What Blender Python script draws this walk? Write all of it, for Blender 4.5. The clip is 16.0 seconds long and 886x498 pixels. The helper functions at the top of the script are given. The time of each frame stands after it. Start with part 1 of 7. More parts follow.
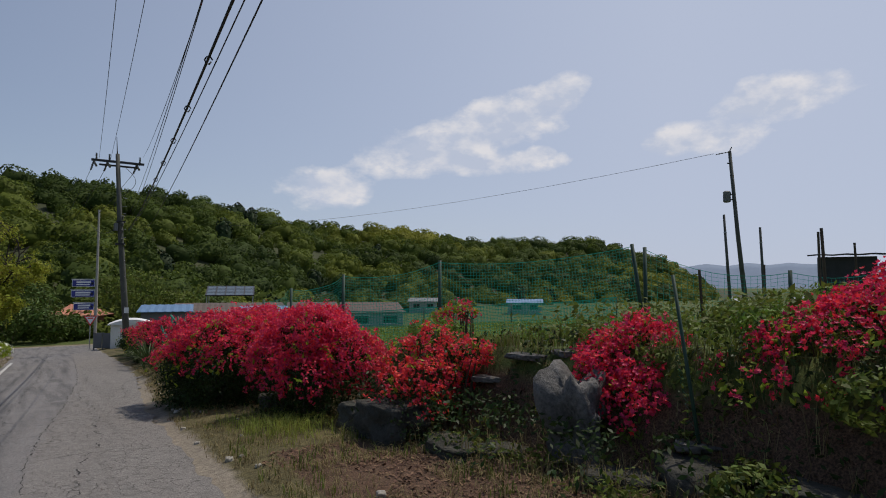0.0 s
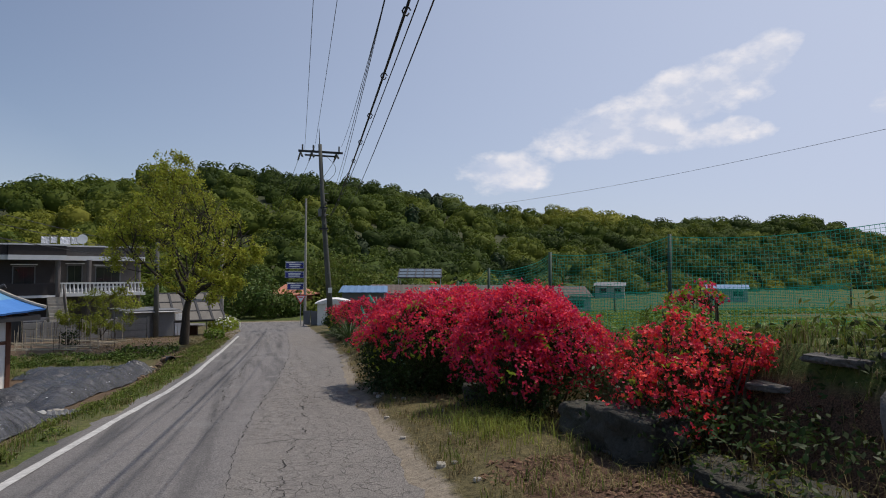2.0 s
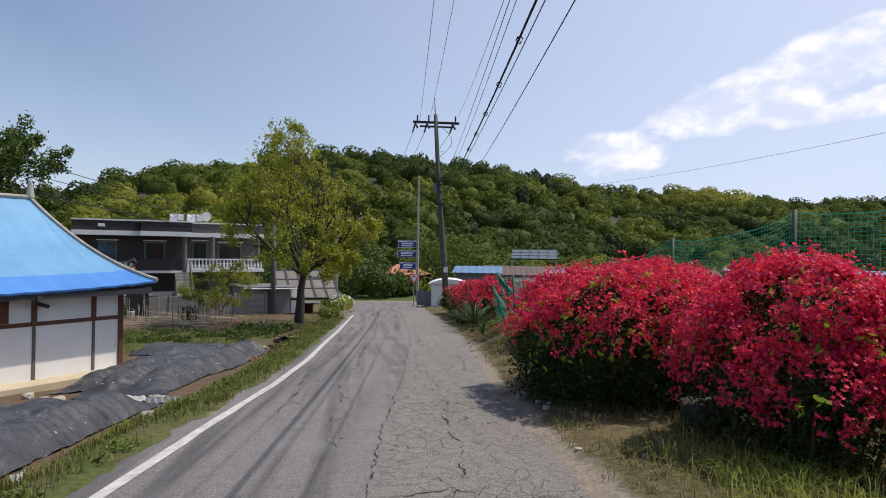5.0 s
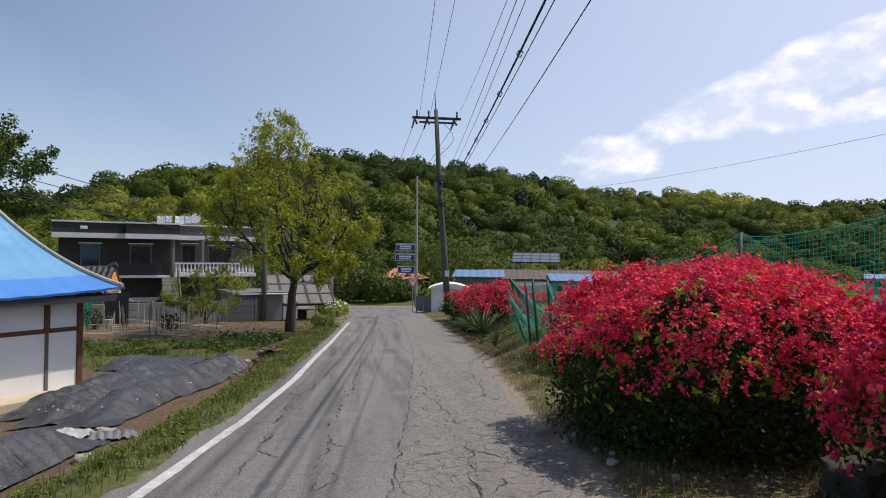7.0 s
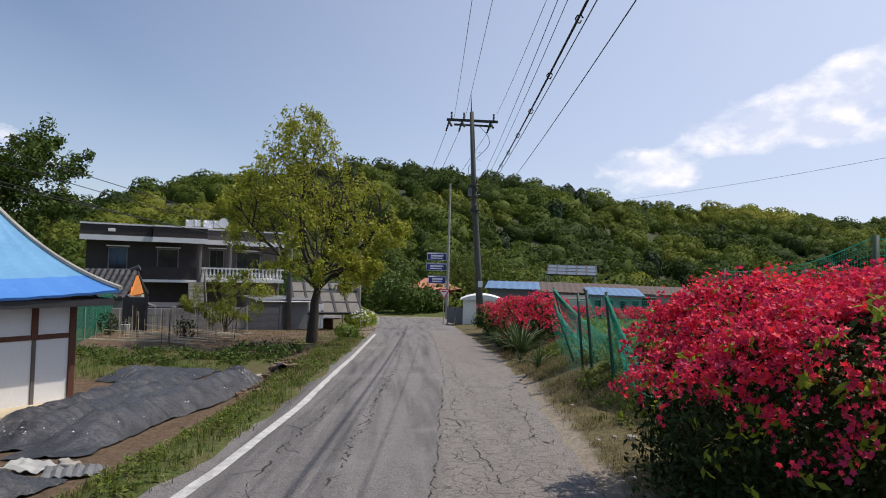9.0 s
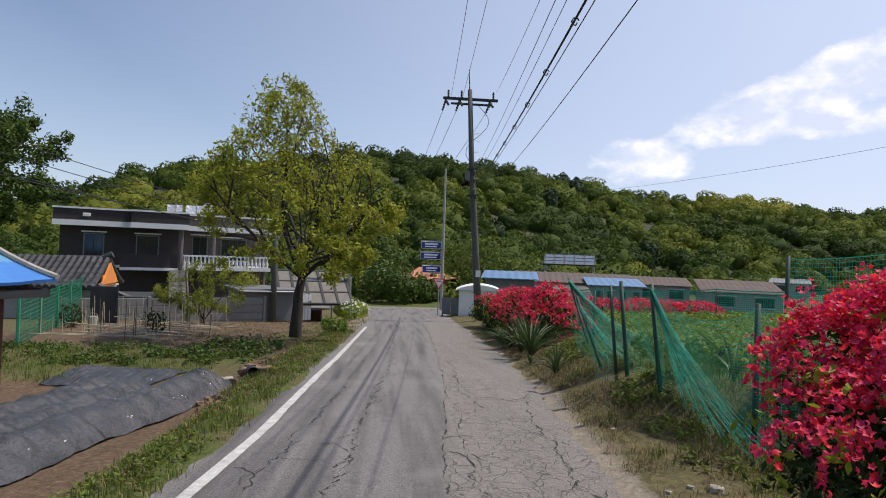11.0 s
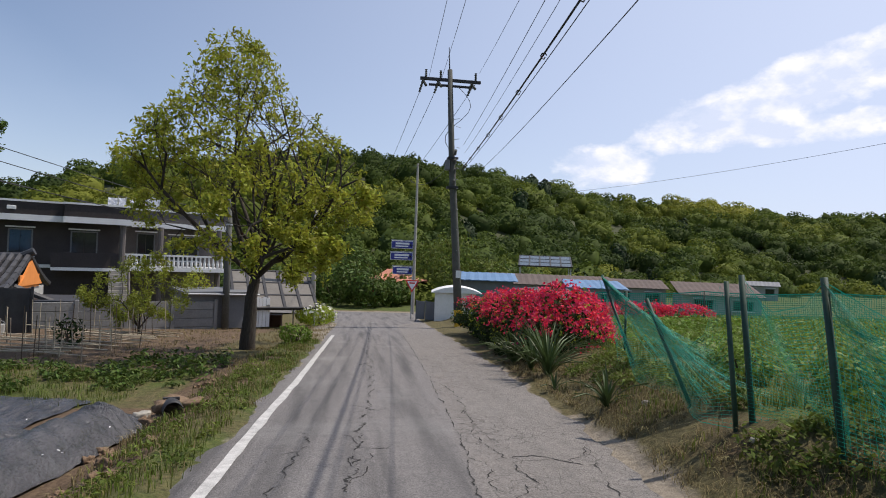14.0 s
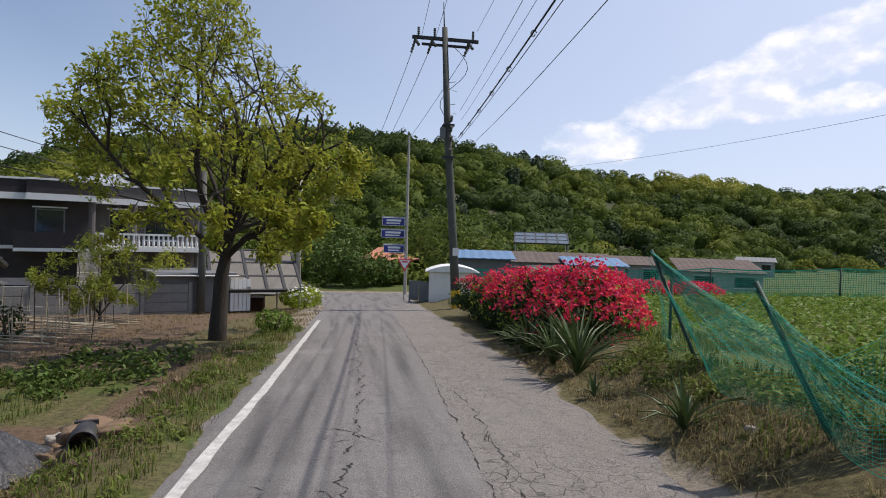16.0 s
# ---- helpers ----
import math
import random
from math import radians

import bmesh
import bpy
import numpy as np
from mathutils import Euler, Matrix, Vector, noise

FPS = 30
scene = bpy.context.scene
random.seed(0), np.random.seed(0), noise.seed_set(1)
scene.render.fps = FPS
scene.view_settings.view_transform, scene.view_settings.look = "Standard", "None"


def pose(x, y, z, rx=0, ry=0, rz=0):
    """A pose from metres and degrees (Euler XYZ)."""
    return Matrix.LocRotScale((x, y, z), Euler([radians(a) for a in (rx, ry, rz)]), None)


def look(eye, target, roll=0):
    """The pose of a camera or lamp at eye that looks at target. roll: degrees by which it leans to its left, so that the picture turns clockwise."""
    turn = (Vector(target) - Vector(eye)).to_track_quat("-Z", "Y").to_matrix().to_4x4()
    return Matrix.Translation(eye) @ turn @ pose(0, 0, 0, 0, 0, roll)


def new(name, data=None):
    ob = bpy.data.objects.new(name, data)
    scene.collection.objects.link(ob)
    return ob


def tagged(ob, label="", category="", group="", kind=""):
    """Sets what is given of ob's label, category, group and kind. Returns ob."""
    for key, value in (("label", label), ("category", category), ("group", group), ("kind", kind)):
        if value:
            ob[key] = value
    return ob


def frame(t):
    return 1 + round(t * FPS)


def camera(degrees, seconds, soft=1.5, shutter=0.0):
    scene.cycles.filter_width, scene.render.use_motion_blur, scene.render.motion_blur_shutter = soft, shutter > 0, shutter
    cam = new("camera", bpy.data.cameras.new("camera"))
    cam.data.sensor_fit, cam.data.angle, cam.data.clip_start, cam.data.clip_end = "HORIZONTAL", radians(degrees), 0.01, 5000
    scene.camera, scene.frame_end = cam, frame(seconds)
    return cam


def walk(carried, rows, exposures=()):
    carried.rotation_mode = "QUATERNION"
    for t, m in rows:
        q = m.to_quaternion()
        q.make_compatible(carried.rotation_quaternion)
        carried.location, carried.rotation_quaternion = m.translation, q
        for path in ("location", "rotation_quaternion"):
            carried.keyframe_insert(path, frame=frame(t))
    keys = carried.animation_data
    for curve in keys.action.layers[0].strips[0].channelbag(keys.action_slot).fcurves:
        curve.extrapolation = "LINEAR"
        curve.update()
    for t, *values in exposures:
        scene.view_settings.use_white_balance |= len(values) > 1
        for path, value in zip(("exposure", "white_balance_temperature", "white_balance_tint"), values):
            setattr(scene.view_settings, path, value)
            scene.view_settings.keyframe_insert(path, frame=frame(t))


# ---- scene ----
cam = camera(72.9, 16.0, 1.0)
METRES, EYE, TILT, LEAN, TURN = 15.0, 1.5, 3.5, 0.0, -35.1
ROWS = [
    (0.0, 0.0, 0.0, 0.0, 0.75, 0.0, -0.0),
    (0.5, -0.0106, 0.02, -0.0029, 4.5, -0.96, 0.44),
    (1.0, -0.0212, 0.0393, -0.0055, 7.95, -1.6, 0.8),
    (1.5, -0.0307, 0.0611, -0.0066, 13.6, -0.79, 0.92),
    (2.0, -0.0454, 0.0857, -0.0107, 17.85, -1.42, 0.8),
    (2.5, -0.0569, 0.1103, -0.0151, 20.0, -2.2, 0.53),
    (3.0, -0.0737, 0.1295, -0.0173, 24.54, -2.51, -0.04),
    (3.5, -0.093, 0.1537, -0.021, 27.8, -2.63, -0.27),
    (4.0, -0.1148, 0.1793, -0.0254, 28.09, -1.95, -0.26),
    (4.5, -0.1401, 0.2014, -0.031, 29.06, -2.07, -0.36),
    (5.0, -0.1622, 0.2298, -0.0358, 27.95, -2.93, 0.82),
    (7.5, -0.252, 0.3566, -0.0508, 27.62, -2.5, 0.92),
    (8.0, -0.2678, 0.3808, -0.0548, 29.1, -3.05, 1.21),
    (8.5, -0.28, 0.4065, -0.0571, 28.94, -2.65, 1.2),
    (9.0, -0.2939, 0.4293, -0.0602, 30.68, -1.45, -0.02),
    (9.5, -0.3091, 0.4516, -0.0635, 30.18, -2.41, 0.82),
    (10.0, -0.325, 0.4766, -0.0658, 29.99, -2.0, -0.64),
    (12.5, -0.4329, 0.6117, -0.0831, 30.02, -3.39, 0.33),
    (13.0, -0.4552, 0.635, -0.0883, 29.5, -3.41, 0.11),
    (13.5, -0.4767, 0.6662, -0.091, 27.21, -2.8, 0.4),
    (14.0, -0.4949, 0.6915, -0.0961, 26.7, -2.12, -0.61),
    (14.5, -0.5125, 0.7215, -0.1013, 24.78, -2.94, 0.77),
    (15.0, -0.5305, 0.75, -0.1024, 23.86, -3.28, -0.18),
    (15.5, -0.5506, 0.7789, -0.1059, 25.19, -4.14, 0.21),
    (16.0, -0.5694, 0.8081, -0.109, 25.76, -4.17, -0.23),
]
walk(cam, [(t, pose(0, 0, EYE, TILT, LEAN, TURN) @ pose(METRES * x, METRES * y, METRES * z, 90 + pitch, roll, yaw)) for t, x, y, z, yaw, pitch, roll in ROWS],
     exposures=[(0.0, -0.55, 6700, 12), (1.5, -0.44, 6700, 13), (3.5, -0.08, 6700, 14), (5.0, 0.05, 6700, 14), (9.0, 0.0, 6700, 14), (12.0, 0.08, 6700, 14), (16.0, 0.05, 6700, 14)])

# ---- light: afternoon sun from the field side, hazy blue sky with a few clouds ----
SUN_AZ, SUN_EL = 80.0, 61.0      # degrees from +y towards +x, and above the horizon
world = bpy.data.worlds.new("sky")
scene.world = world
world.use_nodes = True
wn = world.node_tree
wn.nodes.clear()


def wnode(kind, **kw):
    n = wn.nodes.new(kind)
    for k, v in kw.items():
        if k == "op":
            n.operation = v
        else:
            n.inputs[k].default_value = v
    return n


def wmath(op, a, b=None, clamp=False):
    n = wn.nodes.new("ShaderNodeMath")
    n.operation, n.use_clamp = op, clamp
    for i, v in enumerate((a, b)):
        if v is None:
            continue
        if isinstance(v, (int, float)):
            n.inputs[i].default_value = v
        else:
            wn.links.new(v, n.inputs[i])
    return n.outputs[0]


sky = wn.nodes.new("ShaderNodeTexSky")
sky.sky_type, sky.sun_disc = "NISHITA", False
sky.sun_elevation, sky.sun_rotation = radians(SUN_EL), radians(SUN_AZ)
sky.air_density, sky.dust_density, sky.ozone_density = 1.0, 0.6, 3.0
coord = wn.nodes.new("ShaderNodeTexCoord")
split = wn.nodes.new("ShaderNodeSeparateXYZ")
wn.links.new(coord.outputs["Generated"], split.inputs[0])
azim = wmath("ARCTAN2", split.outputs[0], split.outputs[1])       # radians to the right of +y
elev = wmath("ARCSINE", split.outputs[2])
puff = wn.nodes.new("ShaderNodeTexNoise")
puff.inputs["Scale"].default_value, puff.inputs["Detail"].default_value, puff.inputs["Roughness"].default_value = 11.0, 9.0, 0.58
stretch = wn.nodes.new("ShaderNodeVectorMath")
stretch.operation = "MULTIPLY"
stretch.inputs[1].default_value = (1.0, 1.0, 1.7)
wn.links.new(coord.outputs["Generated"], stretch.inputs[0])
wn.links.new(stretch.outputs[0], puff.inputs["Vector"])
wisp = wn.nodes.new("ShaderNodeTexNoise")
wisp.inputs["Scale"].default_value, wisp.inputs["Detail"].default_value = 3.0, 4.0
wn.links.new(stretch.outputs[0], wisp.inputs["Vector"])
# cumulus banks: azimuth, elevation, half width, half height (degrees), lean
BANKS = [(39.5, 14.8, 8.0, 3.2, 0.22), (32.0, 12.4, 7.0, 2.7, 0.12), (45.6, 17.6, 3.0, 2.1, 0.3), (37.0, 11.6, 8.0, 1.6, 0.0), (22.8, 8.9, 5.0, 2.3, 0.0),
         (64.0, 15.3, 6.5, 2.2, 0.10), (58.0, 12.6, 5.0, 2.0, 0.05), (-36.0, 8.3, 7.0, 2.0, -0.1), (43.5, 12.3, 1.6, 0.9, 0.0)]
field = None
for a, e, w, h, lean in BANKS:
    da = wmath("SUBTRACT", azim, radians(a))
    de = wmath("SUBTRACT", wmath("SUBTRACT", elev, radians(e)), wmath("MULTIPLY", da, lean))
    r2 = wmath("ADD", wmath("POWER", wmath("ABSOLUTE", wmath("DIVIDE", da, radians(w))), 2.0), wmath("POWER", wmath("ABSOLUTE", wmath("DIVIDE", de, radians(h))), 2.0))
    foot_fade = wmath("MULTIPLY", wmath("MINIMUM", wmath("DIVIDE", de, radians(h)), 0.0), 0.55)
    blob = wmath("ADD", wmath("SUBTRACT", 1.0, r2), foot_fade)
    field = blob if field is None else wmath("MAXIMUM", field, blob)
field = wmath("MAXIMUM", field, -1.5)
body = wmath("ADD", wmath("MULTIPLY", field, 0.62), wmath("MULTIPLY", wmath("SUBTRACT", puff.outputs["Fac"], 0.5), 2.0))
edge = wmath("MULTIPLY", wmath("SUBTRACT", body, -0.02), 2.3, clamp=True)
cover = wmath("MULTIPLY", edge, wmath("ADD", 0.5, wmath("MULTIPLY", puff.outputs["Fac"], 0.75)), clamp=True)
# the heaps are brightest where they thin out upwards, greyer towards their flat feet
above = wn.nodes.new("ShaderNodeVectorMath")
above.operation = "ADD"
above.inputs[1].default_value = (0.012, 0.0, 0.034)
wn.links.new(stretch.outputs[0], above.inputs[0])
puff_up = wn.nodes.new("ShaderNodeTexNoise")
puff_up.inputs["Scale"].default_value, puff_up.inputs["Detail"].default_value, puff_up.inputs["Roughness"].default_value = 11.0, 5.0, 0.55
wn.links.new(above.outputs[0], puff_up.inputs["Vector"])
relief = wmath("MULTIPLY", wmath("SUBTRACT", puff.outputs["Fac"], puff_up.outputs["Fac"]), 5.0)
thick = wmath("MULTIPLY", wmath("SUBTRACT", body, 0.1), 0.55)
lit = wmath("SUBTRACT", wmath("ADD", 0.62, relief), thick, clamp=True)
veil_r = wmath("ADD", wmath("POWER", wmath("ABSOLUTE", wmath("DIVIDE", wmath("SUBTRACT", azim, radians(43)), radians(16))), 2.0), wmath("POWER", wmath("ABSOLUTE", wmath("DIVIDE", wmath("SUBTRACT", elev, radians(10.5)), radians(6.5))), 2.0))
veil = wmath("MULTIPLY", wmath("SUBTRACT", 1.0, veil_r), 0.5, clamp=True)
haze = wmath("ADD", 0.0, wmath("MULTIPLY", wmath("SUBTRACT", wisp.outputs["Fac"], 0.35), 0.18, clamp=True))
low = wmath("MULTIPLY", wmath("SUBTRACT", 0.42, elev), 1.15, clamp=True)
haze = wmath("ADD", haze, wmath("MULTIPLY", low, 0.75), clamp=True)
glow = wmath("MULTIPLY", wmath("SUBTRACT", 1.95, wmath("ABSOLUTE", wmath("SUBTRACT", azim, radians(72)))), 0.6, clamp=True)
haze = wmath("MAXIMUM", wmath("MAXIMUM", haze, wmath("MULTIPLY", veil, 0.8)), wmath("MULTIPLY", glow, 0.9))


def blend(fac, a, b):
    n = wn.nodes.new("ShaderNodeMix")
    n.data_type = "RGBA"
    for i, v in ((0, fac), (6, a), (7, b)):
        if isinstance(v, tuple):
            n.inputs[i].default_value = v
        else:
            wn.links.new(v, n.inputs[i])
    return n.outputs[2]


hazy = blend(haze, sky.outputs[0], (5.9, 6.8, 8.7, 1))
white = blend(wmath("MULTIPLY", cover, 0.9), hazy, blend(lit, (6.1, 6.9, 8.5, 1), (9.2, 9.3, 9.7, 1)))
back = wnode("ShaderNodeBackground", Strength=0.115)
wn.links.new(white, back.inputs[0])
wout = wn.nodes.new("ShaderNodeOutputWorld")
wn.links.new(back.outputs[0], wout.inputs[0])

sun_data = bpy.data.lights.new("sun", "SUN")
sun_data.energy, sun_data.angle, sun_data.color = 4.0, radians(0.6), (1.0, 0.95, 0.86)
sun = new("sun", sun_data)
sun_from = Vector((math.sin(radians(SUN_AZ)) * math.cos(radians(SUN_EL)), math.cos(radians(SUN_AZ)) * math.cos(radians(SUN_EL)), math.sin(radians(SUN_EL))))
sun.matrix_world = look(sun_from * 60, (0, 0, 0))

# ---- materials ----
def node(nt, kind, **inputs):
    n = nt.nodes.new(kind)
    for k, v in inputs.items():
        n.inputs[k.replace("_", " ")].default_value = v
    return n


def mat(name, c1, c2, scale=2.0, fine=30.0, rough=0.8, bump=0.15, metal=0.0, spread=0.0, thin=0.0, detail=6.0, stretch=(1, 1, 1), spec=0.4, depth=0.02):
    """Two tones mixed by coarse and fine noise, with fine relief. spread: tone varied from piece to piece; thin: light let through."""
    m = bpy.data.materials.new(name)
    m.use_nodes = True
    nt = m.node_tree
    bs = nt.nodes["Principled BSDF"]
    tc = nt.nodes.new("ShaderNodeTexCoord")
    mp = node(nt, "ShaderNodeMapping", Scale=stretch)
    nt.links.new(tc.outputs["Object"], mp.inputs[0])
    coarse = node(nt, "ShaderNodeTexNoise", Scale=scale, Detail=detail, Roughness=0.6)
    grain = node(nt, "ShaderNodeTexNoise", Scale=fine, Detail=4.0, Roughness=0.65)
    for n in (coarse, grain):
        nt.links.new(mp.outputs[0], n.inputs["Vector"])
    add = nt.nodes.new("ShaderNodeMath")
    add.operation = "MULTIPLY_ADD"
    add.inputs[1].default_value, add.inputs[2].default_value = 0.55, 0.0
    nt.links.new(grain.outputs["Fac"], add.inputs[0])
    half = nt.nodes.new("ShaderNodeMath")
    half.operation = "MULTIPLY_ADD"
    half.inputs[1].default_value = 0.75
    nt.links.new(coarse.outputs["Fac"], half.inputs[0])
    nt.links.new(add.outputs[0], half.inputs[2])
    ramp = nt.nodes.new("ShaderNodeMapRange")
    ramp.inputs["From Min"].default_value, ramp.inputs["From Max"].default_value = 0.42, 0.88
    nt.links.new(half.outputs[0], ramp.inputs["Value"])
    mix = nt.nodes.new("ShaderNodeMix")
    mix.data_type = "RGBA"
    nt.links.new(ramp.outputs[0], mix.inputs[0])
    mix.inputs[6].default_value, mix.inputs[7].default_value = (*c1, 1), (*c2, 1)
    colour = mix.outputs[2]
    if spread:
        geo = nt.nodes.new("ShaderNodeNewGeometry")
        info = nt.nodes.new("ShaderNodeObjectInfo")
        both = nt.nodes.new("ShaderNodeMath")
        both.operation = "ADD"
        nt.links.new(geo.outputs["Random Per Island"], both.inputs[0])
        nt.links.new(info.outputs["Random"], both.inputs[1])
        frac = nt.nodes.new("ShaderNodeMath")
        frac.operation = "FRACT"
        nt.links.new(both.outputs[0], frac.inputs[0])
        hsv = node(nt, "ShaderNodeHueSaturation", Fac=1.0)
        for socket, lo, hi in (("Value", 1 - spread, 1 + spread), ("Hue", 0.5 - spread * 0.05, 0.5 + spread * 0.05)):
            mr = nt.nodes.new("ShaderNodeMapRange")
            mr.inputs["To Min"].default_value, mr.inputs["To Max"].default_value = lo, hi
            nt.links.new(frac.outputs[0], mr.inputs["Value"])
            nt.links.new(mr.outputs[0], hsv.inputs[socket])
        nt.links.new(colour, hsv.inputs["Color"])
        colour = hsv.outputs[0]
    nt.links.new(colour, bs.inputs["Base Color"])
    bs.inputs["Roughness"].default_value, bs.inputs["Metallic"].default_value = rough, metal
    bs.inputs["Specular IOR Level"].default_value = spec
    if bump:
        bp = node(nt, "ShaderNodeBump", Strength=bump, Distance=depth)
        nt.links.new(half.outputs[0], bp.inputs["Height"])
        nt.links.new(bp.outputs[0], bs.inputs["Normal"])
    if thin:
        tr = nt.nodes.new("ShaderNodeBsdfTranslucent")
        nt.links.new(colour, tr.inputs[0])
        mx = node(nt, "ShaderNodeMixShader", Fac=thin)
        nt.links.new(bs.outputs[0], mx.inputs[1])
        nt.links.new(tr.outputs[0], mx.inputs[2])
        nt.links.new(mx.outputs[0], nt.nodes["Material Output"].inputs[0])
    return m


M_BLOSSOM = mat("azalea petals", (0.60, 0.012, 0.055), (0.85, 0.070, 0.165), 6, 60, 0.6, 0, spread=0.3, thin=0.36)
M_BLOSSOM_ORANGE = mat("orange red azalea petals", (0.66, 0.02, 0.04), (0.88, 0.085, 0.11), 6, 60, 0.6, 0, spread=0.25, thin=0.35)
M_AZLEAF = mat("azalea leaves", (0.016, 0.032, 0.009), (0.042, 0.070, 0.016), 4, 40, 0.5, 0, spread=0.4, thin=0.25, spec=0.15)
M_NEWLEAF = mat("fresh leaves", (0.20, 0.27, 0.02), (0.34, 0.40, 0.05), 3, 30, 0.5, 0, spread=0.3, thin=0.4, spec=0.15)
M_TWIG = mat("twigs", (0.05, 0.035, 0.022), (0.11, 0.085, 0.06), 4, 50, 0.9, 0.3)
M_BARK = mat("bark", (0.024, 0.019, 0.015), (0.072, 0.058, 0.045), 5, 40, 0.95, 0.9, stretch=(1, 1, 0.25), depth=0.04)
M_TREELEAF = mat("young tree leaves", (0.20, 0.23, 0.022), (0.38, 0.385, 0.055), 1.2, 20, 0.5, 0, spread=0.35, thin=0.45, spec=0.15)
M_FRUITLEAF = mat("fruit tree leaves", (0.13, 0.165, 0.022), (0.27, 0.29, 0.045), 1.2, 20, 0.5, 0, spread=0.35, thin=0.4, spec=0.15)
M_DARKLEAF = mat("dark tree leaves", (0.045, 0.08, 0.018), (0.11, 0.155, 0.032), 0.5, 12, 0.55, 0, spread=0.4, thin=0.25, spec=0.15)
M_PINE = mat("pine needles", (0.018, 0.035, 0.014), (0.04, 0.065, 0.022), 0.2, 3, 0.7, 0, spread=0.3, spec=0.15)
M_GRASS = mat("grass", (0.06, 0.095, 0.017), (0.18, 0.21, 0.042), 0.8, 8, 0.6, 0, spread=0.4, thin=0.35, spec=0.15)
M_FRESHGRASS = mat("fresh grass", (0.15, 0.19, 0.03), (0.30, 0.33, 0.07), 0.8, 8, 0.6, 0, spread=0.35, thin=0.4, spec=0.15)
M_DRYGRASS = mat("dry grass", (0.12, 0.094, 0.043), (0.26, 0.21, 0.105), 0.9, 9, 0.8, 0, spread=0.35, thin=0.2, spec=0.15)
M_CROP = mat("crop leaves", (0.085, 0.15, 0.022), (0.20, 0.275, 0.045), 0.3, 4, 0.5, 0, spread=0.35, thin=0.35, spec=0.15)
M_STONE = mat("weathered stone", (0.028, 0.027, 0.025), (0.20, 0.19, 0.178), 3.4, 26, 0.9, 0.8, spread=0.15, depth=0.05)
# bank stones: the shade under the bushes is put into this darker colour
M_SHADESTONE = mat("stone with painted shade", (0.022, 0.024, 0.017), (0.085, 0.08, 0.066), 2.4, 26, 0.95, 0.9, spread=0.15, depth=0.05)
M_PALESTONE = mat("pale slab stone", (0.24, 0.22, 0.19), (0.45, 0.42, 0.36), 2.0, 25, 0.9, 0.5, spread=0.15)
M_CONCRETE = mat("pole concrete", (0.30, 0.28, 0.24), (0.46, 0.43, 0.38), 1.5, 30, 0.9, 0.25)
M_DARKPOLE = mat("weathered dark pole", (0.055, 0.058, 0.05), (0.13, 0.13, 0.115), 1.2, 25, 0.9, 0.3)
M_BLOCK = mat("grey wall panel", (0.15, 0.15, 0.143), (0.27, 0.265, 0.255), 1.0, 18, 0.92, 0.4, spread=0.10)
M_WHITEWALL = mat("white limewash", (0.68, 0.67, 0.64), (0.80, 0.79, 0.77), 1.2, 22, 0.9, 0.15)
M_WHITEPAINT = mat("white paint", (0.66, 0.66, 0.65), (0.80, 0.80, 0.79), 2.0, 30, 0.6, 0.1)
M_GREYTIMBER = mat("weathered grey timber", (0.09, 0.075, 0.065), (0.17, 0.145, 0.125), 3, 30, 0.85, 0.3, stretch=(1, 1, 0.3))
M_TIMBER = mat("red brown timber", (0.075, 0.028, 0.016), (0.15, 0.062, 0.036), 3, 30, 0.75, 0.3, stretch=(1, 1, 0.3))
M_BLUE = mat("faded blue roof sheet", (0.095, 0.265, 0.46), (0.155, 0.36, 0.57), 0.8, 10, 0.45, 0.1, spec=0.5)
M_BLUE_EAVE = mat("newer blue eave sheet", (0.05, 0.19, 0.52), (0.085, 0.26, 0.63), 0.8, 10, 0.42, 0.1, spec=0.5)
M_DARKBRICK = mat("dark brown brick", (0.028, 0.024, 0.024), (0.062, 0.051, 0.049), 1.0, 14, 0.85, 0.4)
M_GREYBRICK = mat("grey brown brick", (0.085, 0.075, 0.072), (0.15, 0.135, 0.128), 1.0, 14, 0.85, 0.4)
M_GLASS = mat("dark window glass", (0.012, 0.015, 0.018), (0.03, 0.035, 0.04), 1, 5, 0.08, 0, spec=0.7)
M_PALEBLUE = mat("pale blue roof sheet", (0.08, 0.165, 0.30), (0.13, 0.235, 0.38), 0.8, 10, 0.5, 0.1)
M_BLACKTILE = mat("black roof tile", (0.022, 0.022, 0.024), (0.07, 0.07, 0.074), 2, 20, 0.5, 0.3, spread=0.2)
M_ORANGE = mat("orange gable board", (0.62, 0.20, 0.04), (0.75, 0.28, 0.07), 2, 20, 0.8, 0.1)
M_REDTILE = mat("red roof tile", (0.36, 0.13, 0.09), (0.52, 0.22, 0.15), 1, 12, 0.8, 0.3, spread=0.15)
M_STEEL = mat("galvanised steel", (0.32, 0.33, 0.34), (0.48, 0.49, 0.50), 2, 30, 0.5, 0.1, metal=0.6)
M_RUST = mat("rusty steel frame", (0.10, 0.055, 0.035), (0.22, 0.14, 0.10), 3, 30, 0.85, 0.3)
M_BLACK = mat("black metal", (0.018, 0.018, 0.02), (0.045, 0.045, 0.048), 3, 30, 0.6, 0.1)
M_RUBBER = mat("wire", (0.012, 0.012, 0.013), (0.025, 0.025, 0.027), 3, 30, 0.6, 0)
M_NET = mat("green netting", (0.0, 0.22, 0.16), (0.02, 0.38, 0.28), 1.5, 12, 0.6, 0, thin=0.35)
M_GREENPOST = mat("dark green post", (0.012, 0.04, 0.028), (0.03, 0.075, 0.05), 2, 25, 0.6, 0.1)
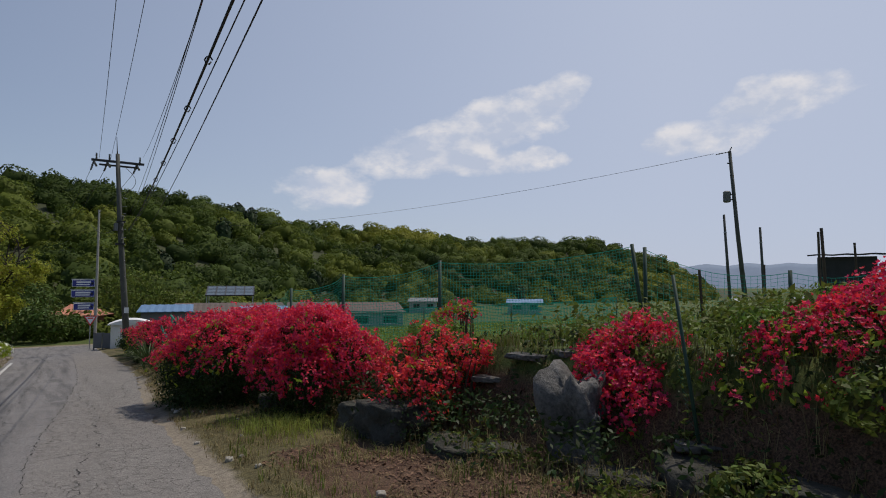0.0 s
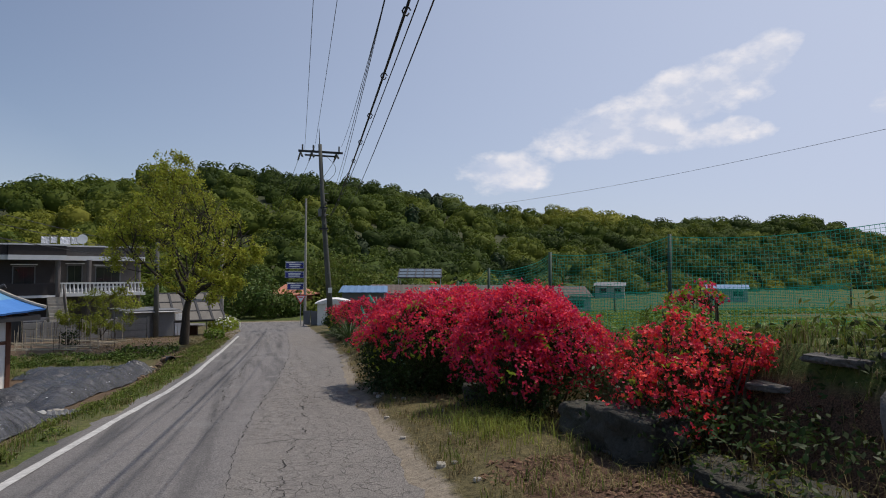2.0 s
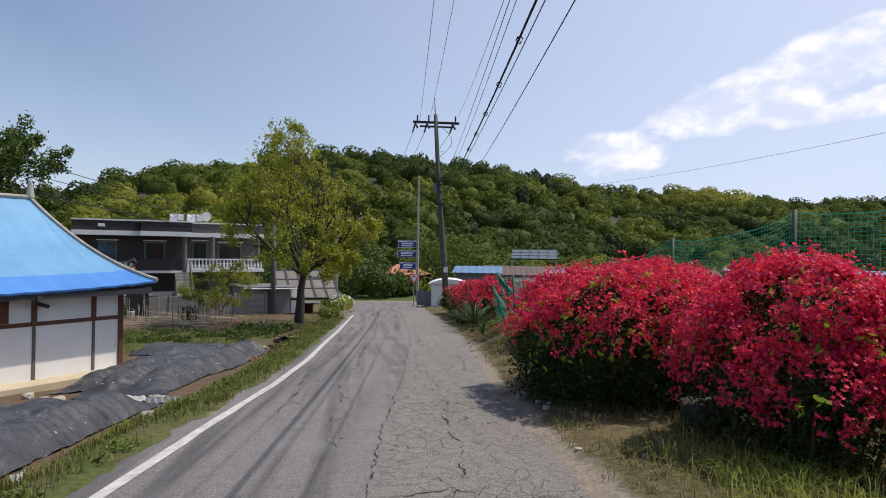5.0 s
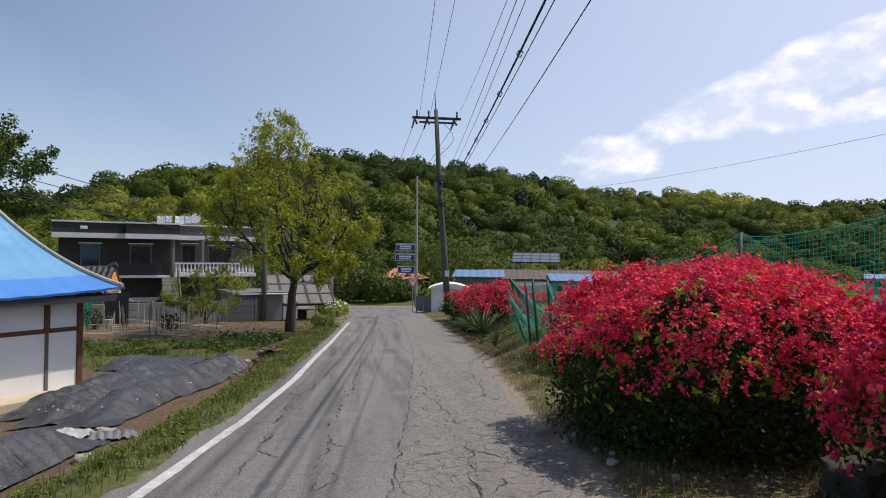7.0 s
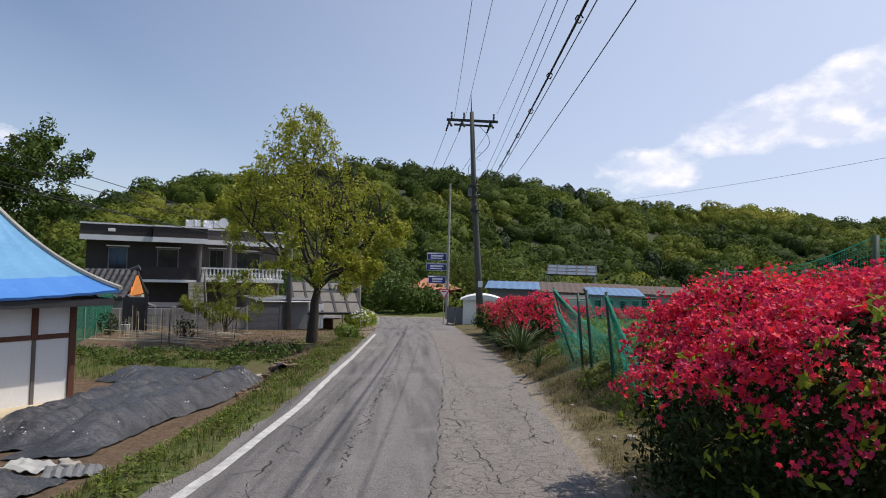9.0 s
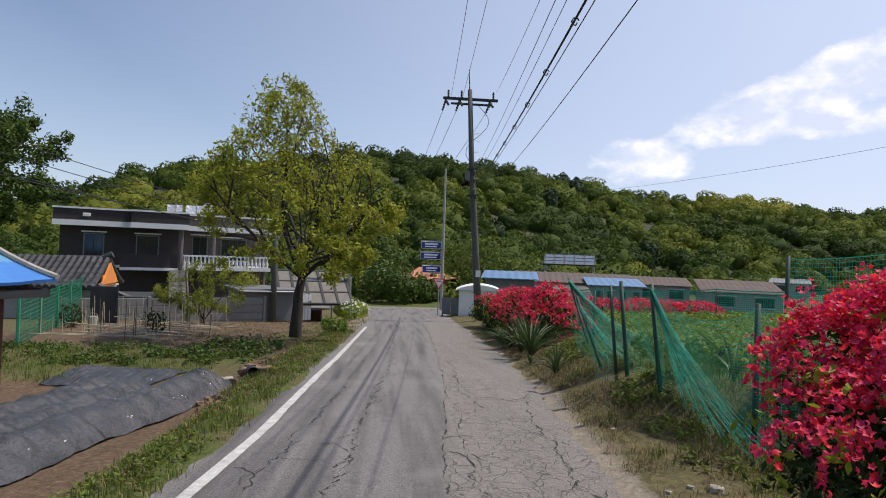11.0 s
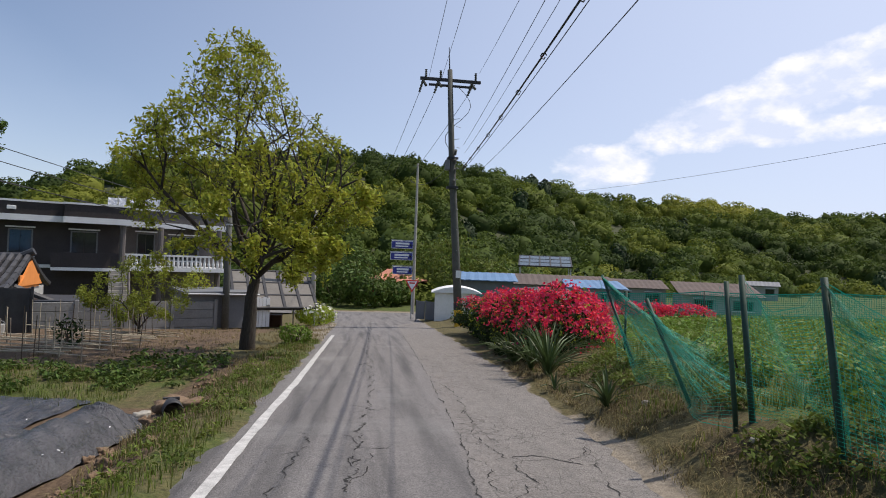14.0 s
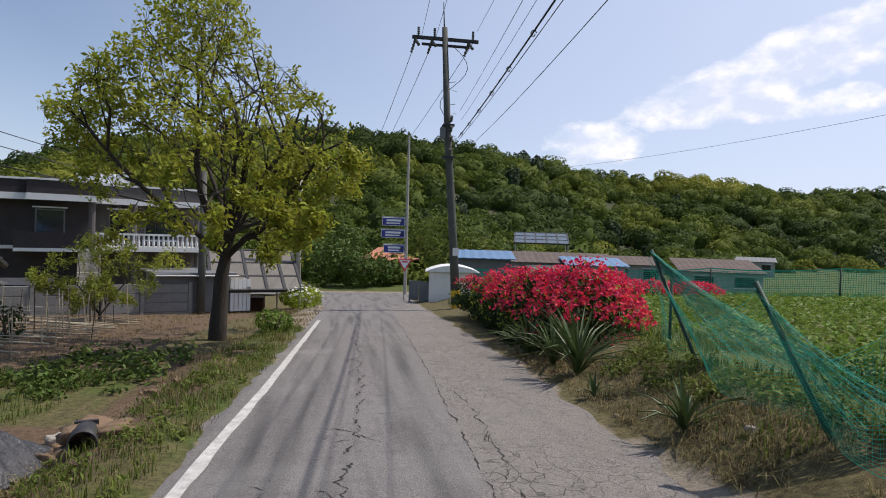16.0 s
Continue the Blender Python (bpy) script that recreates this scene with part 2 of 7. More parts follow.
M_GREENFENCE = mat("green welded fence", (0.02, 0.20, 0.11), (0.04, 0.30, 0.17), 2, 25, 0.5, 0.1)
M_MULCH = mat("black mulch film", (0.022, 0.023, 0.026), (0.085, 0.085, 0.09), 2.2, 26, 0.26, 0.9, spec=0.6, depth=0.05, stretch=(1.6, 0.7, 1))
M_BROWNROOF = mat("faded brown roof", (0.075, 0.055, 0.047), (0.14, 0.105, 0.088), 1, 12, 0.85, 0.3)
M_PANEL = mat("grey beige panel", (0.12, 0.108, 0.092), (0.20, 0.185, 0.16), 1, 12, 0.6, 0.1)
M_SOLAR = mat("solar cell glass", (0.05, 0.07, 0.09), (0.10, 0.13, 0.15), 1, 12, 0.2, 0)
M_TENT = mat("white tarpaulin", (0.66, 0.65, 0.60), (0.82, 0.81, 0.77), 1.2, 10, 0.6, 0.2)
M_GREYPANEL = mat("grey steel panel", (0.12, 0.123, 0.127), (0.19, 0.194, 0.198), 1.2, 15, 0.6, 0.1)
M_SIGNBLUE = mat("blue sign face", (0.03, 0.035, 0.20), (0.05, 0.06, 0.28), 2, 20, 0.4, 0)
M_SIGNWHITE = mat("white sign face", (0.72, 0.72, 0.72), (0.82, 0.82, 0.82), 2, 20, 0.4, 0)
M_SIGNRED = mat("red sign face", (0.55, 0.03, 0.03), (0.68, 0.05, 0.05), 2, 20, 0.4, 0)
M_YELLOW = mat("yellow band", (0.70, 0.40, 0.02), (0.80, 0.50, 0.04), 2, 20, 0.5, 0)
M_BAMBOO = mat("dry bamboo", (0.30, 0.25, 0.17), (0.48, 0.42, 0.32), 3, 30, 0.8, 0.1, spread=0.2)
M_CLOTH = mat("hung washing", (0.55, 0.56, 0.60), (0.75, 0.76, 0.80), 1, 12, 0.9, 0.1, spread=0.4)
# pale blue of distance haze mixed into the hills' colour
M_FARHILL = mat("far hills tinted for haze", (0.17, 0.22, 0.30), (0.21, 0.26, 0.34), 0.01, 0.1, 1.0, 0)
M_FARWALL = mat("pale house wall", (0.30, 0.30, 0.285), (0.44, 0.44, 0.415), 0.5, 8, 0.9, 0.1)
M_WHITEPETAL = mat("white blossom", (0.72, 0.72, 0.60), (0.85, 0.85, 0.76), 6, 60, 0.6, 0, thin=0.3)


def woods_material():
    """Spring woods: a tone of green for each crown, kept on the mesh, with fine leaf grain."""
    m = mat("woods", (0.55, 0.55, 0.55), (1.0, 1.0, 1.0), 0.5, 2.5, 0.7, 0, spread=0.10, thin=0.35, detail=3.0, spec=0.1)
    nt = m.node_tree
    at = nt.nodes.new("ShaderNodeAttribute")
    at.attribute_name = "tone"
    ramp = nt.nodes.new("ShaderNodeValToRGB")
    stops = ramp.color_ramp.elements
    stops[0].position, stops[0].color = 0.0, (0.060, 0.094, 0.023, 1)
    stops[1].position, stops[1].color = 1.0, (0.32, 0.325, 0.052, 1)
    for p, c in ((0.35, (0.105, 0.150, 0.028, 1)), (0.7, (0.185, 0.222, 0.036, 1))):
        stops.new(p).color = c
    nt.links.new(at.outputs["Fac"], ramp.inputs[0])
    bs = nt.nodes["Principled BSDF"]
    grain = bs.inputs["Base Color"].links[0].from_socket
    mul = nt.nodes.new("ShaderNodeMix")
    mul.data_type, mul.blend_type = "RGBA", "MULTIPLY"
    mul.inputs[0].default_value = 1.0
    nt.links.new(ramp.outputs[0], mul.inputs[6])
    nt.links.new(grain, mul.inputs[7])
    nt.links.new(mul.outputs[2], bs.inputs["Base Color"])
    for n in nt.nodes:
        if n.type == "BSDF_TRANSLUCENT":
            nt.links.new(mul.outputs[2], n.inputs[0])
    return m


M_WOODS = woods_material()
M_LITTER = mat("fallen leaf litter", (0.07, 0.035, 0.022), (0.22, 0.125, 0.075), 6, 40, 0.9, 0, spread=0.4)
M_YUCCA = mat("sword leaves", (0.035, 0.062, 0.018), (0.10, 0.145, 0.05), 3, 30, 0.45, 0, spread=0.25, thin=0.15, spec=0.3)
M_EARTH = mat("bare earth", (0.13, 0.083, 0.05), (0.25, 0.172, 0.11), 1.2, 16, 0.95, 0.6, depth=0.04)


# ---- mesh tools ----
def thing(name, x, y, z, label="", category="", group="", turn=0.0, kind=""):
    ob = new(name)
    ob.empty_display_size = 0.2
    ob.matrix_basis = pose(x, y, z, 0, 0, turn)
    return tagged(ob, label, category, group, kind)


def part(name, bm, material, parent=None, label="", smooth=False):
    me = bpy.data.meshes.new(name)
    bm.to_mesh(me)
    bm.free()
    me.materials.append(material)
    if smooth:
        me.polygons.foreach_set("use_smooth", [True] * len(me.polygons))
    ob = new(name, me)
    ob.parent = parent
    return tagged(ob, label)


def raw(name, verts, faces, material, parent=None, label="", smooth=False):
    """One mesh object out of arrays: verts (n, 3) and faces (m, 3 or 4)."""
    me = bpy.data.meshes.new(name)
    verts, faces = np.asarray(verts, np.float32), np.asarray(faces, np.int32)
    m, k = faces.shape
    me.vertices.add(len(verts))
    me.vertices.foreach_set("co", verts.ravel())
    me.loops.add(m * k)
    me.loops.foreach_set("vertex_index", faces.ravel())
    me.polygons.add(m)
    me.polygons.foreach_set("loop_start", np.arange(0, m * k, k, dtype=np.int32))
    me.polygons.foreach_set("loop_total", np.full(m, k, dtype=np.int32))
    if smooth:
        me.polygons.foreach_set("use_smooth", np.ones(m, dtype=bool))
    me.update()
    me.validate()
    me.materials.append(material)
    ob = new(name, me)
    ob.parent = parent
    return tagged(ob, label)


def box(bm, x0, y0, z0, x1, y1, z1, bevel=0.0, m=None):
    r = bmesh.ops.create_cube(bm, size=1.0)
    vs = r["verts"]
    for v in vs:
        v.co = Vector((x0 + (v.co.x + 0.5) * (x1 - x0), y0 + (v.co.y + 0.5) * (y1 - y0), z0 + (v.co.z + 0.5) * (z1 - z0)))
    if m is not None:
        bmesh.ops.transform(bm, matrix=m, verts=vs)
    if bevel:
        es = list({e for v in vs for e in v.link_edges})
        bmesh.ops.bevel(bm, geom=es, offset=bevel, segments=1, affect="EDGES")
    return bm


def boxes(*specs, bevel=0.0):
    bm = bmesh.new()
    for s in specs:
        box(bm, *s, bevel=bevel)
    return bm


def tube(bm, points, radii, sides=8, cap=True):
    """A round limb through points, with a radius at each."""
    rings = []
    pts = [Vector(p) for p in points]
    for i, p in enumerate(pts):
        d = (pts[min(i + 1, len(pts) - 1)] - pts[max(i - 1, 0)]).normalized()
        a = d.cross(Vector((0.31, 0.95, 0.11))).normalized()
        if a.length < 0.1:
            a = d.cross(Vector((1, 0, 0))).normalized()
        b = d.cross(a)
        r = radii[i] if hasattr(radii, "__len__") else radii
        rings.append([bm.verts.new(p + r * (a * math.cos(2 * math.pi * k / sides) + b * math.sin(2 * math.pi * k / sides))) for k in range(sides)])
    for r0, r1 in zip(rings, rings[1:]):
        for k in range(sides):
            bm.faces.new((r0[k], r0[(k + 1) % sides], r1[(k + 1) % sides], r1[k]))
    if cap:
        bm.faces.new(rings[0][::-1])
        bm.faces.new(rings[-1])
    return bm


def rod(p0, p1, r0, r1=None, sides=10):
    return tube(bmesh.new(), [p0, p1], [r0, r0 if r1 is None else r1], sides)


def leaves(centres, normals, size, rng, shape="leaf"):
    """Arrays of small leaves or petals at the centres, facing about along the normals."""
    n = len(centres)
    a = rng.normal(size=(n, 3))
    t = np.cross(normals, a)
    t /= np.linalg.norm(t, axis=1, keepdims=True) + 1e-9
    b = np.cross(normals, t)
    s = size * rng.uniform(0.65, 1.3, (n, 1))
    if shape == "round":     # a broad spray of leaves, nearly square
        v = np.stack([centres - t * s, centres - b * s * 0.85 + normals * s * 0.2, centres + t * s * 0.8, centres + b * s * 0.9 + normals * s * 0.15], 1)
        f = np.arange(n * 4).reshape(n, 4)
    elif shape == "leaf":      # a folded pointed leaf of four corners
        v = np.stack([centres - t * s, centres - b * s * 0.42 + normals * s * 0.12, centres + t * s, centres + b * s * 0.42 + normals * s * 0.12], 1)
        f = np.arange(n * 4).reshape(n, 4)
    else:                    # a five lobed open flower: a rim of ten points round a sunken throat
        ang = np.arange(10) * math.pi / 5
        rad = np.where(np.arange(10) % 2 == 0, 1.0, 0.58)
        rim = centres[:, None] + s[:, None] * rad[None, :, None] * (np.cos(ang)[None, :, None] * t[:, None] + np.sin(ang)[None, :, None] * b[:, None]) + normals[:, None] * s[:, None] * np.where(np.arange(10) % 2 == 0, 0.62, 0.3)[None, :, None]
        v = np.concatenate([centres[:, None], rim], 1)
        base = (np.arange(n) * 11)[:, None, None]
        k = np.arange(0, 10, 2)
        quad = np.stack([np.zeros(5, int), 1 + (k - 1) % 10, 1 + k, 1 + (k + 1) % 10], 1)
        f = (base + quad[None]).reshape(-1, 4)
    return v.reshape(-1, 3), f


def unit(v):
    return v / (np.linalg.norm(v, axis=-1, keepdims=True) + 1e-9)


def lumpy(dirs, seed, amount=0.3, scale=2.0):
    return np.array([1 + amount * noise.noise(Vector(d) * scale + Vector((seed * 7.3, seed * 3.1, seed))) for d in dirs])


# ---- the lie of the land: the road falls away along +y ----
def smooth(a, b, v):
    k = min(1.0, max(0.0, (v - a) / (b - a)))
    return k * k * (3 - 2 * k)


def road_top(x, y):
    """Height of the asphalt, with its crown."""
    a, b = knots(LEFT_EDGE, y) - 0.26, knots(RIGHT_EDGE, y)
    return road_z(y) + 0.03 * max(0.0, 1 - (2 * (x - a) / (b - a) - 1) ** 2)


def road_z(y):
    return -0.06 * min(y, 62.0)


def knots(table, v):
    for (a, p), (b, q) in zip(table, table[1:]):
        if v <= b:
            return p + (q - p) * min(1.0, max(0.0, (v - a) / (b - a)))
    return table[-1][1]


LEFT_EDGE = [(-30, -2.1), (5, -2.05), (8, -1.8), (11, -1.52), (13, -1.3), (16, -1.1), (20, -1.0), (22.5, -0.9), (26, -0.82), (32, -0.68), (40, -0.5), (48, -0.9), (56, -3.0)]
RIGHT_EDGE = [(-30, 1.2), (5.5, 1.45), (9, 1.6), (12, 1.75), (17, 2.3), (19, 2.55), (25, 3.0), (33, 3.3), (46, 3.7), (54, 4.3), (58, 6.0)]
FIELD_RISE = [(-40, 1.15), (3, 1.05), (7, 1.0), (10, 0.8), (14, 0.6), (18, 0.45), (26, 0.4), (40, 0.35), (70, 0.1), (400, 0.0)]
WALL_X = [(-40, 4.6), (1, 4.7), (5, 4.65), (8, 4.7), (11, 4.7), (15, 4.4), (17, 3.5), (19, 3.5), (24, 4.6), (36, 5.2), (60, 6.0)]
LEFT_DROP = [(-40, -0.55), (19, -0.58), (22, -0.42), (27, -0.12), (32, -0.1), (40, -0.25), (60, -0.1), (400, 0)]


def land(x, y):
    """Height of the ground."""
    base = road_z(y)
    le, re = knots(LEFT_EDGE, y) - 0.15, knots(RIGHT_EDGE, y) + 0.1
    if x < le:
        d = knots(LEFT_EDGE, y) - x
        z = 0.13 * math.exp(-((d - 1.25) / 0.38) ** 2) * smooth(17.5, 19.5, y) * (1 - smooth(25, 27.5, y)) + base + knots(LEFT_DROP, y) * smooth(0.35, 1.7, le - x) + 0.02 * smooth(0, 0.3, le - x) - 0.3 * smooth(1.8, 6.0, le - x) * (1 - smooth(21, 25, y))
    elif x > re:
        wx = knots(WALL_X, y)
        steep = knots([(-40, 0.5), (8.5, 0.5), (11, 0.7), (15, 0.8), (18, 1.0), (60, 1.2)], y)
        z = base + 0.06 * smooth(0, 0.5, x - re) + knots(FIELD_RISE, y) * smooth(wx - steep, wx + 0.25, x)
    else:
        z = base - 0.03
    if x < le or x > re:
        z += 0.035 * noise.noise(Vector((x * 1.1, y * 1.1, 0))) + 0.02 * noise.noise(Vector((x * 3.7, y * 3.7, 4)))
    return z

# ---- ground, road ----
def axis(lo, hi, near0, near1, fine, grow=1.25, cap=60.0):
    vals, v, s = [near0], near0, fine
    while v < near1:
        v += fine
        vals.append(v)
    s = fine
    while v < hi:
        s = min(s * grow, cap)
        v += s
        vals.append(v)
    v, s = near0, fine
    low = []
    while v > lo:
        s = min(s * grow, cap)
        v -= s
        low.append(v)
    return np.array(low[::-1] + vals)


gx, gy = axis(-900, 1500, -14, 14, 0.16), axis(-400, 2200, -3, 42, 0.2)
gv = np.array([(x, y, land(x, y)) for y in gy for x in gx])
nx, ny = len(gx), len(gy)
ii = (np.arange(ny - 1)[:, None] * nx + np.arange(nx - 1)[None]).ravel()
gf = np.stack([ii, ii + 1, ii + nx + 1, ii + nx], 1)


def ground_material():
    """Earth, grass, crop soil and sand, blended by weights kept on the sheet."""
    m = bpy.data.materials.new("ground cover")
    m.use_nodes = True
    nt = m.node_tree
    bs = nt.nodes["Principled BSDF"]
    tc = nt.nodes.new("ShaderNodeTexCoord")
    big = node(nt, "ShaderNodeTexNoise", Scale=0.9, Detail=8.0, Roughness=0.65)
    small = node(nt, "ShaderNodeTexNoise", Scale=14.0, Detail=8.0, Roughness=0.7)
    straw = node(nt, "ShaderNodeTexNoise", Scale=60.0, Detail=3.0, Roughness=0.6)
    for n in (big, small, straw):
        nt.links.new(tc.outputs["Object"], n.inputs["Vector"])

    def tone(c1, c2, src):
        mx = nt.nodes.new("ShaderNodeMix")
        mx.data_type = "RGBA"
        mr = nt.nodes.new("ShaderNodeMapRange")
        mr.inputs["From Min"].default_value, mr.inputs["From Max"].default_value = 0.36, 0.66
        nt.links.new(src, mr.inputs["Value"])
        nt.links.new(mr.outputs[0], mx.inputs[0])
        mx.inputs[6].default_value, mx.inputs[7].default_value = (*c1, 1), (*c2, 1)
        return mx.outputs[2]

    colour = tone((0.065, 0.058, 0.027), (0.165, 0.138, 0.066), small.outputs["Fac"])
    for name, c1, c2, src in (("lush", (0.045, 0.070, 0.018), (0.11, 0.13, 0.035), small), ("earth", (0.075, 0.05, 0.032), (0.175, 0.122, 0.08), small),
                              ("sand", (0.20, 0.17, 0.13), (0.32, 0.275, 0.215), small), ("litter", (0.045, 0.028, 0.02), (0.16, 0.095, 0.06), straw)):
        at = nt.nodes.new("ShaderNodeAttribute")
        at.attribute_name = name
        edge = nt.nodes.new("ShaderNodeMath")
        edge.operation = "MULTIPLY_ADD"
        edge.inputs[1].default_value = 1.6
        nt.links.new(big.outputs["Fac"], edge.inputs[0])
        edge.inputs[2].default_value = -0.8
        s = nt.nodes.new("ShaderNodeMath")
        s.operation = "ADD"
        nt.links.new(at.outputs["Fac"], s.inputs[0])
        nt.links.new(edge.outputs[0], s.inputs[1])
        mr = nt.nodes.new("ShaderNodeMapRange")
        mr.inputs["From Min"].default_value, mr.inputs["From Max"].default_value = 0.35, 0.65
        nt.links.new(s.outputs[0], mr.inputs["Value"])
        mx = nt.nodes.new("ShaderNodeMix")
        mx.data_type = "RGBA"
        nt.links.new(mr.outputs[0], mx.inputs[0])
        nt.links.new(colour, mx.inputs[6])
        nt.links.new(tone(c1, c2, src.outputs["Fac"]), mx.inputs[7])
        colour = mx.outputs[2]
    nt.links.new(colour, bs.inputs["Base Color"])
    bs.inputs["Roughness"].default_value, bs.inputs["Specular IOR Level"].default_value = 0.95, 0.2
    bp = node(nt, "ShaderNodeBump", Strength=0.7, Distance=0.05)
    nt.links.new(small.outputs["Fac"], bp.inputs["Height"])
    nt.links.new(bp.outputs[0], bs.inputs["Normal"])
    return m


ground = raw("ground", gv, gf, ground_material(), smooth=True)
tagged(ground, "sloping country ground of earth, weeds and dry grass", "ground", kind="structure")


def cover(x, y):
    """Weights of lush grass, bare earth, sand and litter."""
    le, re = knots(LEFT_EDGE, y), knots(RIGHT_EDGE, y)
    lush = earth = sand = litter = 0.0
    if x > re:
        wx = knots(WALL_X, y)
        if x > wx:
            lush = 0.9 if x < wx + 2 else 0.55
        sand = 0.9 * (1 - smooth(0.0, 0.55, x - re)) if y < 20 else 0.5 * (1 - smooth(0.0, 0.3, x - re))
        litter = 0.95 if (y < 6.5 and re + 0.7 < x < wx) else 0.25 * (x < wx)
    elif x < le:
        d = le - x
        lush = 0.55 * (d < 1.4)
        if y < 22.5:
            earth = max(0.8 * smooth(0.9, 1.6, d), 1.2 * smooth(0.65, 1.0, d) * smooth(16, 18.5, y))
            lush *= 1 - 0.8 * smooth(0.6, 0.9, d) * smooth(16, 18.5, y)
        elif y < 40:
            earth = 0.8 * smooth(2.2, 3.2, d) * (1 - smooth(9, 12, d)) * smooth(24, 27, y)
            ridge_ = smooth(0.6, 0.9, d) * (1 - smooth(1.7, 2.3, d)) * (1 - smooth(26, 28, y))
            earth = max(earth, 1.2 * ridge_)
            lush = max(lush, 0.5 * (1 - smooth(24.5, 27, y)) * smooth(0.8, 1.8, d)) * (1 - ridge_)
        sand = 0.85 * (1 - smooth(0.05, 0.3, d)) + (0.7 * (d < 1.2) if 31 < y < 42 else 0)
    else:
        sand = 0.9
    if x < -16 or y > 60 or y < -10 or x > 45:
        lush, earth, sand, litter = 0.75, 0.0, 0.0, 0.0
    return lush, earth, sand, litter


weights = np.array([cover(x, y) for y in gy for x in gx], np.float32)
for k, name in enumerate(("lush", "earth", "sand", "litter")):
    ground.data.attributes.new(name, "FLOAT", "POINT").data.foreach_set("value", np.ascontiguousarray(weights[:, k]))


def asphalt_material():
    m = bpy.data.materials.new("worn asphalt")
    m.use_nodes = True
    nt = m.node_tree
    bs = nt.nodes["Principled BSDF"]
    tc = nt.nodes.new("ShaderNodeTexCoord")
    grain = node(nt, "ShaderNodeTexNoise", Scale=55.0, Detail=5.0, Roughness=0.75)
    patch = node(nt, "ShaderNodeTexNoise", Scale=0.7, Detail=6.0, Roughness=0.6)
    along = node(nt, "ShaderNodeMapping", Scale=(2.2, 0.10, 1))
    streak = node(nt, "ShaderNodeTexNoise", Scale=1.6, Detail=4.0, Roughness=0.55)
    warp = node(nt, "ShaderNodeTexNoise", Scale=1.7, Detail=3.0)
    mottle = node(nt, "ShaderNodeTexNoise", Scale=7.0, Detail=6.0, Roughness=0.7)
    for n in (grain, patch, along, warp, mottle):
        nt.links.new(tc.outputs["Object"], n.inputs["Vector"])
    nt.links.new(along.outputs[0], streak.inputs["Vector"])
    # alligator cracks in the old half of the road
    bend = nt.nodes.new("ShaderNodeMix")
    bend.data_type = "RGBA"
    bend.blend_type = "LINEAR_LIGHT"
    bend.inputs[0].default_value = 0.40
    nt.links.new(tc.outputs["Object"], bend.inputs[6])
    nt.links.new(warp.outputs["Color"], bend.inputs[7])
    cells = nt.nodes.new("ShaderNodeTexVoronoi")
    cells.feature = "DISTANCE_TO_EDGE"
    cells.inputs["Scale"].default_value = 5.4
    nt.links.new(bend.outputs[2], cells.inputs["Vector"])
    crack = nt.nodes.new("ShaderNodeMapRange")
    crack.inputs["From Min"].default_value, crack.inputs["From Max"].default_value = 0.0, 0.032
    crack.inputs["To Min"].default_value, crack.inputs["To Max"].default_value = 1.0, 0.0
    nt.links.new(cells.outputs["Distance"], crack.inputs["Value"])
    at = nt.nodes.new("ShaderNodeAttribute")
    at.attribute_name = "old"
    gate = nt.nodes.new("ShaderNodeMath")
    gate.operation = "MULTIPLY_ADD"
    gate.inputs[1].default_value, gate.inputs[2].default_value = 4.0, -2.05
    nt.links.new(patch.outputs["Fac"], gate.inputs[0])
    sel = nt.nodes.new("ShaderNodeMath")
    sel.operation, sel.use_clamp = "ADD", True
    nt.links.new(gate.outputs[0], sel.inputs[0])
    nt.links.new(at.outputs["Fac"], sel.inputs[1])
    live = nt.nodes.new("ShaderNodeMath")
    live.operation = "MULTIPLY"
    nt.links.new(sel.outputs[0], live.inputs[0])
    nt.links.new(crack.outputs[0], live.inputs[1])
    cut = nt.nodes.new("ShaderNodeMath")
    cut.operation = "MULTIPLY"
    nt.links.new(live.outputs[0], cut.inputs[0])
    nt.links.new(at.outputs["Fac"], cut.inputs[1])

    def mixed(fac, a, b, lo=0.35, hi=0.65):
        mr = nt.nodes.new("ShaderNodeMapRange")
        mr.inputs["From Min"].default_value, mr.inputs["From Max"].default_value = lo, hi
        nt.links.new(fac, mr.inputs["Value"])
        mx = nt.nodes.new("ShaderNodeMix")
        mx.data_type = "RGBA"
        nt.links.new(mr.outputs[0], mx.inputs[0])
        for i, v in ((6, a), (7, b)):
            if isinstance(v, tuple):
                mx.inputs[i].default_value = (*v, 1)
            else:
                nt.links.new(v, mx.inputs[i])
        return mx.outputs[2]

    base = mixed(grain.outputs["Fac"], (0.106, 0.099, 0.095), (0.258, 0.243, 0.234))
    base = mixed(mottle.outputs["Fac"], base, (0.10, 0.098, 0.096), 0.52, 0.85)
    base = mixed(streak.outputs["Fac"], base, (0.07, 0.068, 0.068), 0.47, 0.78)
    base = mixed(patch.outputs["Fac"], base, (0.24, 0.235, 0.225), 0.55, 0.9)
    dusty = mixed(grain.outputs["Fac"], (0.122, 0.112, 0.102), (0.292, 0.268, 0.243))
    dusty = mixed(mottle.outputs["Fac"], dusty, (0.12, 0.112, 0.104), 0.50, 0.85)
    base = mixed(at.outputs["Fac"], base, dusty, 0.1, 1.0)
    wheel = nt.nodes.new("ShaderNodeAttribute")
    wheel.attribute_name = "track"
    worn = nt.nodes.new("ShaderNodeMath")
    worn.operation = "MULTIPLY"
    nt.links.new(wheel.outputs["Fac"], worn.inputs[0])
    nt.links.new(streak.outputs["Fac"], worn.inputs[1])
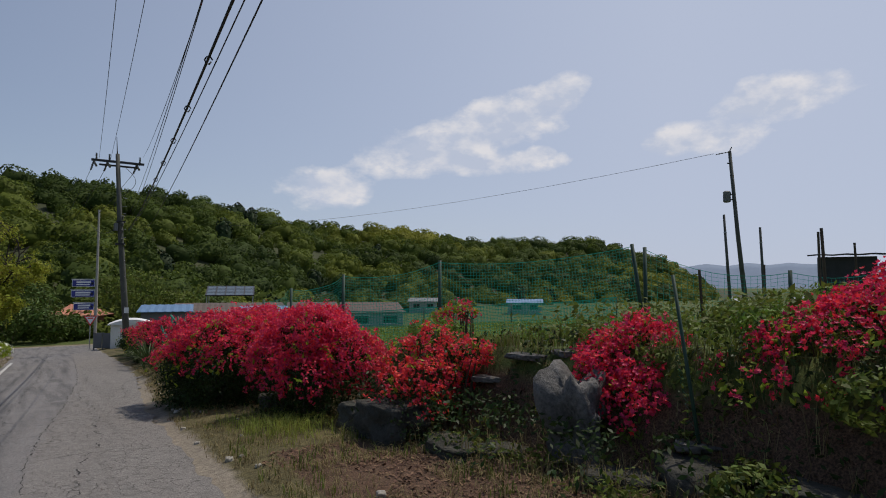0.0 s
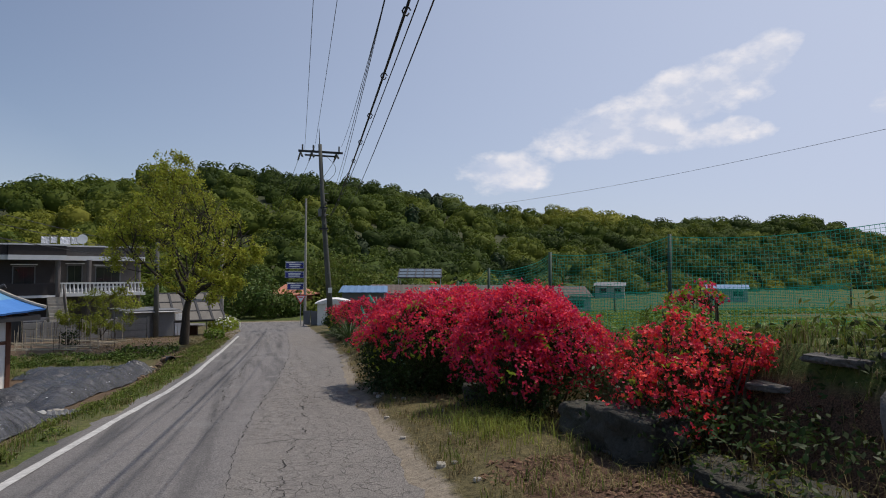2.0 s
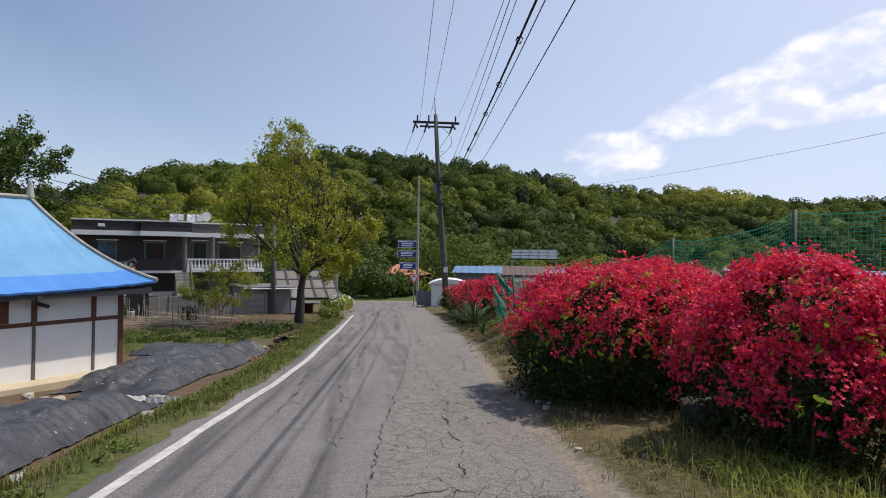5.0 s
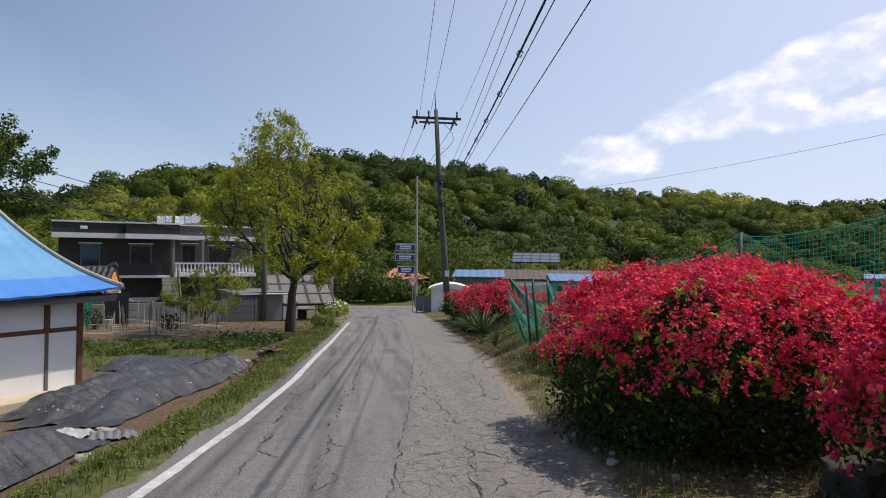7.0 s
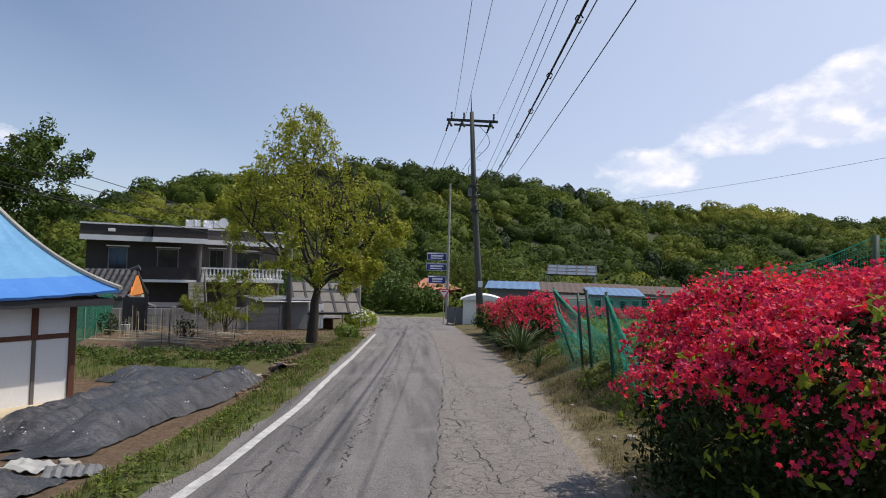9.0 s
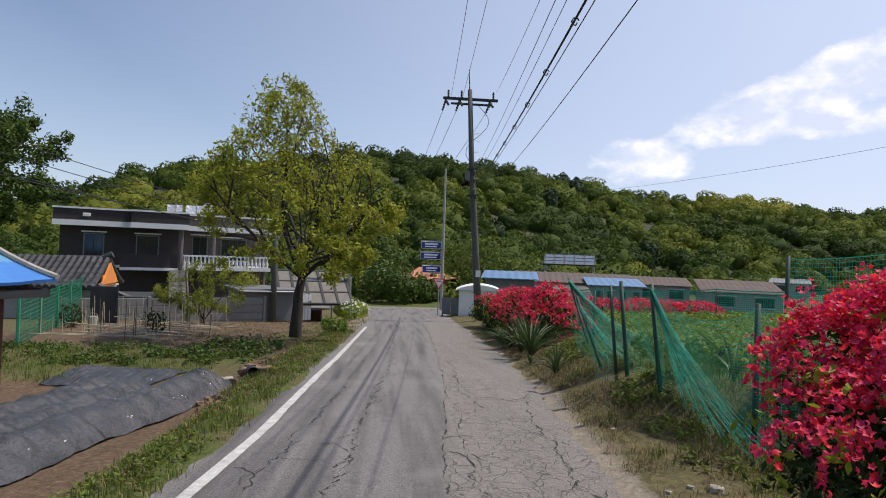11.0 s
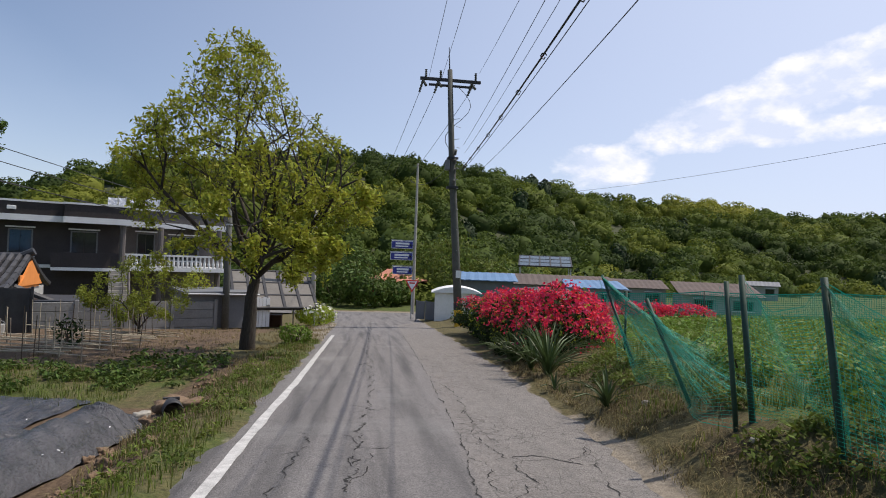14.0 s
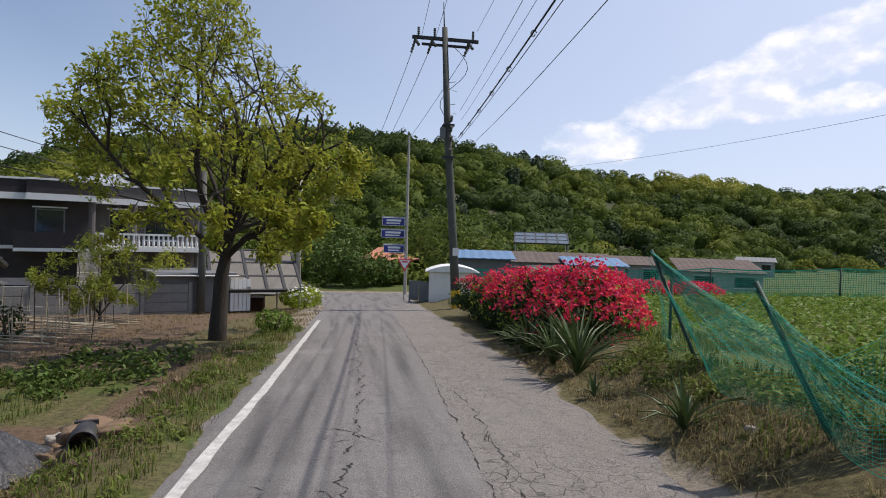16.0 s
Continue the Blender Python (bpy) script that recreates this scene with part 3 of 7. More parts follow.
    base = mixed(worn.outputs[0], base, (0.072, 0.07, 0.07), 0.1, 0.75)
    base = mixed(cut.outputs[0], base, (0.045, 0.041, 0.038), 0.0, 1.0)
    nt.links.new(base, bs.inputs["Base Color"])
    bs.inputs["Roughness"].default_value, bs.inputs["Specular IOR Level"].default_value = 0.88, 0.3
    hgt = nt.nodes.new("ShaderNodeMath")
    hgt.operation = "SUBTRACT"
    nt.links.new(grain.outputs["Fac"], hgt.inputs[0])
    nt.links.new(cut.outputs[0], hgt.inputs[1])
    bp = node(nt, "ShaderNodeBump", Strength=0.8, Distance=0.014)
    nt.links.new(hgt.outputs[0], bp.inputs["Height"])
    nt.links.new(bp.outputs[0], bs.inputs["Normal"])
    return m


M_ASPHALT = asphalt_material()


def ribbon(name, ys, left, right, lift, material, cols=24, ragged=0.0, label="", category=""):
    v, old, track = [], [], []
    for y in ys:
        a, b = left(y), right(y)
        a -= ragged * (0.5 + noise.noise(Vector((0, y * 1.7, 1)))) * 0.5
        b += ragged * (noise.noise(Vector((5, y * 1.3, 1))) + 0.6 * noise.noise(Vector((5, y * 4.1, 1))))
        for k in range(cols + 1):
            x = a + (b - a) * k / cols
            v.append((x, y, road_top(x, y) + lift))
            seam = knots([(-30, -0.2), (4, -0.1), (8.3, 0.0), (12.4, 0.42), (15.7, 0.76), (18.5, 1.05), (22.8, 1.29), (30, 1.6), (40, 1.95), (60, 9)], y)
            track.append(sum(math.exp(-((x - seam + c) / 0.13) ** 2) for c in (0.32, 1.5)) * (0.6 + 0.4 * noise.noise(Vector((0, y * 0.3, 2)))))
            old.append(smooth(seam - 0.05, seam + 0.05, x) * 0.8)
    n = cols + 1
    i = (np.arange(len(ys) - 1)[:, None] * n + np.arange(cols)[None]).ravel()
    ob = raw(name, v, np.stack([i, i + 1, i + n + 1, i + n], 1), material, smooth=True)
    ob.data.attributes.new("old", "FLOAT", "POINT").data.foreach_set("value", np.array(old, np.float32))
    ob.data.attributes.new("track", "FLOAT", "POINT").data.foreach_set("value", np.array(track, np.float32))
    return tagged(ob, label, category, kind="structure")


road_ys = np.concatenate([np.arange(-30, -2, 1.0), np.arange(-2, 40, 0.2), np.arange(40, 58.1, 0.5)])
ribbon("road", road_ys, lambda y: knots(LEFT_EDGE, y) - 0.26, lambda y: knots(RIGHT_EDGE, y), 0.0, M_ASPHALT, 30, 0.14, "worn grey asphalt lane with cracked older half", "road")
M_LINE = mat("worn road paint", (0.27, 0.265, 0.255), (0.66, 0.65, 0.62), 9, 70, 0.85, 0.3)
line_ys = np.concatenate([np.arange(-30, 0, 1.0), np.arange(0, 33.5, 0.2)])
ribbon("road_edge_line", line_ys, lambda y: knots(LEFT_EDGE, y) - 0.05, lambda y: knots(LEFT_EDGE, y) + 0.055, 0.006, M_LINE, 3, 0.02, "worn white painted edge line on the lane", "road marking")
# the lane meets a wider road running across
cross_v = [(x, y, road_z(y) - 0.015) for x in np.linspace(-70, 90, 60) for y in np.linspace(54, 62, 6)]
ci = (np.arange(59)[:, None] * 6 + np.arange(5)[None]).ravel()
cross = raw("road", cross_v, np.stack([ci, ci + 6, ci + 7, ci + 1], 1), M_ASPHALT, smooth=True)
cross.data.attributes.new("old", "FLOAT", "POINT").data.foreach_set("value", np.zeros(360, np.float32))
tagged(cross, "grey asphalt road running across the lane's end", "road", kind="structure")


def crack(points, width, seed, label, twigs=0):
    """A long open crack: a thin dark ribbon, jagged, uneven and broken; twigs: short side cracks for each metre."""
    rng = np.random.default_rng(seed)
    v, faces = [], []

    def run(line, w0, wild):
        m = max(6, int(sum(math.dist(a, b) for a, b in zip(line, line[1:])) / 0.035))
        start, side = len(v), 0.0
        for i in range(m + 1):
            t = i / m * (len(line) - 1)
            k = min(int(t), len(line) - 2)
            p = Vector(line[k]).lerp(Vector(line[k + 1]), t - k)
            d = (Vector(line[k + 1]) - Vector(line[k])).normalized()
            s = Vector((-d.y, d.x))
            side = 0.86 * side + rng.normal() * 0.016 * wild
            p = p + s * side
            w = w0 * min(1.4, max(0.0, 0.42 + 1.5 * noise.noise(Vector((i * 0.11, seed, 8 + start * 0.1))) + 0.25 * rng.normal())) * min(1.0, 8 * min(i, m - i) / m)
            for e in (-w, w):
                q = p + s * e
                v.append((q.x, q.y, road_top(q.x, q.y) + 0.004))
        faces.extend((start + 2 * i, start + 2 * i + 1, start + 2 * i + 3, start + 2 * i + 2) for i in range(m))

    run(points, width, 1.0 if twigs else 0.45)
    for a, b in zip(points, points[1:]):
        for _ in range(int(twigs * math.dist(a, b))):
            p = Vector(a).lerp(Vector(b), rng.random())
            ang = rng.uniform(0, 6.283)
            q = p + Vector((math.cos(ang), math.sin(ang))) * rng.uniform(0.1, 0.4)
            r = q + Vector((math.cos(ang + 0.7), math.sin(ang + 0.7))) * rng.uniform(0.08, 0.25)
            run([tuple(p), tuple(q), tuple(r)], width * 0.6, 0.7)
    return tagged(raw("road_crack", v, faces, M_CRACK), label, "crack", kind="structure")


M_CRACK = mat("crack shadow", (0.02, 0.019, 0.018), (0.045, 0.043, 0.04), 4, 40, 0.95, 0)
SEAM = [(-30, -0.2), (4, -0.1), (8.3, 0.0), (10, 0.17), (12.4, 0.42), (13.2, 0.54), (15.7, 0.76), (18.5, 1.05), (22.8, 1.29), (30, 1.6), (40, 1.95), (50, 2.6)]
crack([(x, y) for y, x in SEAM[1:-1]], 0.009, 1, "long dark seam between old and new asphalt")
crack([(-0.36, 9.5), (-0.3, 13.3), (-0.16, 15.3), (0.0, 18.0), (0.25, 21.5), (0.32, 25), (0.38, 29), (0.8, 40), (1.1, 48)], 0.011, 2, "long jagged crack down the lane", 2)
crack([(-0.95, 10.5), (-0.92, 13.1), (-0.8, 15.0), (-0.66, 16.4), (-0.5, 18.1), (-0.4, 19.4)], 0.010, 3, "broken jagged crack in the newer asphalt", 2)
crack([(2.3, 18.6), (2.0, 17.3), (1.87, 16.1), (1.75, 14.9), (1.69, 14.3), (1.75, 13.8)], 0.011, 4, "wandering crack in the old asphalt", 2)
crack([(1.2, 18.0), (1.04, 17.0), (0.9, 14.9), (0.87, 14.3), (1.02, 13.2), (1.1, 12.2)], 0.010, 5, "wandering crack in the old asphalt", 2)
crack([(1.2, 18.0), (1.6, 18.15), (2.05, 17.8)], 0.012, 6, "cross crack in the old asphalt", 2)
crack([(1.35, 23.4), (1.5, 21.1), (1.25, 18.8), (1.45, 17.2)], 0.010, 7, "wandering crack in the old asphalt", 2)
# wider dark ribbon that curves across the lane near its far end
crack([(-0.6, 39.2), (0.2, 37.6), (1.2, 37.8), (2.6, 40.2), (3.3, 41.0)], 0.03, 8, "dark line curving across the lane")
crack([(0.1, 8.2), (0.6, 8.4), (1.0, 8.15), (1.45, 8.3)], 0.008, 9, "cross crack in the old asphalt", 2)
crack([(0.45, 11.3), (0.9, 11.6), (1.3, 11.2), (1.65, 11.4)], 0.008, 10, "cross crack in the old asphalt", 2)
crack([(0.35, 6.2), (0.5, 7.6), (0.8, 9.0), (0.85, 10.6), (1.05, 12.0)], 0.008, 11, "wandering crack in the old asphalt", 2)

# ---- plants ----
def blob_points(rng, blobs, n, low=-1.0):
    """Points and outward normals scattered over the skin of a heap of lumpy blobs, none inside another."""
    pts, nor = [], []
    area = np.array([b[3] * b[4] + b[4] * b[5] + b[3] * b[5] for b in blobs])
    for k, b in enumerate(blobs):
        m = int(n * area[k] / area.sum() * 1.6) + 4
        d = unit(rng.normal(size=(m, 3)))
        r = lumpy(d, k + b[0], 0.22, 2.3) * (1 - 0.16 * rng.random(m) ** 2)
        p = np.array(b[:3]) + d * np.array(b[3:6]) * r[:, None]
        keep = d[:, 2] > low
        for j, o in enumerate(blobs):
            if j != k:
                keep &= (((p - np.array(o[:3])) / np.array(o[3:6])) ** 2).sum(1) > 0.72
        pts.append(p[keep])
        nor.append(unit(d[keep] / np.array(b[3:6])))
    p, q = np.concatenate(pts), np.concatenate(nor)
    pick = rng.permutation(len(p))[:n]
    return p[pick], q[pick]


def azalea(x, y, blobs, seed, flowers, leafs, label, bloom_low=0.35, size=0.0205, petal=None, foot=None, group="azaleas beside the lane"):
    """A shrub: stems, dark leaves all round, blossom heads over the upper and sunny skin. blobs are (x, y, z, rx, ry, rz) from its foot."""
    rng = np.random.default_rng(seed)
    z0 = land(x, y) if foot is None else foot
    th = thing("azalea_bush", x, y, z0, label, "bush", group)
    bm = bmesh.new()
    for b in blobs:
        for _ in range(5):
            a = rng.uniform(0, 6.28)
            foot = Vector((b[0] * 0.55 + 0.18 * math.cos(a), b[1] * 0.55 + 0.18 * math.sin(a), -0.05))
            tip = Vector((b[0] + b[3] * 0.6 * math.cos(a), b[1] + b[4] * 0.6 * math.sin(a), b[2] + b[5] * rng.uniform(-0.1, 0.6)))
            mid = foot.lerp(tip, 0.5) + Vector((0, 0, 0.12))
            tube(bm, [foot, mid, tip], [0.016, 0.011, 0.005], 5)
    tagged(part("stem_tangle", bm, M_TWIG, th), kind="stuff")
    top = max(b[2] + b[5] for b in blobs)
    p, q = blob_points(rng, blobs, leafs)
    fill = rng.random(len(p)) < 0.45
    p[fill, 2] *= rng.random(fill.sum())
    p[fill, :2] *= rng.uniform(0.6, 1.0, (fill.sum(), 1))
    inner = np.where(fill[:, None], 1.0, rng.uniform(0.72, 0.97, (len(p), 1)))
    cen = np.array([0, 0, top * 0.45])
    p = cen + (p - cen) * inner
    low = p[:, 2] < 0.0
    p[low, 2] = rng.uniform(0.02, 0.35, low.sum())
    nn = unit(q + rng.normal(size=p.shape) * 0.7)
    v, f = leaves(p[p[:, 2] > 0.0], nn[p[:, 2] > 0.0], 0.032 if size < 0.03 else 0.062, rng)
    tagged(raw("foliage", v, f, M_AZLEAF, th), kind="stuff")
    p, q = blob_points(rng, blobs, max(60, leafs // 40), low=-0.1)
    cl = np.repeat(p + q * 0.02, 5, 0) + rng.normal(size=(len(p) * 5, 3)) * 0.022
    v, f = leaves(cl, unit(np.repeat(q, 5, 0) + rng.normal(size=cl.shape) * 0.8), 0.035, rng)
    tagged(raw("young_growth", v, f, M_NEWLEAF, th, "yellow green young leaves"), kind="stuff")
    # blossom heads: three to six flowers each
    p, q = blob_points(rng, blobs, flowers)
    hz = p[:, 2] / top
    chance = np.clip((hz - bloom_low) / 0.42, 0.0, 1) ** 0.8
    gap = np.array([noise.noise(Vector(a) * 2.6 + Vector((seed, 0, 0))) for a in p])
    keep = rng.random(len(p)) < chance * np.clip(0.95 + gap * 1.5, 0.1, 1)
    p, q = p[keep], q[keep]
    k = 7
    up = unit(q + np.array([0, 0, 0.35]))
    c = np.repeat(p + up * np.minimum(rng.exponential(0.03, (len(p), 1)), 0.14), k, 0) + rng.normal(size=(len(p) * k, 3)) * size * 1.2
    v, f = leaves(c, unit(np.repeat(up, k, 0) + rng.normal(size=c.shape) * 0.85), size, rng, "flower")
    tagged(raw("bloom", v, f, petal or M_BLOSSOM, th, "dense red azalea flowers"), kind="stuff")
    return th


azalea(2.98, 11.6, [(-0.05, 0.75, 0.74, 0.93, 0.85, 0.8), (0.0, -0.5, 0.78, 0.98, 0.95, 0.82), (0.75, 0.3, 0.86, 1.0, 1.3, 0.8), (-0.5, 0.15, 0.56, 0.68, 1.05, 0.62), (0.55, -0.95, 0.74, 0.85, 0.6, 0.76)],
       11, 13000, 34000, "broad azalea bush in full red bloom beside the lane", 0.40)
azalea(3.6, 8.75, [(0.0, 0.1, 0.92, 0.72, 0.85, 0.68), (0.3, -0.5, 0.85, 0.55, 0.5, 0.5), (-0.35, 0.3, 0.7, 0.55, 0.7, 0.56), (0.35, 0.5, 1.0, 0.55, 0.6, 0.58), (-0.1, -0.35, 1.25, 0.34, 0.34, 0.3), (0.1, 0.55, 1.38, 0.3, 0.3, 0.24), (-0.3, -0.55, 0.6, 0.4, 0.36, 0.4)],
       12, 6200, 10000, "upright azalea bush in deep red bloom above the lane", 0.24)
azalea(4.3, 6.35, [(0.0, 0.0, 0.62, 0.42, 0.42, 0.34), (-0.42, -0.3, 0.55, 0.3, 0.28, 0.24), (0.42, 0.25, 0.78, 0.26, 0.26, 0.22), (-0.25, 0.5, 0.66, 0.3, 0.3, 0.26), (0.2, -0.42, 0.86, 0.2, 0.2, 0.15), (-0.05, 0.15, 1.0, 0.24, 0.22, 0.16),
                   (0.55, -0.15, 0.55, 0.24, 0.24, 0.2), (-0.62, 0.2, 0.4, 0.2, 0.2, 0.2), (-0.5, -0.5, 0.25, 0.2, 0.2, 0.18), (0.75, 0.5, 0.8, 0.15, 0.15, 0.1)],
       13, 850, 2400, "loose azalea bush with orange red flowers on a stone bank", 0.16, size=0.024, foot=-0.18, petal=M_BLOSSOM_ORANGE)
azalea(5.0, 3.95, [(0.0, 0.0, 0.42, 0.55, 0.5, 0.42), (-0.25, -0.35, 0.25, 0.4, 0.35, 0.35), (0.2, 0.3, 0.55, 0.42, 0.42, 0.36), (0.1, -0.1, 0.72, 0.35, 0.35, 0.3)],
       14, 1500, 2200, "red azalea bush leaning over a large rock", 0.08, size=0.022, foot=0.12)
azalea(5.35, 2.0, [(0.0, 0.1, 0.75, 0.8, 0.75, 0.62), (0.75, -0.35, 1.05, 0.95, 0.8, 0.68), (0.1, -0.8, 0.7, 0.75, 0.7, 0.55), (-0.4, 0.6, 0.55, 0.5, 0.48, 0.36)],
       15, 4200, 9000, "spreading red azalea bush on the field bank", 0.36, size=0.021, foot=0.0)
azalea(5.9, 8.2, [(0.0, 0.0, 0.62, 0.20, 0.2, 0.12), (-0.25, 0.1, 0.5, 0.14, 0.14, 0.10), (0.25, 0.05, 0.55, 0.15, 0.15, 0.10)],
       16, 90, 160, "thin azalea sprig with a few red flowers", 0.2, group="")
azalea(4.55, 28.6, [(0.0, -3.2, 0.5, 1.1, 1.25, 1.33), (-0.1, -1.3, 0.4, 1.05, 1.4, 1.27), (0.0, 0.9, 0.3, 1.0, 1.5, 1.2), (0.1, 3.0, 0.2, 1.0, 1.5, 1.12), (0.15, 4.9, 0.1, 0.85, 1.1, 0.98), (-0.1, 6.5, 0.05, 0.85, 1.1, 0.95)],
       17, 6400, 30000, "long clipped azalea hedge in bright red bloom", 0.30, size=0.036, foot=-1.66)
azalea(12.5, 44.0, [(0, 0, 0.5, 2.2, 1.0, 0.45), (3.5, 0.5, 0.5, 2.0, 1.0, 0.42), (6.5, 1.0, 0.45, 1.6, 1.0, 0.4)],
       18, 900, 1500, "low azalea row in red bloom across the field", 0.25, size=0.06)


def tree(name, x, y, height, spread_r, seed, label, leaf_mat, leaf_n, leaf_size, trunk_r=0.17, fork=0.28, cluster=9, droop=0.0, lift=1.0, levels=4, open_=1.0, limb=0.0, leader=False):
    """A broadleaf tree: forked tapering limbs in one mesh, leaves in clusters at the twigs."""
    rng = np.random.default_rng(seed)
    th = thing(name, x, y, land(x, y) - 0.05, label, "tree")
    bm = bmesh.new()
    tips = []
    centre = np.array([0, 0, height * 0.62])
    radii = np.array([spread_r, spread_r, height * 0.42])

    def outside(q):
        if leader:
            k = q.z / height
            wide = spread_r * knots([(0.0, 0.55), (0.2, 0.8), (0.3, 1.0), (0.45, 1.0), (0.58, 0.78), (0.72, 0.58), (0.88, 0.36), (1.0, 0.12)], k) * (1 + 0.22 * noise.noise(Vector((q.x, q.y, q.z)) * 0.6 + Vector((seed, 0, 0))))
            return q.z > height or q.z < 0.16 * height or math.hypot(q.x + 0.55 * k, q.y) > wide
        h = (q.z - height * 0.57) / (height * 0.44)
        wide = spread_r * (1.0 - 0.45 * max(0.0, h)) * (1 + 0.2 * noise.noise(Vector((q.x, q.y, q.z)) * 0.5 + Vector((seed, 0, 0))))
        return math.hypot(q.x, q.y) ** 2 / wide ** 2 + h * h > 1.0

    def grow(p, d, r, length, level):
        pts, rad = [Vector(p)], [r]
        steps = 4 if level < 3 else 3
        q, dd = Vector(p), Vector(d)
        for s in range(steps):
            dd = (dd + Vector(rng.normal(size=3)) * (0.10 if level == 0 else 0.2) + Vector((0, 0, 0.07 * lift - droop * level * 0.03))).normalized()
            q = q + dd * length / steps
            if level and outside(q):
                break
            pts.append(q.copy())
            rad.append(r * (1 - 0.42 * (s + 1) / steps))
            if level >= 2:
                tips.append((*q, level))
        if len(pts) < 2:
            return
        tube(bm, pts, rad, 9 if level == 0 else (6 if level < 3 else 4), cap=level > 2)
        if level >= levels:
            return
        kids = (7, 5, 4, 4, 3, 3)[level] if leader else (5, 4, 4, 3, 3)[level]
        for k in range(kids):
            i = len(pts) - 1 if k < 2 or level == 0 else int(rng.integers(1, len(pts)))
            az = 6.283 * (k / kids) + rng.uniform(-0.5, 0.5)
            tilt = (rng.uniform(0.45, 0.95) if level else rng.uniform(0.35, 0.85)) * open_
            if leader and level == 0:
                tilt = rng.uniform(0.5, 1.1)
            if leader and k == 0 and level < 3:
                tilt *= 0.2
            base = (pts[i] - pts[i - 1]).normalized()
            side = base.orthogonal().normalized()
            side.rotate(Matrix.Rotation(az, 3, base))
            nd = (base * math.cos(tilt) + side * math.sin(tilt)).normalized()
            lev = (pts[i] - Vector(centre))
            reach = np.linalg.norm(np.array(lev + nd * length * 0.5) / radii)
            ln = length * rng.uniform(0.62, 0.85) * (1.0 if reach < 0.95 else 0.5)
            if limb and level == 0:
                ln = limb * rng.uniform(0.85, 1.1)
            grow(pts[i], nd, rad[i] * rng.uniform(0.56, 0.74), ln, level + 1)

    grow((0, 0, -0.1), (0.12 if leader else 0.03, 0.0, 1), trunk_r, height * fork, 0)
    part("trunk", bm, M_BARK, th, smooth=True)
    t = np.array(tips)
    out = np.linalg.norm((t[:, :3] - centre) / radii, axis=1)
    w = (t[:, 3] - 1) ** 1.5 * np.clip(out, 0.3, 1.3) ** (1.4 if leader else 1.0)
    heads = t[rng.choice(len(t), leaf_n // cluster, p=w / w.sum()), :3] + rng.normal(size=(leaf_n // cluster, 3)) * 0.05
    c = np.repeat(heads, cluster, 0) + rng.normal(size=(len(heads) * cluster, 3)) * leaf_size * 1.25
    nn = unit(rng.normal(size=c.shape) + np.array([0, 0, 0.6]))
    v, f = leaves(c, nn, leaf_size, rng)
    tagged(raw("crown", v, f, leaf_mat, th, "young leaves with gaps between"), kind="stuff")
    return th


tree("broadleaf_tree", -2.7, 28.9, 8.1, 3.7, 5, "lone spreading tree with fresh yellow green leaves beside the lane", M_TREELEAF, 20000, 0.066, 0.215, 0.25, cluster=12, lift=0.8, levels=5, limb=2.9, leader=True)
tree("fruit_tree", -6.85, 33.55, 2.6, 1.9, 23, "small pruned fruit tree with sparse yellow green leaves", M_FRUITLEAF, 9500, 0.042, 0.075, 0.15, cluster=7, levels=3, lift=0.5, open_=1.2, limb=1.15)
tree("broadleaf_tree", -33.6, 62.0, 22.0, 6.6, 31, "tall dense green tree behind the houses", M_DARKLEAF, 42000, 0.21, 0.34, 0.26)
tree("broadleaf_tree", -19.0, 40.0, 6.0, 3.2, 37, "low spreading garden tree with green and reddish leaves", M_DARKLEAF, 7000, 0.12, 0.12, 0.24)


def mound_tree(rng, n, radius, height, leaf):
    """Arrays of one far crown: leaf sprays laid over a heap of billowing lobes, round a closed heart."""
    lobes = [(0, 0, height * 0.55, radius * 0.78, radius * 0.78, height * 0.34)]
    for k in range(9):
        a, up = 2.4 * k + rng.uniform(-0.4, 0.4), rng.uniform(0.0, 1.0)
        out = radius * 0.62 * (1 - 0.55 * up)
        lobes.append((out * math.cos(a), out * math.sin(a), height * (0.42 + 0.38 * up), radius * rng.uniform(0.32, 0.46), radius * rng.uniform(0.32, 0.46), height * rng.uniform(0.15, 0.2)))
    p, q = blob_points(rng, lobes, n, low=-0.45)
    v, f = leaves(p, unit(q + np.array([0, 0, 0.15]) + rng.normal(size=p.shape) * 0.34), leaf, rng, "round")
    bm = bmesh.new()
    bmesh.ops.create_icosphere(bm, subdivisions=2, radius=1.0)
    bm.verts.ensure_lookup_table()
    hv = np.array([(w.co.x * radius * 0.74, w.co.y * radius * 0.74, height * 0.47 + w.co.z * height * 0.34) for w in bm.verts]) * (1 + 0.10 * rng.normal(size=(len(bm.verts), 1)))
    hf = np.array([[c.index for c in face.verts] for face in bm.faces])
    bm.free()
    return np.concatenate([v, hv]), f, hf + len(v)


# wooded hill: its skyline as azimuth (degrees right of +y), distance, height of the crowns' tops in metres
RIDGE = [(-62, 170, 2), (-45, 165, 8), (-32, 165, 9), (-25, 165, 14), (-21, 165, 20), (-12, 165, 24.5), (-4, 165, 28), (5, 168, 28), (13, 180, 26.5), (20, 195, 24.5), (24, 210, 21.5), (29, 230, 24), (37, 270, 22.5), (44, 310, 24.5),
         (48, 330, 27.5), (51, 340, 24), (54, 345, 17), (57, 350, 8), (60, 350, 2)]


def ridge(az):
    return knots([(r[0], r[1]) for r in RIDGE], az), knots([(r[0], r[2]) for r in RIDGE], az)


def hill_foot(az):
    return knots([(-62, 90), (-20, 78), (8, 70), (16, 85), (30, 115), (45, 170), (60, 240)], az)


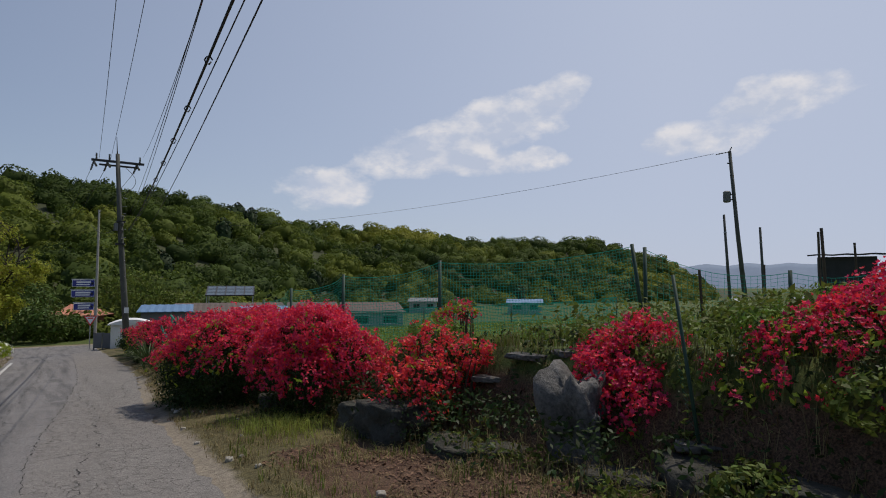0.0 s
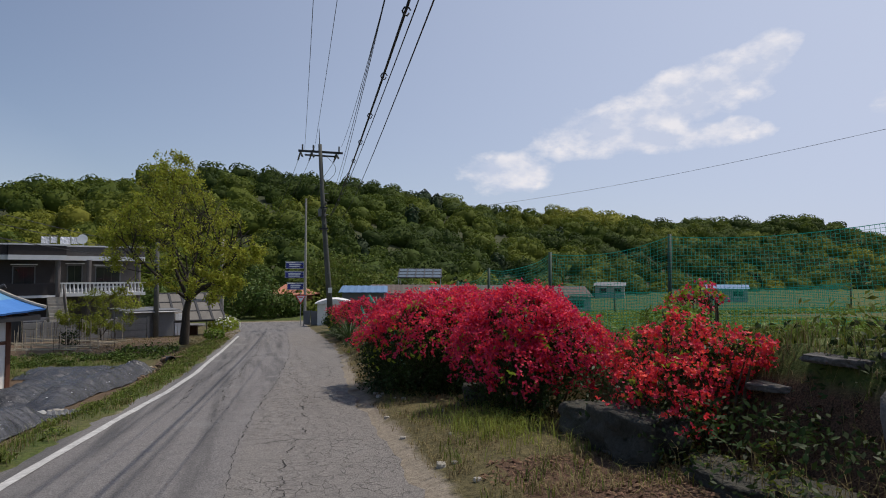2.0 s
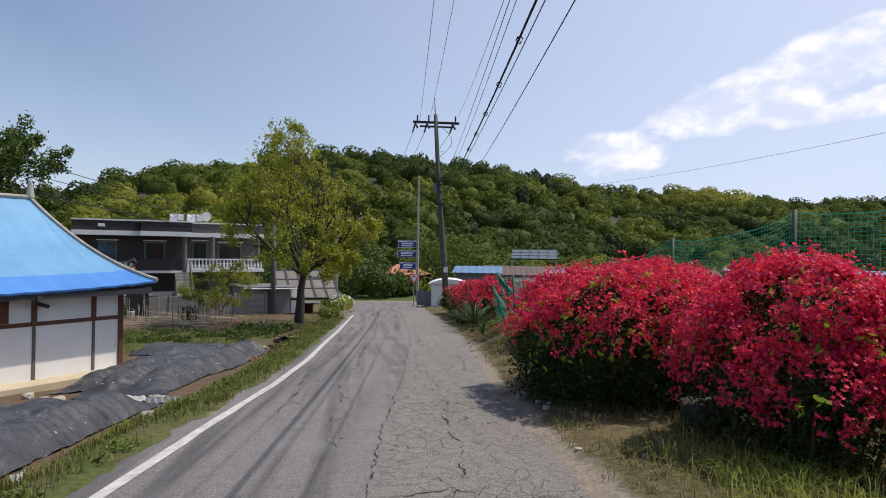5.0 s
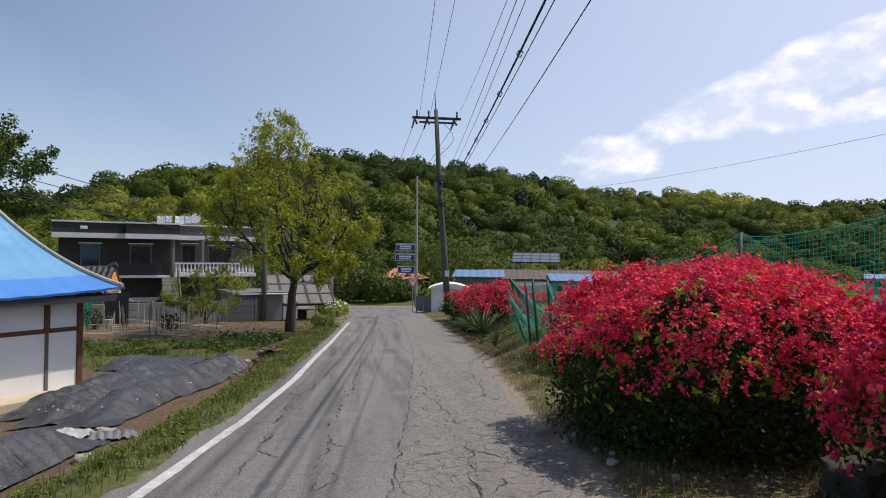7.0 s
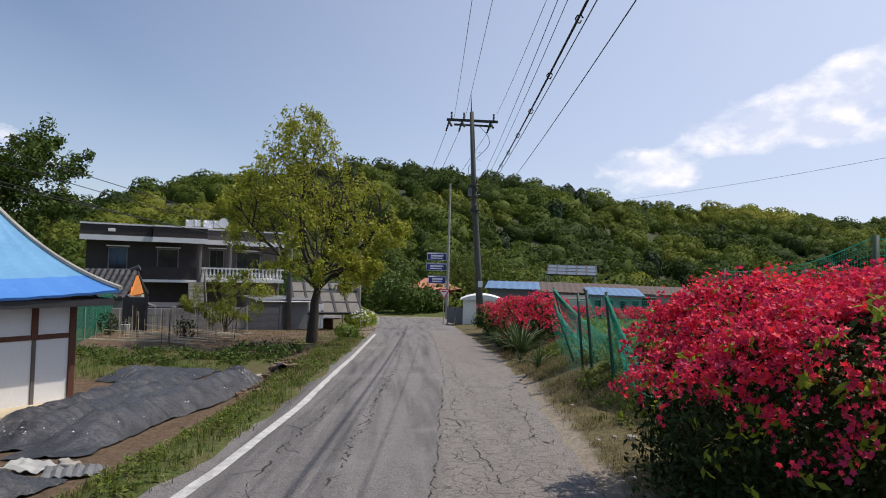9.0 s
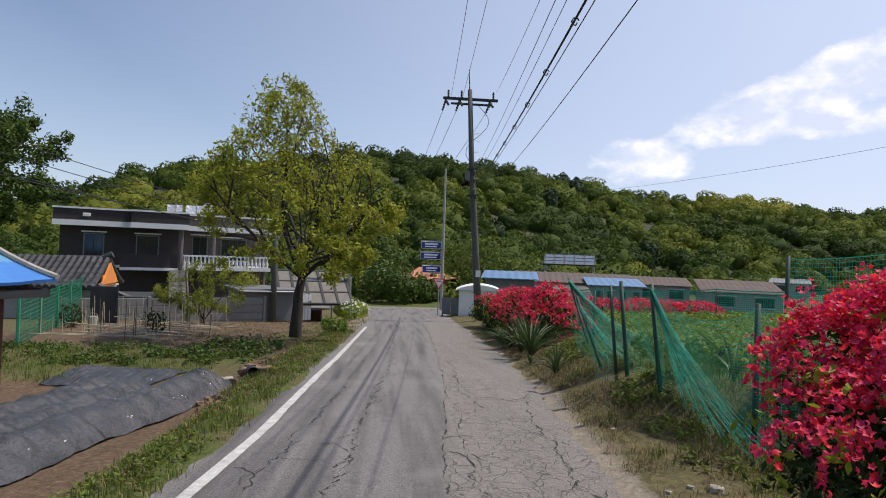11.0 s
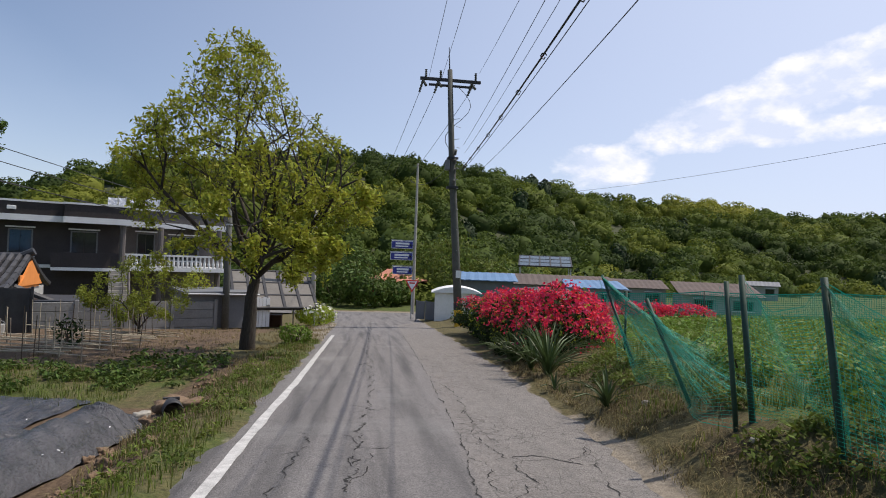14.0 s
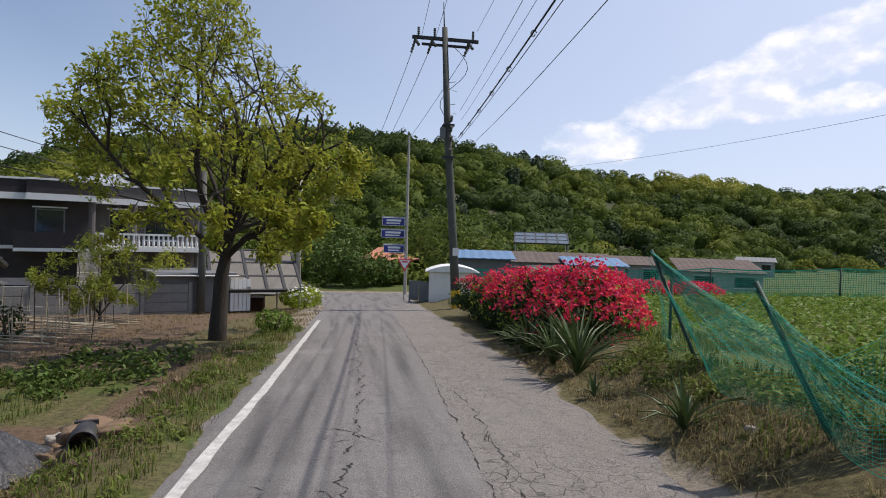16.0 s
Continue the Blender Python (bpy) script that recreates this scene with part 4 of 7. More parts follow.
def hill_z(az, r):
    d, h = ridge(az)
    f0 = hill_foot(az)
    k = smooth(0, 1, (r - f0) / (d - f0) * 0.98)
    return -4.2 + h * (0.35 * min(1.0, max(0.0, (r - f0) / (d - f0))) + 0.65 * k)


hv, naz, nr = [], 80, 30
for i in range(naz):
    az = -64 + 126 * i / (naz - 1)
    d, h = ridge(az)
    f0 = hill_foot(az) - 6
    for j in range(nr):
        r = f0 + (d * 1.25 - f0) * j / (nr - 1)
        hv.append((r * math.sin(radians(az)), r * math.cos(radians(az)), hill_z(az, r) - 0.4))
hi = (np.arange(naz - 1)[:, None] * nr + np.arange(nr - 1)[None]).ravel()
hill = raw("hill", hv, np.stack([hi, hi + nr, hi + nr + 1, hi + 1], 1), mat("forest floor", (0.03, 0.04, 0.015), (0.06, 0.065, 0.025), 0.2, 2, 0.95, 0), smooth=True)
tagged(hill, "low wooded hill behind the village", "hill", kind="structure")

wr = np.random.default_rng(77)
broad = [mound_tree(wr, 760, wr.uniform(3.2, 4.8), wr.uniform(5.8, 8.2), 0.27) for _ in range(10)]
pines = [mound_tree(wr, 420, 2.3, 8.2, 0.3) for _ in range(3)]
W = {"v": [], "f": [], "h": [], "t": [], "n": 0}
P = {"v": [], "f": [], "h": [], "t": [], "n": 0}
spots = []
for _ in range(9000):
    az = wr.uniform(-50, 58)
    d, h = ridge(az)
    f0 = hill_foot(az)
    r = math.sqrt(wr.uniform(f0 ** 2, (d + 6) ** 2))
    gap = 3.4 + 0.0085 * r
    x, y = r * math.sin(radians(az)), r * math.cos(radians(az))
    if any((x - a) ** 2 + (y - b) ** 2 < gap * gap for a, b in spots):
        continue
    spots.append((x, y))
    pine = (14 < az < 26 and r > d - 25 and wr.random() < 0.10) or wr.random() < 0.015
    v, f, heart = (pines if pine else broad)[int(wr.integers(0, 3 if pine else 10))]
    s = wr.uniform(0.72, 1.15) * (1.0 if r < 200 else 1.2)
    a = wr.uniform(0, 6.28)
    rot = np.array([[math.cos(a), -math.sin(a), 0], [math.sin(a), math.cos(a), 0], [0, 0, 1]]) * s
    T = P if pine else W
    T["v"].append(v @ rot.T + np.array([x, y, hill_z(az, r) - 3.0]))
    T["f"].append(f + T["n"])
    T["h"].append(heart + T["n"])
    stand = 0.42 + 0.75 * noise.noise(Vector((x * 0.022, y * 0.03, 2.0))) - 0.22 * smooth(0.55, 1.0, (r - f0) / (d - f0)) * (az < 24)
    T["t"].append(np.full(len(v), min(1.0, max(0.0, stand + wr.normal() * 0.17)), np.float32))
    T["n"] += len(v)
    if len(spots) > 2100:
        break


def wood_mass(name, T, material, label):
    """Sprays and closed hearts of all the crowns as one mesh, with a tone for each crown."""
    tri = np.concatenate(T["h"])
    quads = np.concatenate(T["f"])
    ob = raw(name, np.concatenate(T["v"]), np.concatenate([np.stack([quads[:, 0], quads[:, 1], quads[:, 2]], 1), np.stack([quads[:, 0], quads[:, 2], quads[:, 3]], 1), tri]), material)
    ob.data.attributes.new("tone", "FLOAT", "POINT").data.foreach_set("value", np.concatenate(T["t"]))
    return tagged(ob, label, "woods", kind="stuff")


wood_mass("woods", W, M_WOODS, "dense spring green broadleaf woods on the hill")
wood_mass("pine_woods", P, M_PINE, "scattered dark pines among the woods")

# far hills, haze put into their blue colour, and the flat valley behind the field
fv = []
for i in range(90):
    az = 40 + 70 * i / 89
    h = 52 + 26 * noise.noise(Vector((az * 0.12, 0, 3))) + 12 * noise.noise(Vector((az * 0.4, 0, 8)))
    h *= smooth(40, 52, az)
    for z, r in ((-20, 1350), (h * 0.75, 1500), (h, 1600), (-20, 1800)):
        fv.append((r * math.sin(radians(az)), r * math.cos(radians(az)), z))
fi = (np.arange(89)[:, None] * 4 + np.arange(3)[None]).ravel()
tagged(raw("backdrop", fv, np.stack([fi, fi + 4, fi + 5, fi + 1], 1), M_FARHILL, smooth=True), "distant hills with haze put into their blue colour", "hills", kind="structure")


def shrub(name, x, y, r, h, seed, label, material, n=900, leaf=0.06, category="bush", group="", flowers=0, sink=0.0):
    rng = np.random.default_rng(seed)
    th = thing(name, x, y, land(x, y) - sink, label, category, group)
    lobes = [(0, 0, h * 0.5, r, r, h * 0.5)] + [(r * 0.6 * math.cos(a), r * 0.6 * math.sin(a), h * rng.uniform(0.4, 0.7), r * 0.55, r * 0.55, h * 0.35) for a in rng.uniform(0, 6.28, 4)]
    bm = bmesh.new()
    for a in rng.uniform(0, 6.28, 5):
        tube(bm, [(0.04 * math.cos(a), 0.04 * math.sin(a), -0.1), (r * 0.3 * math.cos(a), r * 0.3 * math.sin(a), h * 0.4), (r * 0.6 * math.cos(a), r * 0.6 * math.sin(a), h * 0.75)], [0.02, 0.014, 0.006], 5)
    tagged(part("stem_tangle", bm, M_TWIG, th), kind="stuff")
    p, q = blob_points(rng, lobes, n)
    p = p * rng.uniform(0.8, 1.02, (len(p), 1))
    v, f = leaves(p, unit(q + rng.normal(size=p.shape) * 0.6), leaf, rng)
    tagged(raw("foliage", v, f, material, th), kind="stuff")
    if flowers:
        p, q = blob_points(rng, lobes, flowers, low=-0.2)
        v, f = leaves(p + q * 0.03, q, 0.06, rng, "flower")
        tagged(raw("bloom", v, f, M_WHITEPETAL, th, "white flower heads"), kind="stuff")
    return th


# shrubs at the lane's end and round the gardens
for i, (x, y, r, h, m) in enumerate([(-5.5, 66, 2.6, 3.2, M_DARKLEAF), (-1.5, 67, 2.8, 4.2, M_DARKLEAF), (1.2, 66, 2.0, 3.0, M_DARKLEAF), (3.5, 68, 1.6, 2.4, M_DARKLEAF), (-9.5, 66, 2.6, 3.8, M_DARKLEAF), (-14, 67, 3.0, 4.4, M_DARKLEAF),
                                     (9.5, 74, 2.6, 7.0, M_GRASS), (7.0, 80, 2.4, 6.5, M_GRASS), (14.5, 80, 3.0, 4.6, M_GRASS), (20, 84, 3.0, 4.0, M_DARKLEAF), (0.5, 72, 2.2, 5.5, M_DARKLEAF)]):
    shrub("shrub", x, y, r, h, 200 + i, "dense green shrubs beyond the crossing road" if y < 70 else "light green roadside trees below the hill", m, 1500, 0.22, "bush", "shrubs beyond the road")
shrub("flowering_shrub", -1.55, 40.2, 0.8, 0.95, 231, "low shrub with white flower heads at the lane's edge", M_NEWLEAF, 1500, 0.06, flowers=150)
shrub("shrub", -2.0, 42.0, 0.7, 1.3, 232, "leafy green shrub beside a lamp pole", M_TREELEAF, 900, 0.07)
shrub("shrub", -6.9, 40.6, 0.8, 2.7, 236, "light green shrub behind the garden wall", M_TREELEAF, 1500, 0.06)
shrub("shrub", -1.55, 29.6, 0.42, 0.6, 233, "small green shrub at the foot of a tree", M_CROP, 900, 0.05)
for i, (x, y) in enumerate([(-10.2, 30.5), (-6.9, 28.8)]):
    shrub("garden_bush", x, y, 0.35, 0.8, 250 + i, "small garden bush among stakes", M_AZLEAF, 400, 0.05, "bush", "garden bushes")


def blades(name, xs, ys, seed, length, width, material, label, category, bend=0.5, zoff=0.0, per=1):
    """Many grass blades, each a bent strip of two quads."""
    rng = np.random.default_rng(seed)
    n = len(xs)
    z = np.array([land(x, y) for x, y in zip(xs, ys)]) + zoff
    base = np.stack([xs, ys, z], 1)
    if per > 1:
        base = np.repeat(base, per, 0) + np.concatenate([rng.normal(size=(n * per, 2)) * 0.035, np.zeros((n * per, 1))], 1)
        n *= per
    a = rng.uniform(0, 6.28, n)
    ln = length * rng.uniform(0.45, 1.25, n)
    out = np.stack([np.cos(a), np.sin(a), np.zeros(n)], 1)
    side = np.stack([-np.sin(a), np.cos(a), np.zeros(n)], 1) * width * 0.5
    b = bend * rng.uniform(0.3, 1.3, n)
    mid = base + out * (ln * b * 0.25)[:, None] + np.array([0, 0, 1]) * (ln * 0.55)[:, None]
    tip = base + out * (ln * b)[:, None] + np.array([0, 0, 1]) * (ln * np.clip(1 - 0.45 * b, 0.15, 1))[:, None]
    v = np.stack([base - side, base + side, mid - side * 0.8, mid + side * 0.8, tip - side * 0.1, tip + side * 0.1], 1).reshape(-1, 3)
    i = np.arange(n)[:, None] * 6
    f = np.concatenate([i + np.array([0, 1, 3, 2]), i + np.array([2, 3, 5, 4])])
    ob = raw(name, v, f, material)
    return tagged(ob, label, category, kind="stuff")


gr = np.random.default_rng(5)


def scatter(n, y0, y1, xa, xb, clump=0.0):
    ys = gr.uniform(y0, y1, n)
    t = gr.random(n)
    xs = np.array([xa(y) + (xb(y) - xa(y)) * k for y, k in zip(ys, t)])
    if clump:
        keep = np.array([noise.noise(Vector((x * 1.3, y * 1.3, 9))) for x, y in zip(xs, ys)]) + gr.uniform(-0.25, 0.25, n) > clump
        xs, ys = xs[keep], ys[keep]
    return xs, ys


le = lambda y: knots(LEFT_EDGE, y)
re = lambda y: knots(RIGHT_EDGE, y)
wx = lambda y: knots(WALL_X, y)
blades("verge_grass", *scatter(4200, 3, 31, lambda y: le(y) - 0.28, lambda y: le(y) - 1.25, -0.12), 1, 0.12, 0.008, M_GRASS, "green weeds and grass along the lane's edge", "grass", per=4)
blades("verge_dry_grass", *scatter(2600, 3, 40, lambda y: le(y) - 0.22, lambda y: le(y) - 1.8, -0.1), 2, 0.13, 0.008, M_DRYGRASS, "dry straw coloured grass on the verge", "grass", 0.9, per=4)
blades("bank_grass", *scatter(2600, 2.5, 24, lambda y: re(y) + 0.35, lambda y: wx(y) + 0.2, 0.08), 3, 0.13, 0.010, M_GRASS, "green grass tufts on the bank beside the lane", "grass", per=4)
blades("bank_dry_grass", *scatter(7000, 2.5, 26, lambda y: re(y) + 0.2, lambda y: wx(y) + 0.2, -0.2), 4, 0.11, 0.006, M_DRYGRASS, "dry grass and straw on the bank", "grass", 1.5, per=5)
blades("field_edge_grass", *scatter(3000, 1, 30, lambda y: wx(y) + 0.1, lambda y: wx(y) + 1.6, -0.1), 6, 0.2, 0.011, M_GRASS, "tall green grass along the field's edge", "grass", 0.6, per=4)
blades("garden_grass", *scatter(1300, 22.5, 25.5, lambda y: -3.6, lambda y: -12.0, 0.0), 7, 0.16, 0.010, M_GRASS, "short green grass between the plots", "grass", per=4)
blades("tree_foot_grass", *scatter(2600, 26, 41, lambda y: le(y) - 0.4, lambda y: -7.0, 0.05), 8, 0.12, 0.009, M_DRYGRASS, "dry short grass round a tree's foot", "grass", 0.9, per=4)
xs, ys = gr.normal(2.8, 0.3, 190), gr.normal(7.9, 0.5, 190)
blades("grass_clump", xs, ys, 9, 0.27, 0.006, M_FRESHGRASS, "tall bright green grass clump at the bank's foot", "grass", 1.0, per=5)


def crop_rows(name, n, x0, x1, y0, y1, size, seed, label):
    rng = np.random.default_rng(seed)
    ys, xs = rng.uniform(y0, y1, n), rng.uniform(x0, x1, n)
    xs = np.round(xs / 0.75) * 0.75 + rng.normal(size=n) * 0.12
    ok = np.array([x > knots(WALL_X, y) + 1.6 for x, y in zip(xs, ys)])
    xs, ys = xs[ok], ys[ok]
    z = np.array([land(x, y) for x, y in zip(xs, ys)])
    k = 7
    c = np.repeat(np.stack([xs, ys, z + size * 1.1], 1), k, 0) + rng.normal(size=(len(xs) * k, 3)) * np.array([1, 1, 0.55]) * size * 1.2
    v, f = leaves(c, unit(rng.normal(size=c.shape) * 0.55 + np.array([0, 0, 1])), size, rng)
    return tagged(raw(name, v, f, M_CROP), label, "crop", kind="stuff")


def leafy(name, n, x0, x1, y0, y1, size, seed, material, label, tall=0.25, gate=-0.05, low=0.0):
    """Patches of broad leaved plants: leaves on short stalks, thick and thin by patches."""
    rng = np.random.default_rng(seed)
    ys, k = rng.uniform(y0, y1, n), rng.random(n)
    xs = np.array([x0(y) + (x1(y) - x0(y)) * t for y, t in zip(ys, k)])
    ok = np.array([noise.noise(Vector((x * 1.4, y * 1.4, seed))) for x, y in zip(xs, ys)]) > gate
    xs, ys = xs[ok], ys[ok]
    z = np.array([land(x, y) for x, y in zip(xs, ys)])
    h = tall * rng.uniform(0.4, 1.2, len(xs))
    m = 9
    c = np.repeat(np.stack([xs, ys, z + low], 1), m, 0)
    c[:, 2] += np.repeat(h, m) * rng.uniform(0.15, 1.0, len(c))
    c[:, :2] += rng.normal(size=(len(c), 2)) * size * 1.1
    v, f = leaves(c, unit(rng.normal(size=c.shape) * 0.6 + np.array([0, 0, 0.9])), size, rng)
    return tagged(raw(name, v, f, material), label, "weeds", kind="stuff")


leafy("garden_plants", 900, lambda y: -2.9 - 0.25 * (y - 23.6), lambda y: -9.5, 23.7, 25.9, 0.048, 81, M_DARKLEAF, "dark leafy plants along the garden's edge", 0.15, -0.05)
leafy("garden_plants", 200, lambda y: -2.6, lambda y: -4.6, 24.4, 26.6, 0.065, 82, M_DARKLEAF, "broad leaved green plants at the garden's corner", 0.26, -0.1)
leafy("bank_weeds", 1500, lambda y: re(y) + 0.75, lambda y: wx(y) + 0.3, 12.3, 23.0, 0.034, 83, M_GRASS, "leafy green weeds over the bank's dry grass", 0.16, 0.0)
leafy("bank_weeds", 520, lambda y: re(y) + 1.5, lambda y: wx(y) + 0.5, 12.0, 16.6, 0.042, 84, M_CROP, "tall leafy weeds grown through the net", 0.5, 0.02)
leafy("bank_weeds", 900, lambda y: wx(y) - 1.2, lambda y: wx(y) + 0.3, 0.8, 7.8, 0.034, 85, M_GRASS, "low weeds between the bank's stones", 0.2, 0.05)
leafy("field_weeds", 1500, lambda y: wx(y) + 0.3, lambda y: wx(y) + 5.5, 0.5, 6.0, 0.045, 86, M_GRASS, "rank green weeds in the field's near corner", 0.5, -0.1)
leafy("verge_weeds", 1300, lambda y: le(y) - 0.3, lambda y: le(y) - 1.2, 6.0, 27.0, 0.028, 87, M_GRASS, "small leafy weeds along the lane's edge", 0.11, 0.0)
crop_rows("field_crop", 12500, 5, 26, 3, 36, 0.07, 51, "leafy green crop rows in the field")
crop_rows("field_crop", 9500, 6, 60, 34, 62, 0.115, 52, "leafy green crop rows farther across the field")


def yucca(x, y, seed, n, length, label):
    rng = np.random.default_rng(seed)
    th = thing("yucca_plant", x, y, land(x, y), label, "plant", "sword leaved plants")
    for _ in range(n):
        a, b = rng.uniform(0, 6.28), rng.uniform(0.25, 1.25)
        ln, w = length * rng.uniform(0.7, 1.15), 0.022
        pts = []
        for s in (0, 0.35, 0.7, 1.0):
            ang = b * (0.35 + 0.75 * s)
            pts.append(Vector((math.cos(a) * ln * s * math.sin(ang), math.sin(a) * ln * s * math.sin(ang), ln * s * math.cos(ang))))
        side = Vector((-math.sin(a), math.cos(a), 0))
        bm = bmesh.new()
        rows = [[bm.verts.new(p - side * w * k), bm.verts.new(p - Vector((0, 0, 0.012))), bm.verts.new(p + side * w * k)] for p, k in zip(pts, (0.7, 1, 0.75, 0.08))]
        for r0, r1 in zip(rows, rows[1:]):
            bm.faces.new((r0[0], r0[1], r1[1], r1[0]))
            bm.faces.new((r0[1], r0[2], r1[2], r1[1]))
        part("leaf", bm, M_YUCCA, th, smooth=True)
    return th


for i, (x, y, n, ln) in enumerate([(3.4, 25.3, 56, 0.95), (3.42, 23.1, 66, 1.1), (3.45, 24.2, 44, 0.85), (3.05, 19.75, 22, 0.55), (3.1, 21.8, 8, 0.35), (4.2, 16.4, 10, 0.6)]):
    yucca(x, y, 300 + i, n, ln, "clump of stiff sword shaped green leaves by the hedge" if i < 3 else "small tuft of stiff sword shaped leaves")


# creepers and weeds over the stone bank
cr = np.random.default_rng(64)
cx_, cy_ = cr.uniform(3.35, 5.0, 5200), cr.uniform(0.8, 8.6, 5200)
keep = np.array([noise.noise(Vector((x * 1.6, y * 1.6, 3))) for x, y in zip(cx_, cy_)]) > -0.08
cx_, cy_ = cx_[keep], cy_[keep]
cz_ = np.array([max(land(x, y), -0.25 + 0.35 * smooth(3.3, 3.7, x)) for x, y in zip(cx_, cy_)]) + cr.uniform(0.0, 0.22, len(cx_))
cp = np.stack([cx_, cy_, cz_], 1)
cv, cf = leaves(cp, unit(cr.normal(size=cp.shape) * 0.7 + np.array([-0.4, -0.3, 0.8])), 0.035, cr)
tagged(raw("bank_creeper", cv, cf, M_AZLEAF), "dark creeping weeds over the stone bank", "weeds", kind="stuff")
lx, ly = cr.uniform(1.9, 4.6, 7000), cr.uniform(0.6, 6.6, 7000)
lp = np.stack([lx, ly, [land(x, y) + 0.012 for x, y in zip(lx, ly)]], 1)[np.array([noise.noise(Vector((x * 0.9, y * 0.9, 5))) + 0.35 * (x - 2.6) > 0.0 for x, y in zip(lx, ly)])]
lv, lf = leaves(lp, unit(cr.normal(size=lp.shape) * 0.35 + np.array([0, 0, 1])), 0.028, cr)
tagged(raw("leaf_litter", lv, lf, M_LITTER), "brown fallen leaves and bark chips on bare soil", "litter", kind="stuff")
bx, by = cr.uniform(3.5, 5.0, 700), cr.uniform(0.8, 8.4, 700)
blades("bank_stalks", bx, by, 65, 0.30, 0.006, M_DRYGRASS, "dry stalks among the bank stones", "grass", 0.7, per=3)

# ---- white house with the blue roof ----
def blue_house():
    # local frame: y along its long wall, x towards the lane; origin at the lane side corner
    th = thing("house", -6.0, 19.85, -1.80, "low white farmhouse with a blue sheeted hip roof", "house", turn=-38.3)
    L, D, H = 9.6, 6.2, 1.98
    for nm, sp in (("wall", (-0.16, -L, -0.5, 0.0, 0.0, H)), ("wall", (-D, -0.16, -0.5, -0.16, 0.0, H)), ("wall", (-D, -L, -0.5, -D + 0.16, -0.16, H)), ("wall", (-D + 0.16, -L, -0.5, -0.16, -L + 0.16, H))):
        part(nm, boxes(sp), M_WHITEWALL, th)
    part("ceiling_board", boxes((-D, -L, H, 0.0, 0.0, H + 0.06)), M_TIMBER, th)
    for y in (0.0, -0.65, -1.93, -3.85, -5.8, -7.7, -9.5):
        if y == 0.0:
            part("post", boxes((-0.06, y - 0.06, -0.5, 0.035, y + 0.06, H), bevel=0.01), M_TIMBER, th)
            continue
        part("post", boxes((-0.06, y - 0.055, 1.20, 0.035, y + 0.055, H), bevel=0.01), M_TIMBER, th)
        part("post", boxes((-0.06, y - 0.035, -0.5, 0.022, y + 0.035, 1.197), bevel=0.008), M_GREYTIMBER, th, "thin weathered grey lower post")
    for y0, y1 in ((0, -0.65), (-0.65, -1.93), (-1.93, -3.85), (-3.85, -5.8), (-5.8, -7.7), (-7.7, -9.5)):
        part("rail", boxes((-0.05, y1 + 0.063, 1.20, 0.026, y0 - 0.063, 1.29), bevel=0.008), M_TIMBER, th)
        part("rail", boxes((-0.05, y1 + 0.063, H - 0.10, 0.022, y0 - 0.063, H), bevel=0.008), M_TIMBER, th)
    win = part("window", boxes((-0.03, -3.7, 1.30, 0.012, -2.42, H - 0.12)), M_TIMBER, th, "dark wooden shutter window")
    for k in range(7):
        part("slat", boxes((0.014, -3.66 + k * 0.175, 1.32, 0.026, -3.53 + k * 0.175, H - 0.14)), M_TIMBER, win)
    part("plinth", boxes((-0.1, -L - 0.2, -0.4, 0.55, 0.35, 0.03), bevel=0.02), mat("plinth cement", (0.42, 0.34, 0.22), (0.56, 0.48, 0.34), 1.5, 20, 0.9, 0.3), th, "worn yellowish cement plinth")
    # concave hip roof
    ov, RZ, n = 0.58, 4.2, 14
    cx = -D / 2

    def skin(u, w, lift=0.0):
        # u: 0..1 from eave to ridge; w: perimeter corner or edge point on the rectangle
        x, y = w
        ex = cx + (x - cx) * 1.0
        ry = min(max(y, -L + 0.7), -0.65)
        rx = cx
        k = u
        z = H - 0.02 + (RZ - H) * (0.55 * k + 0.45 * k * k)
        return Vector((ex + (rx - ex) * k, y + (ry - y) * k, z + lift))

    corners = [(ov, ov), (ov, -L - ov), (-D - ov, -L - ov), (-D - ov, ov)]
    bm = bmesh.new()
    for c0, c1 in zip(corners, corners[1:] + corners[:1]):
        m = 40
        grid = []
        for i in range(m + 1):
            t = i / m
            w = (c0[0] + (c1[0] - c0[0]) * t, c0[1] + (c1[1] - c0[1]) * t)
            tip = 0.16 * (abs(2 * t - 1) ** 3)
            rib = 0.012 * (i % 2)
            grid.append([bm.verts.new(skin(j / n, w, tip * (1 - j / n) ** 2 + rib)) for j in range(n + 1)])
        for a, b in zip(grid, grid[1:]):
            for j in range(n):
                try:
                    bm.faces.new((a[j], b[j], b[j + 1], a[j + 1])).material_index = int(j < 3)
                except ValueError:
                    pass
    bmesh.ops.remove_doubles(bm, verts=bm.verts, dist=0.0005)
    bmesh.ops.recalc_face_normals(bm, faces=bm.faces)
    roof = part("roof", bm, M_BLUE, th, "blue corrugated roof sheet")
    roof.data.materials.append(M_BLUE_EAVE)
    roof.modifiers.new("thick", "SOLIDIFY").thickness = 0.05
    hips = bmesh.new()
    for c in corners:
        tube(hips, [skin(j / n, c, 0.16 * (1 - j / n) ** 2 + 0.03) for j in range(n + 1)], 0.05, 7)
    tube(hips, [skin(1, (cx, -0.65), 0.04), skin(1, (cx, -L + 0.7), 0.04)], 0.07, 7)
    part("hip_ridge", hips, M_PALESTONE, roof, "pale mortar hip ridge")
    for yy in (-0.65, -L + 0.7):
        part("finial", rod((cx, yy, RZ + 0.02), (cx, yy, RZ + 0.42), 0.11, 0.05, 8), M_PALESTONE, roof)
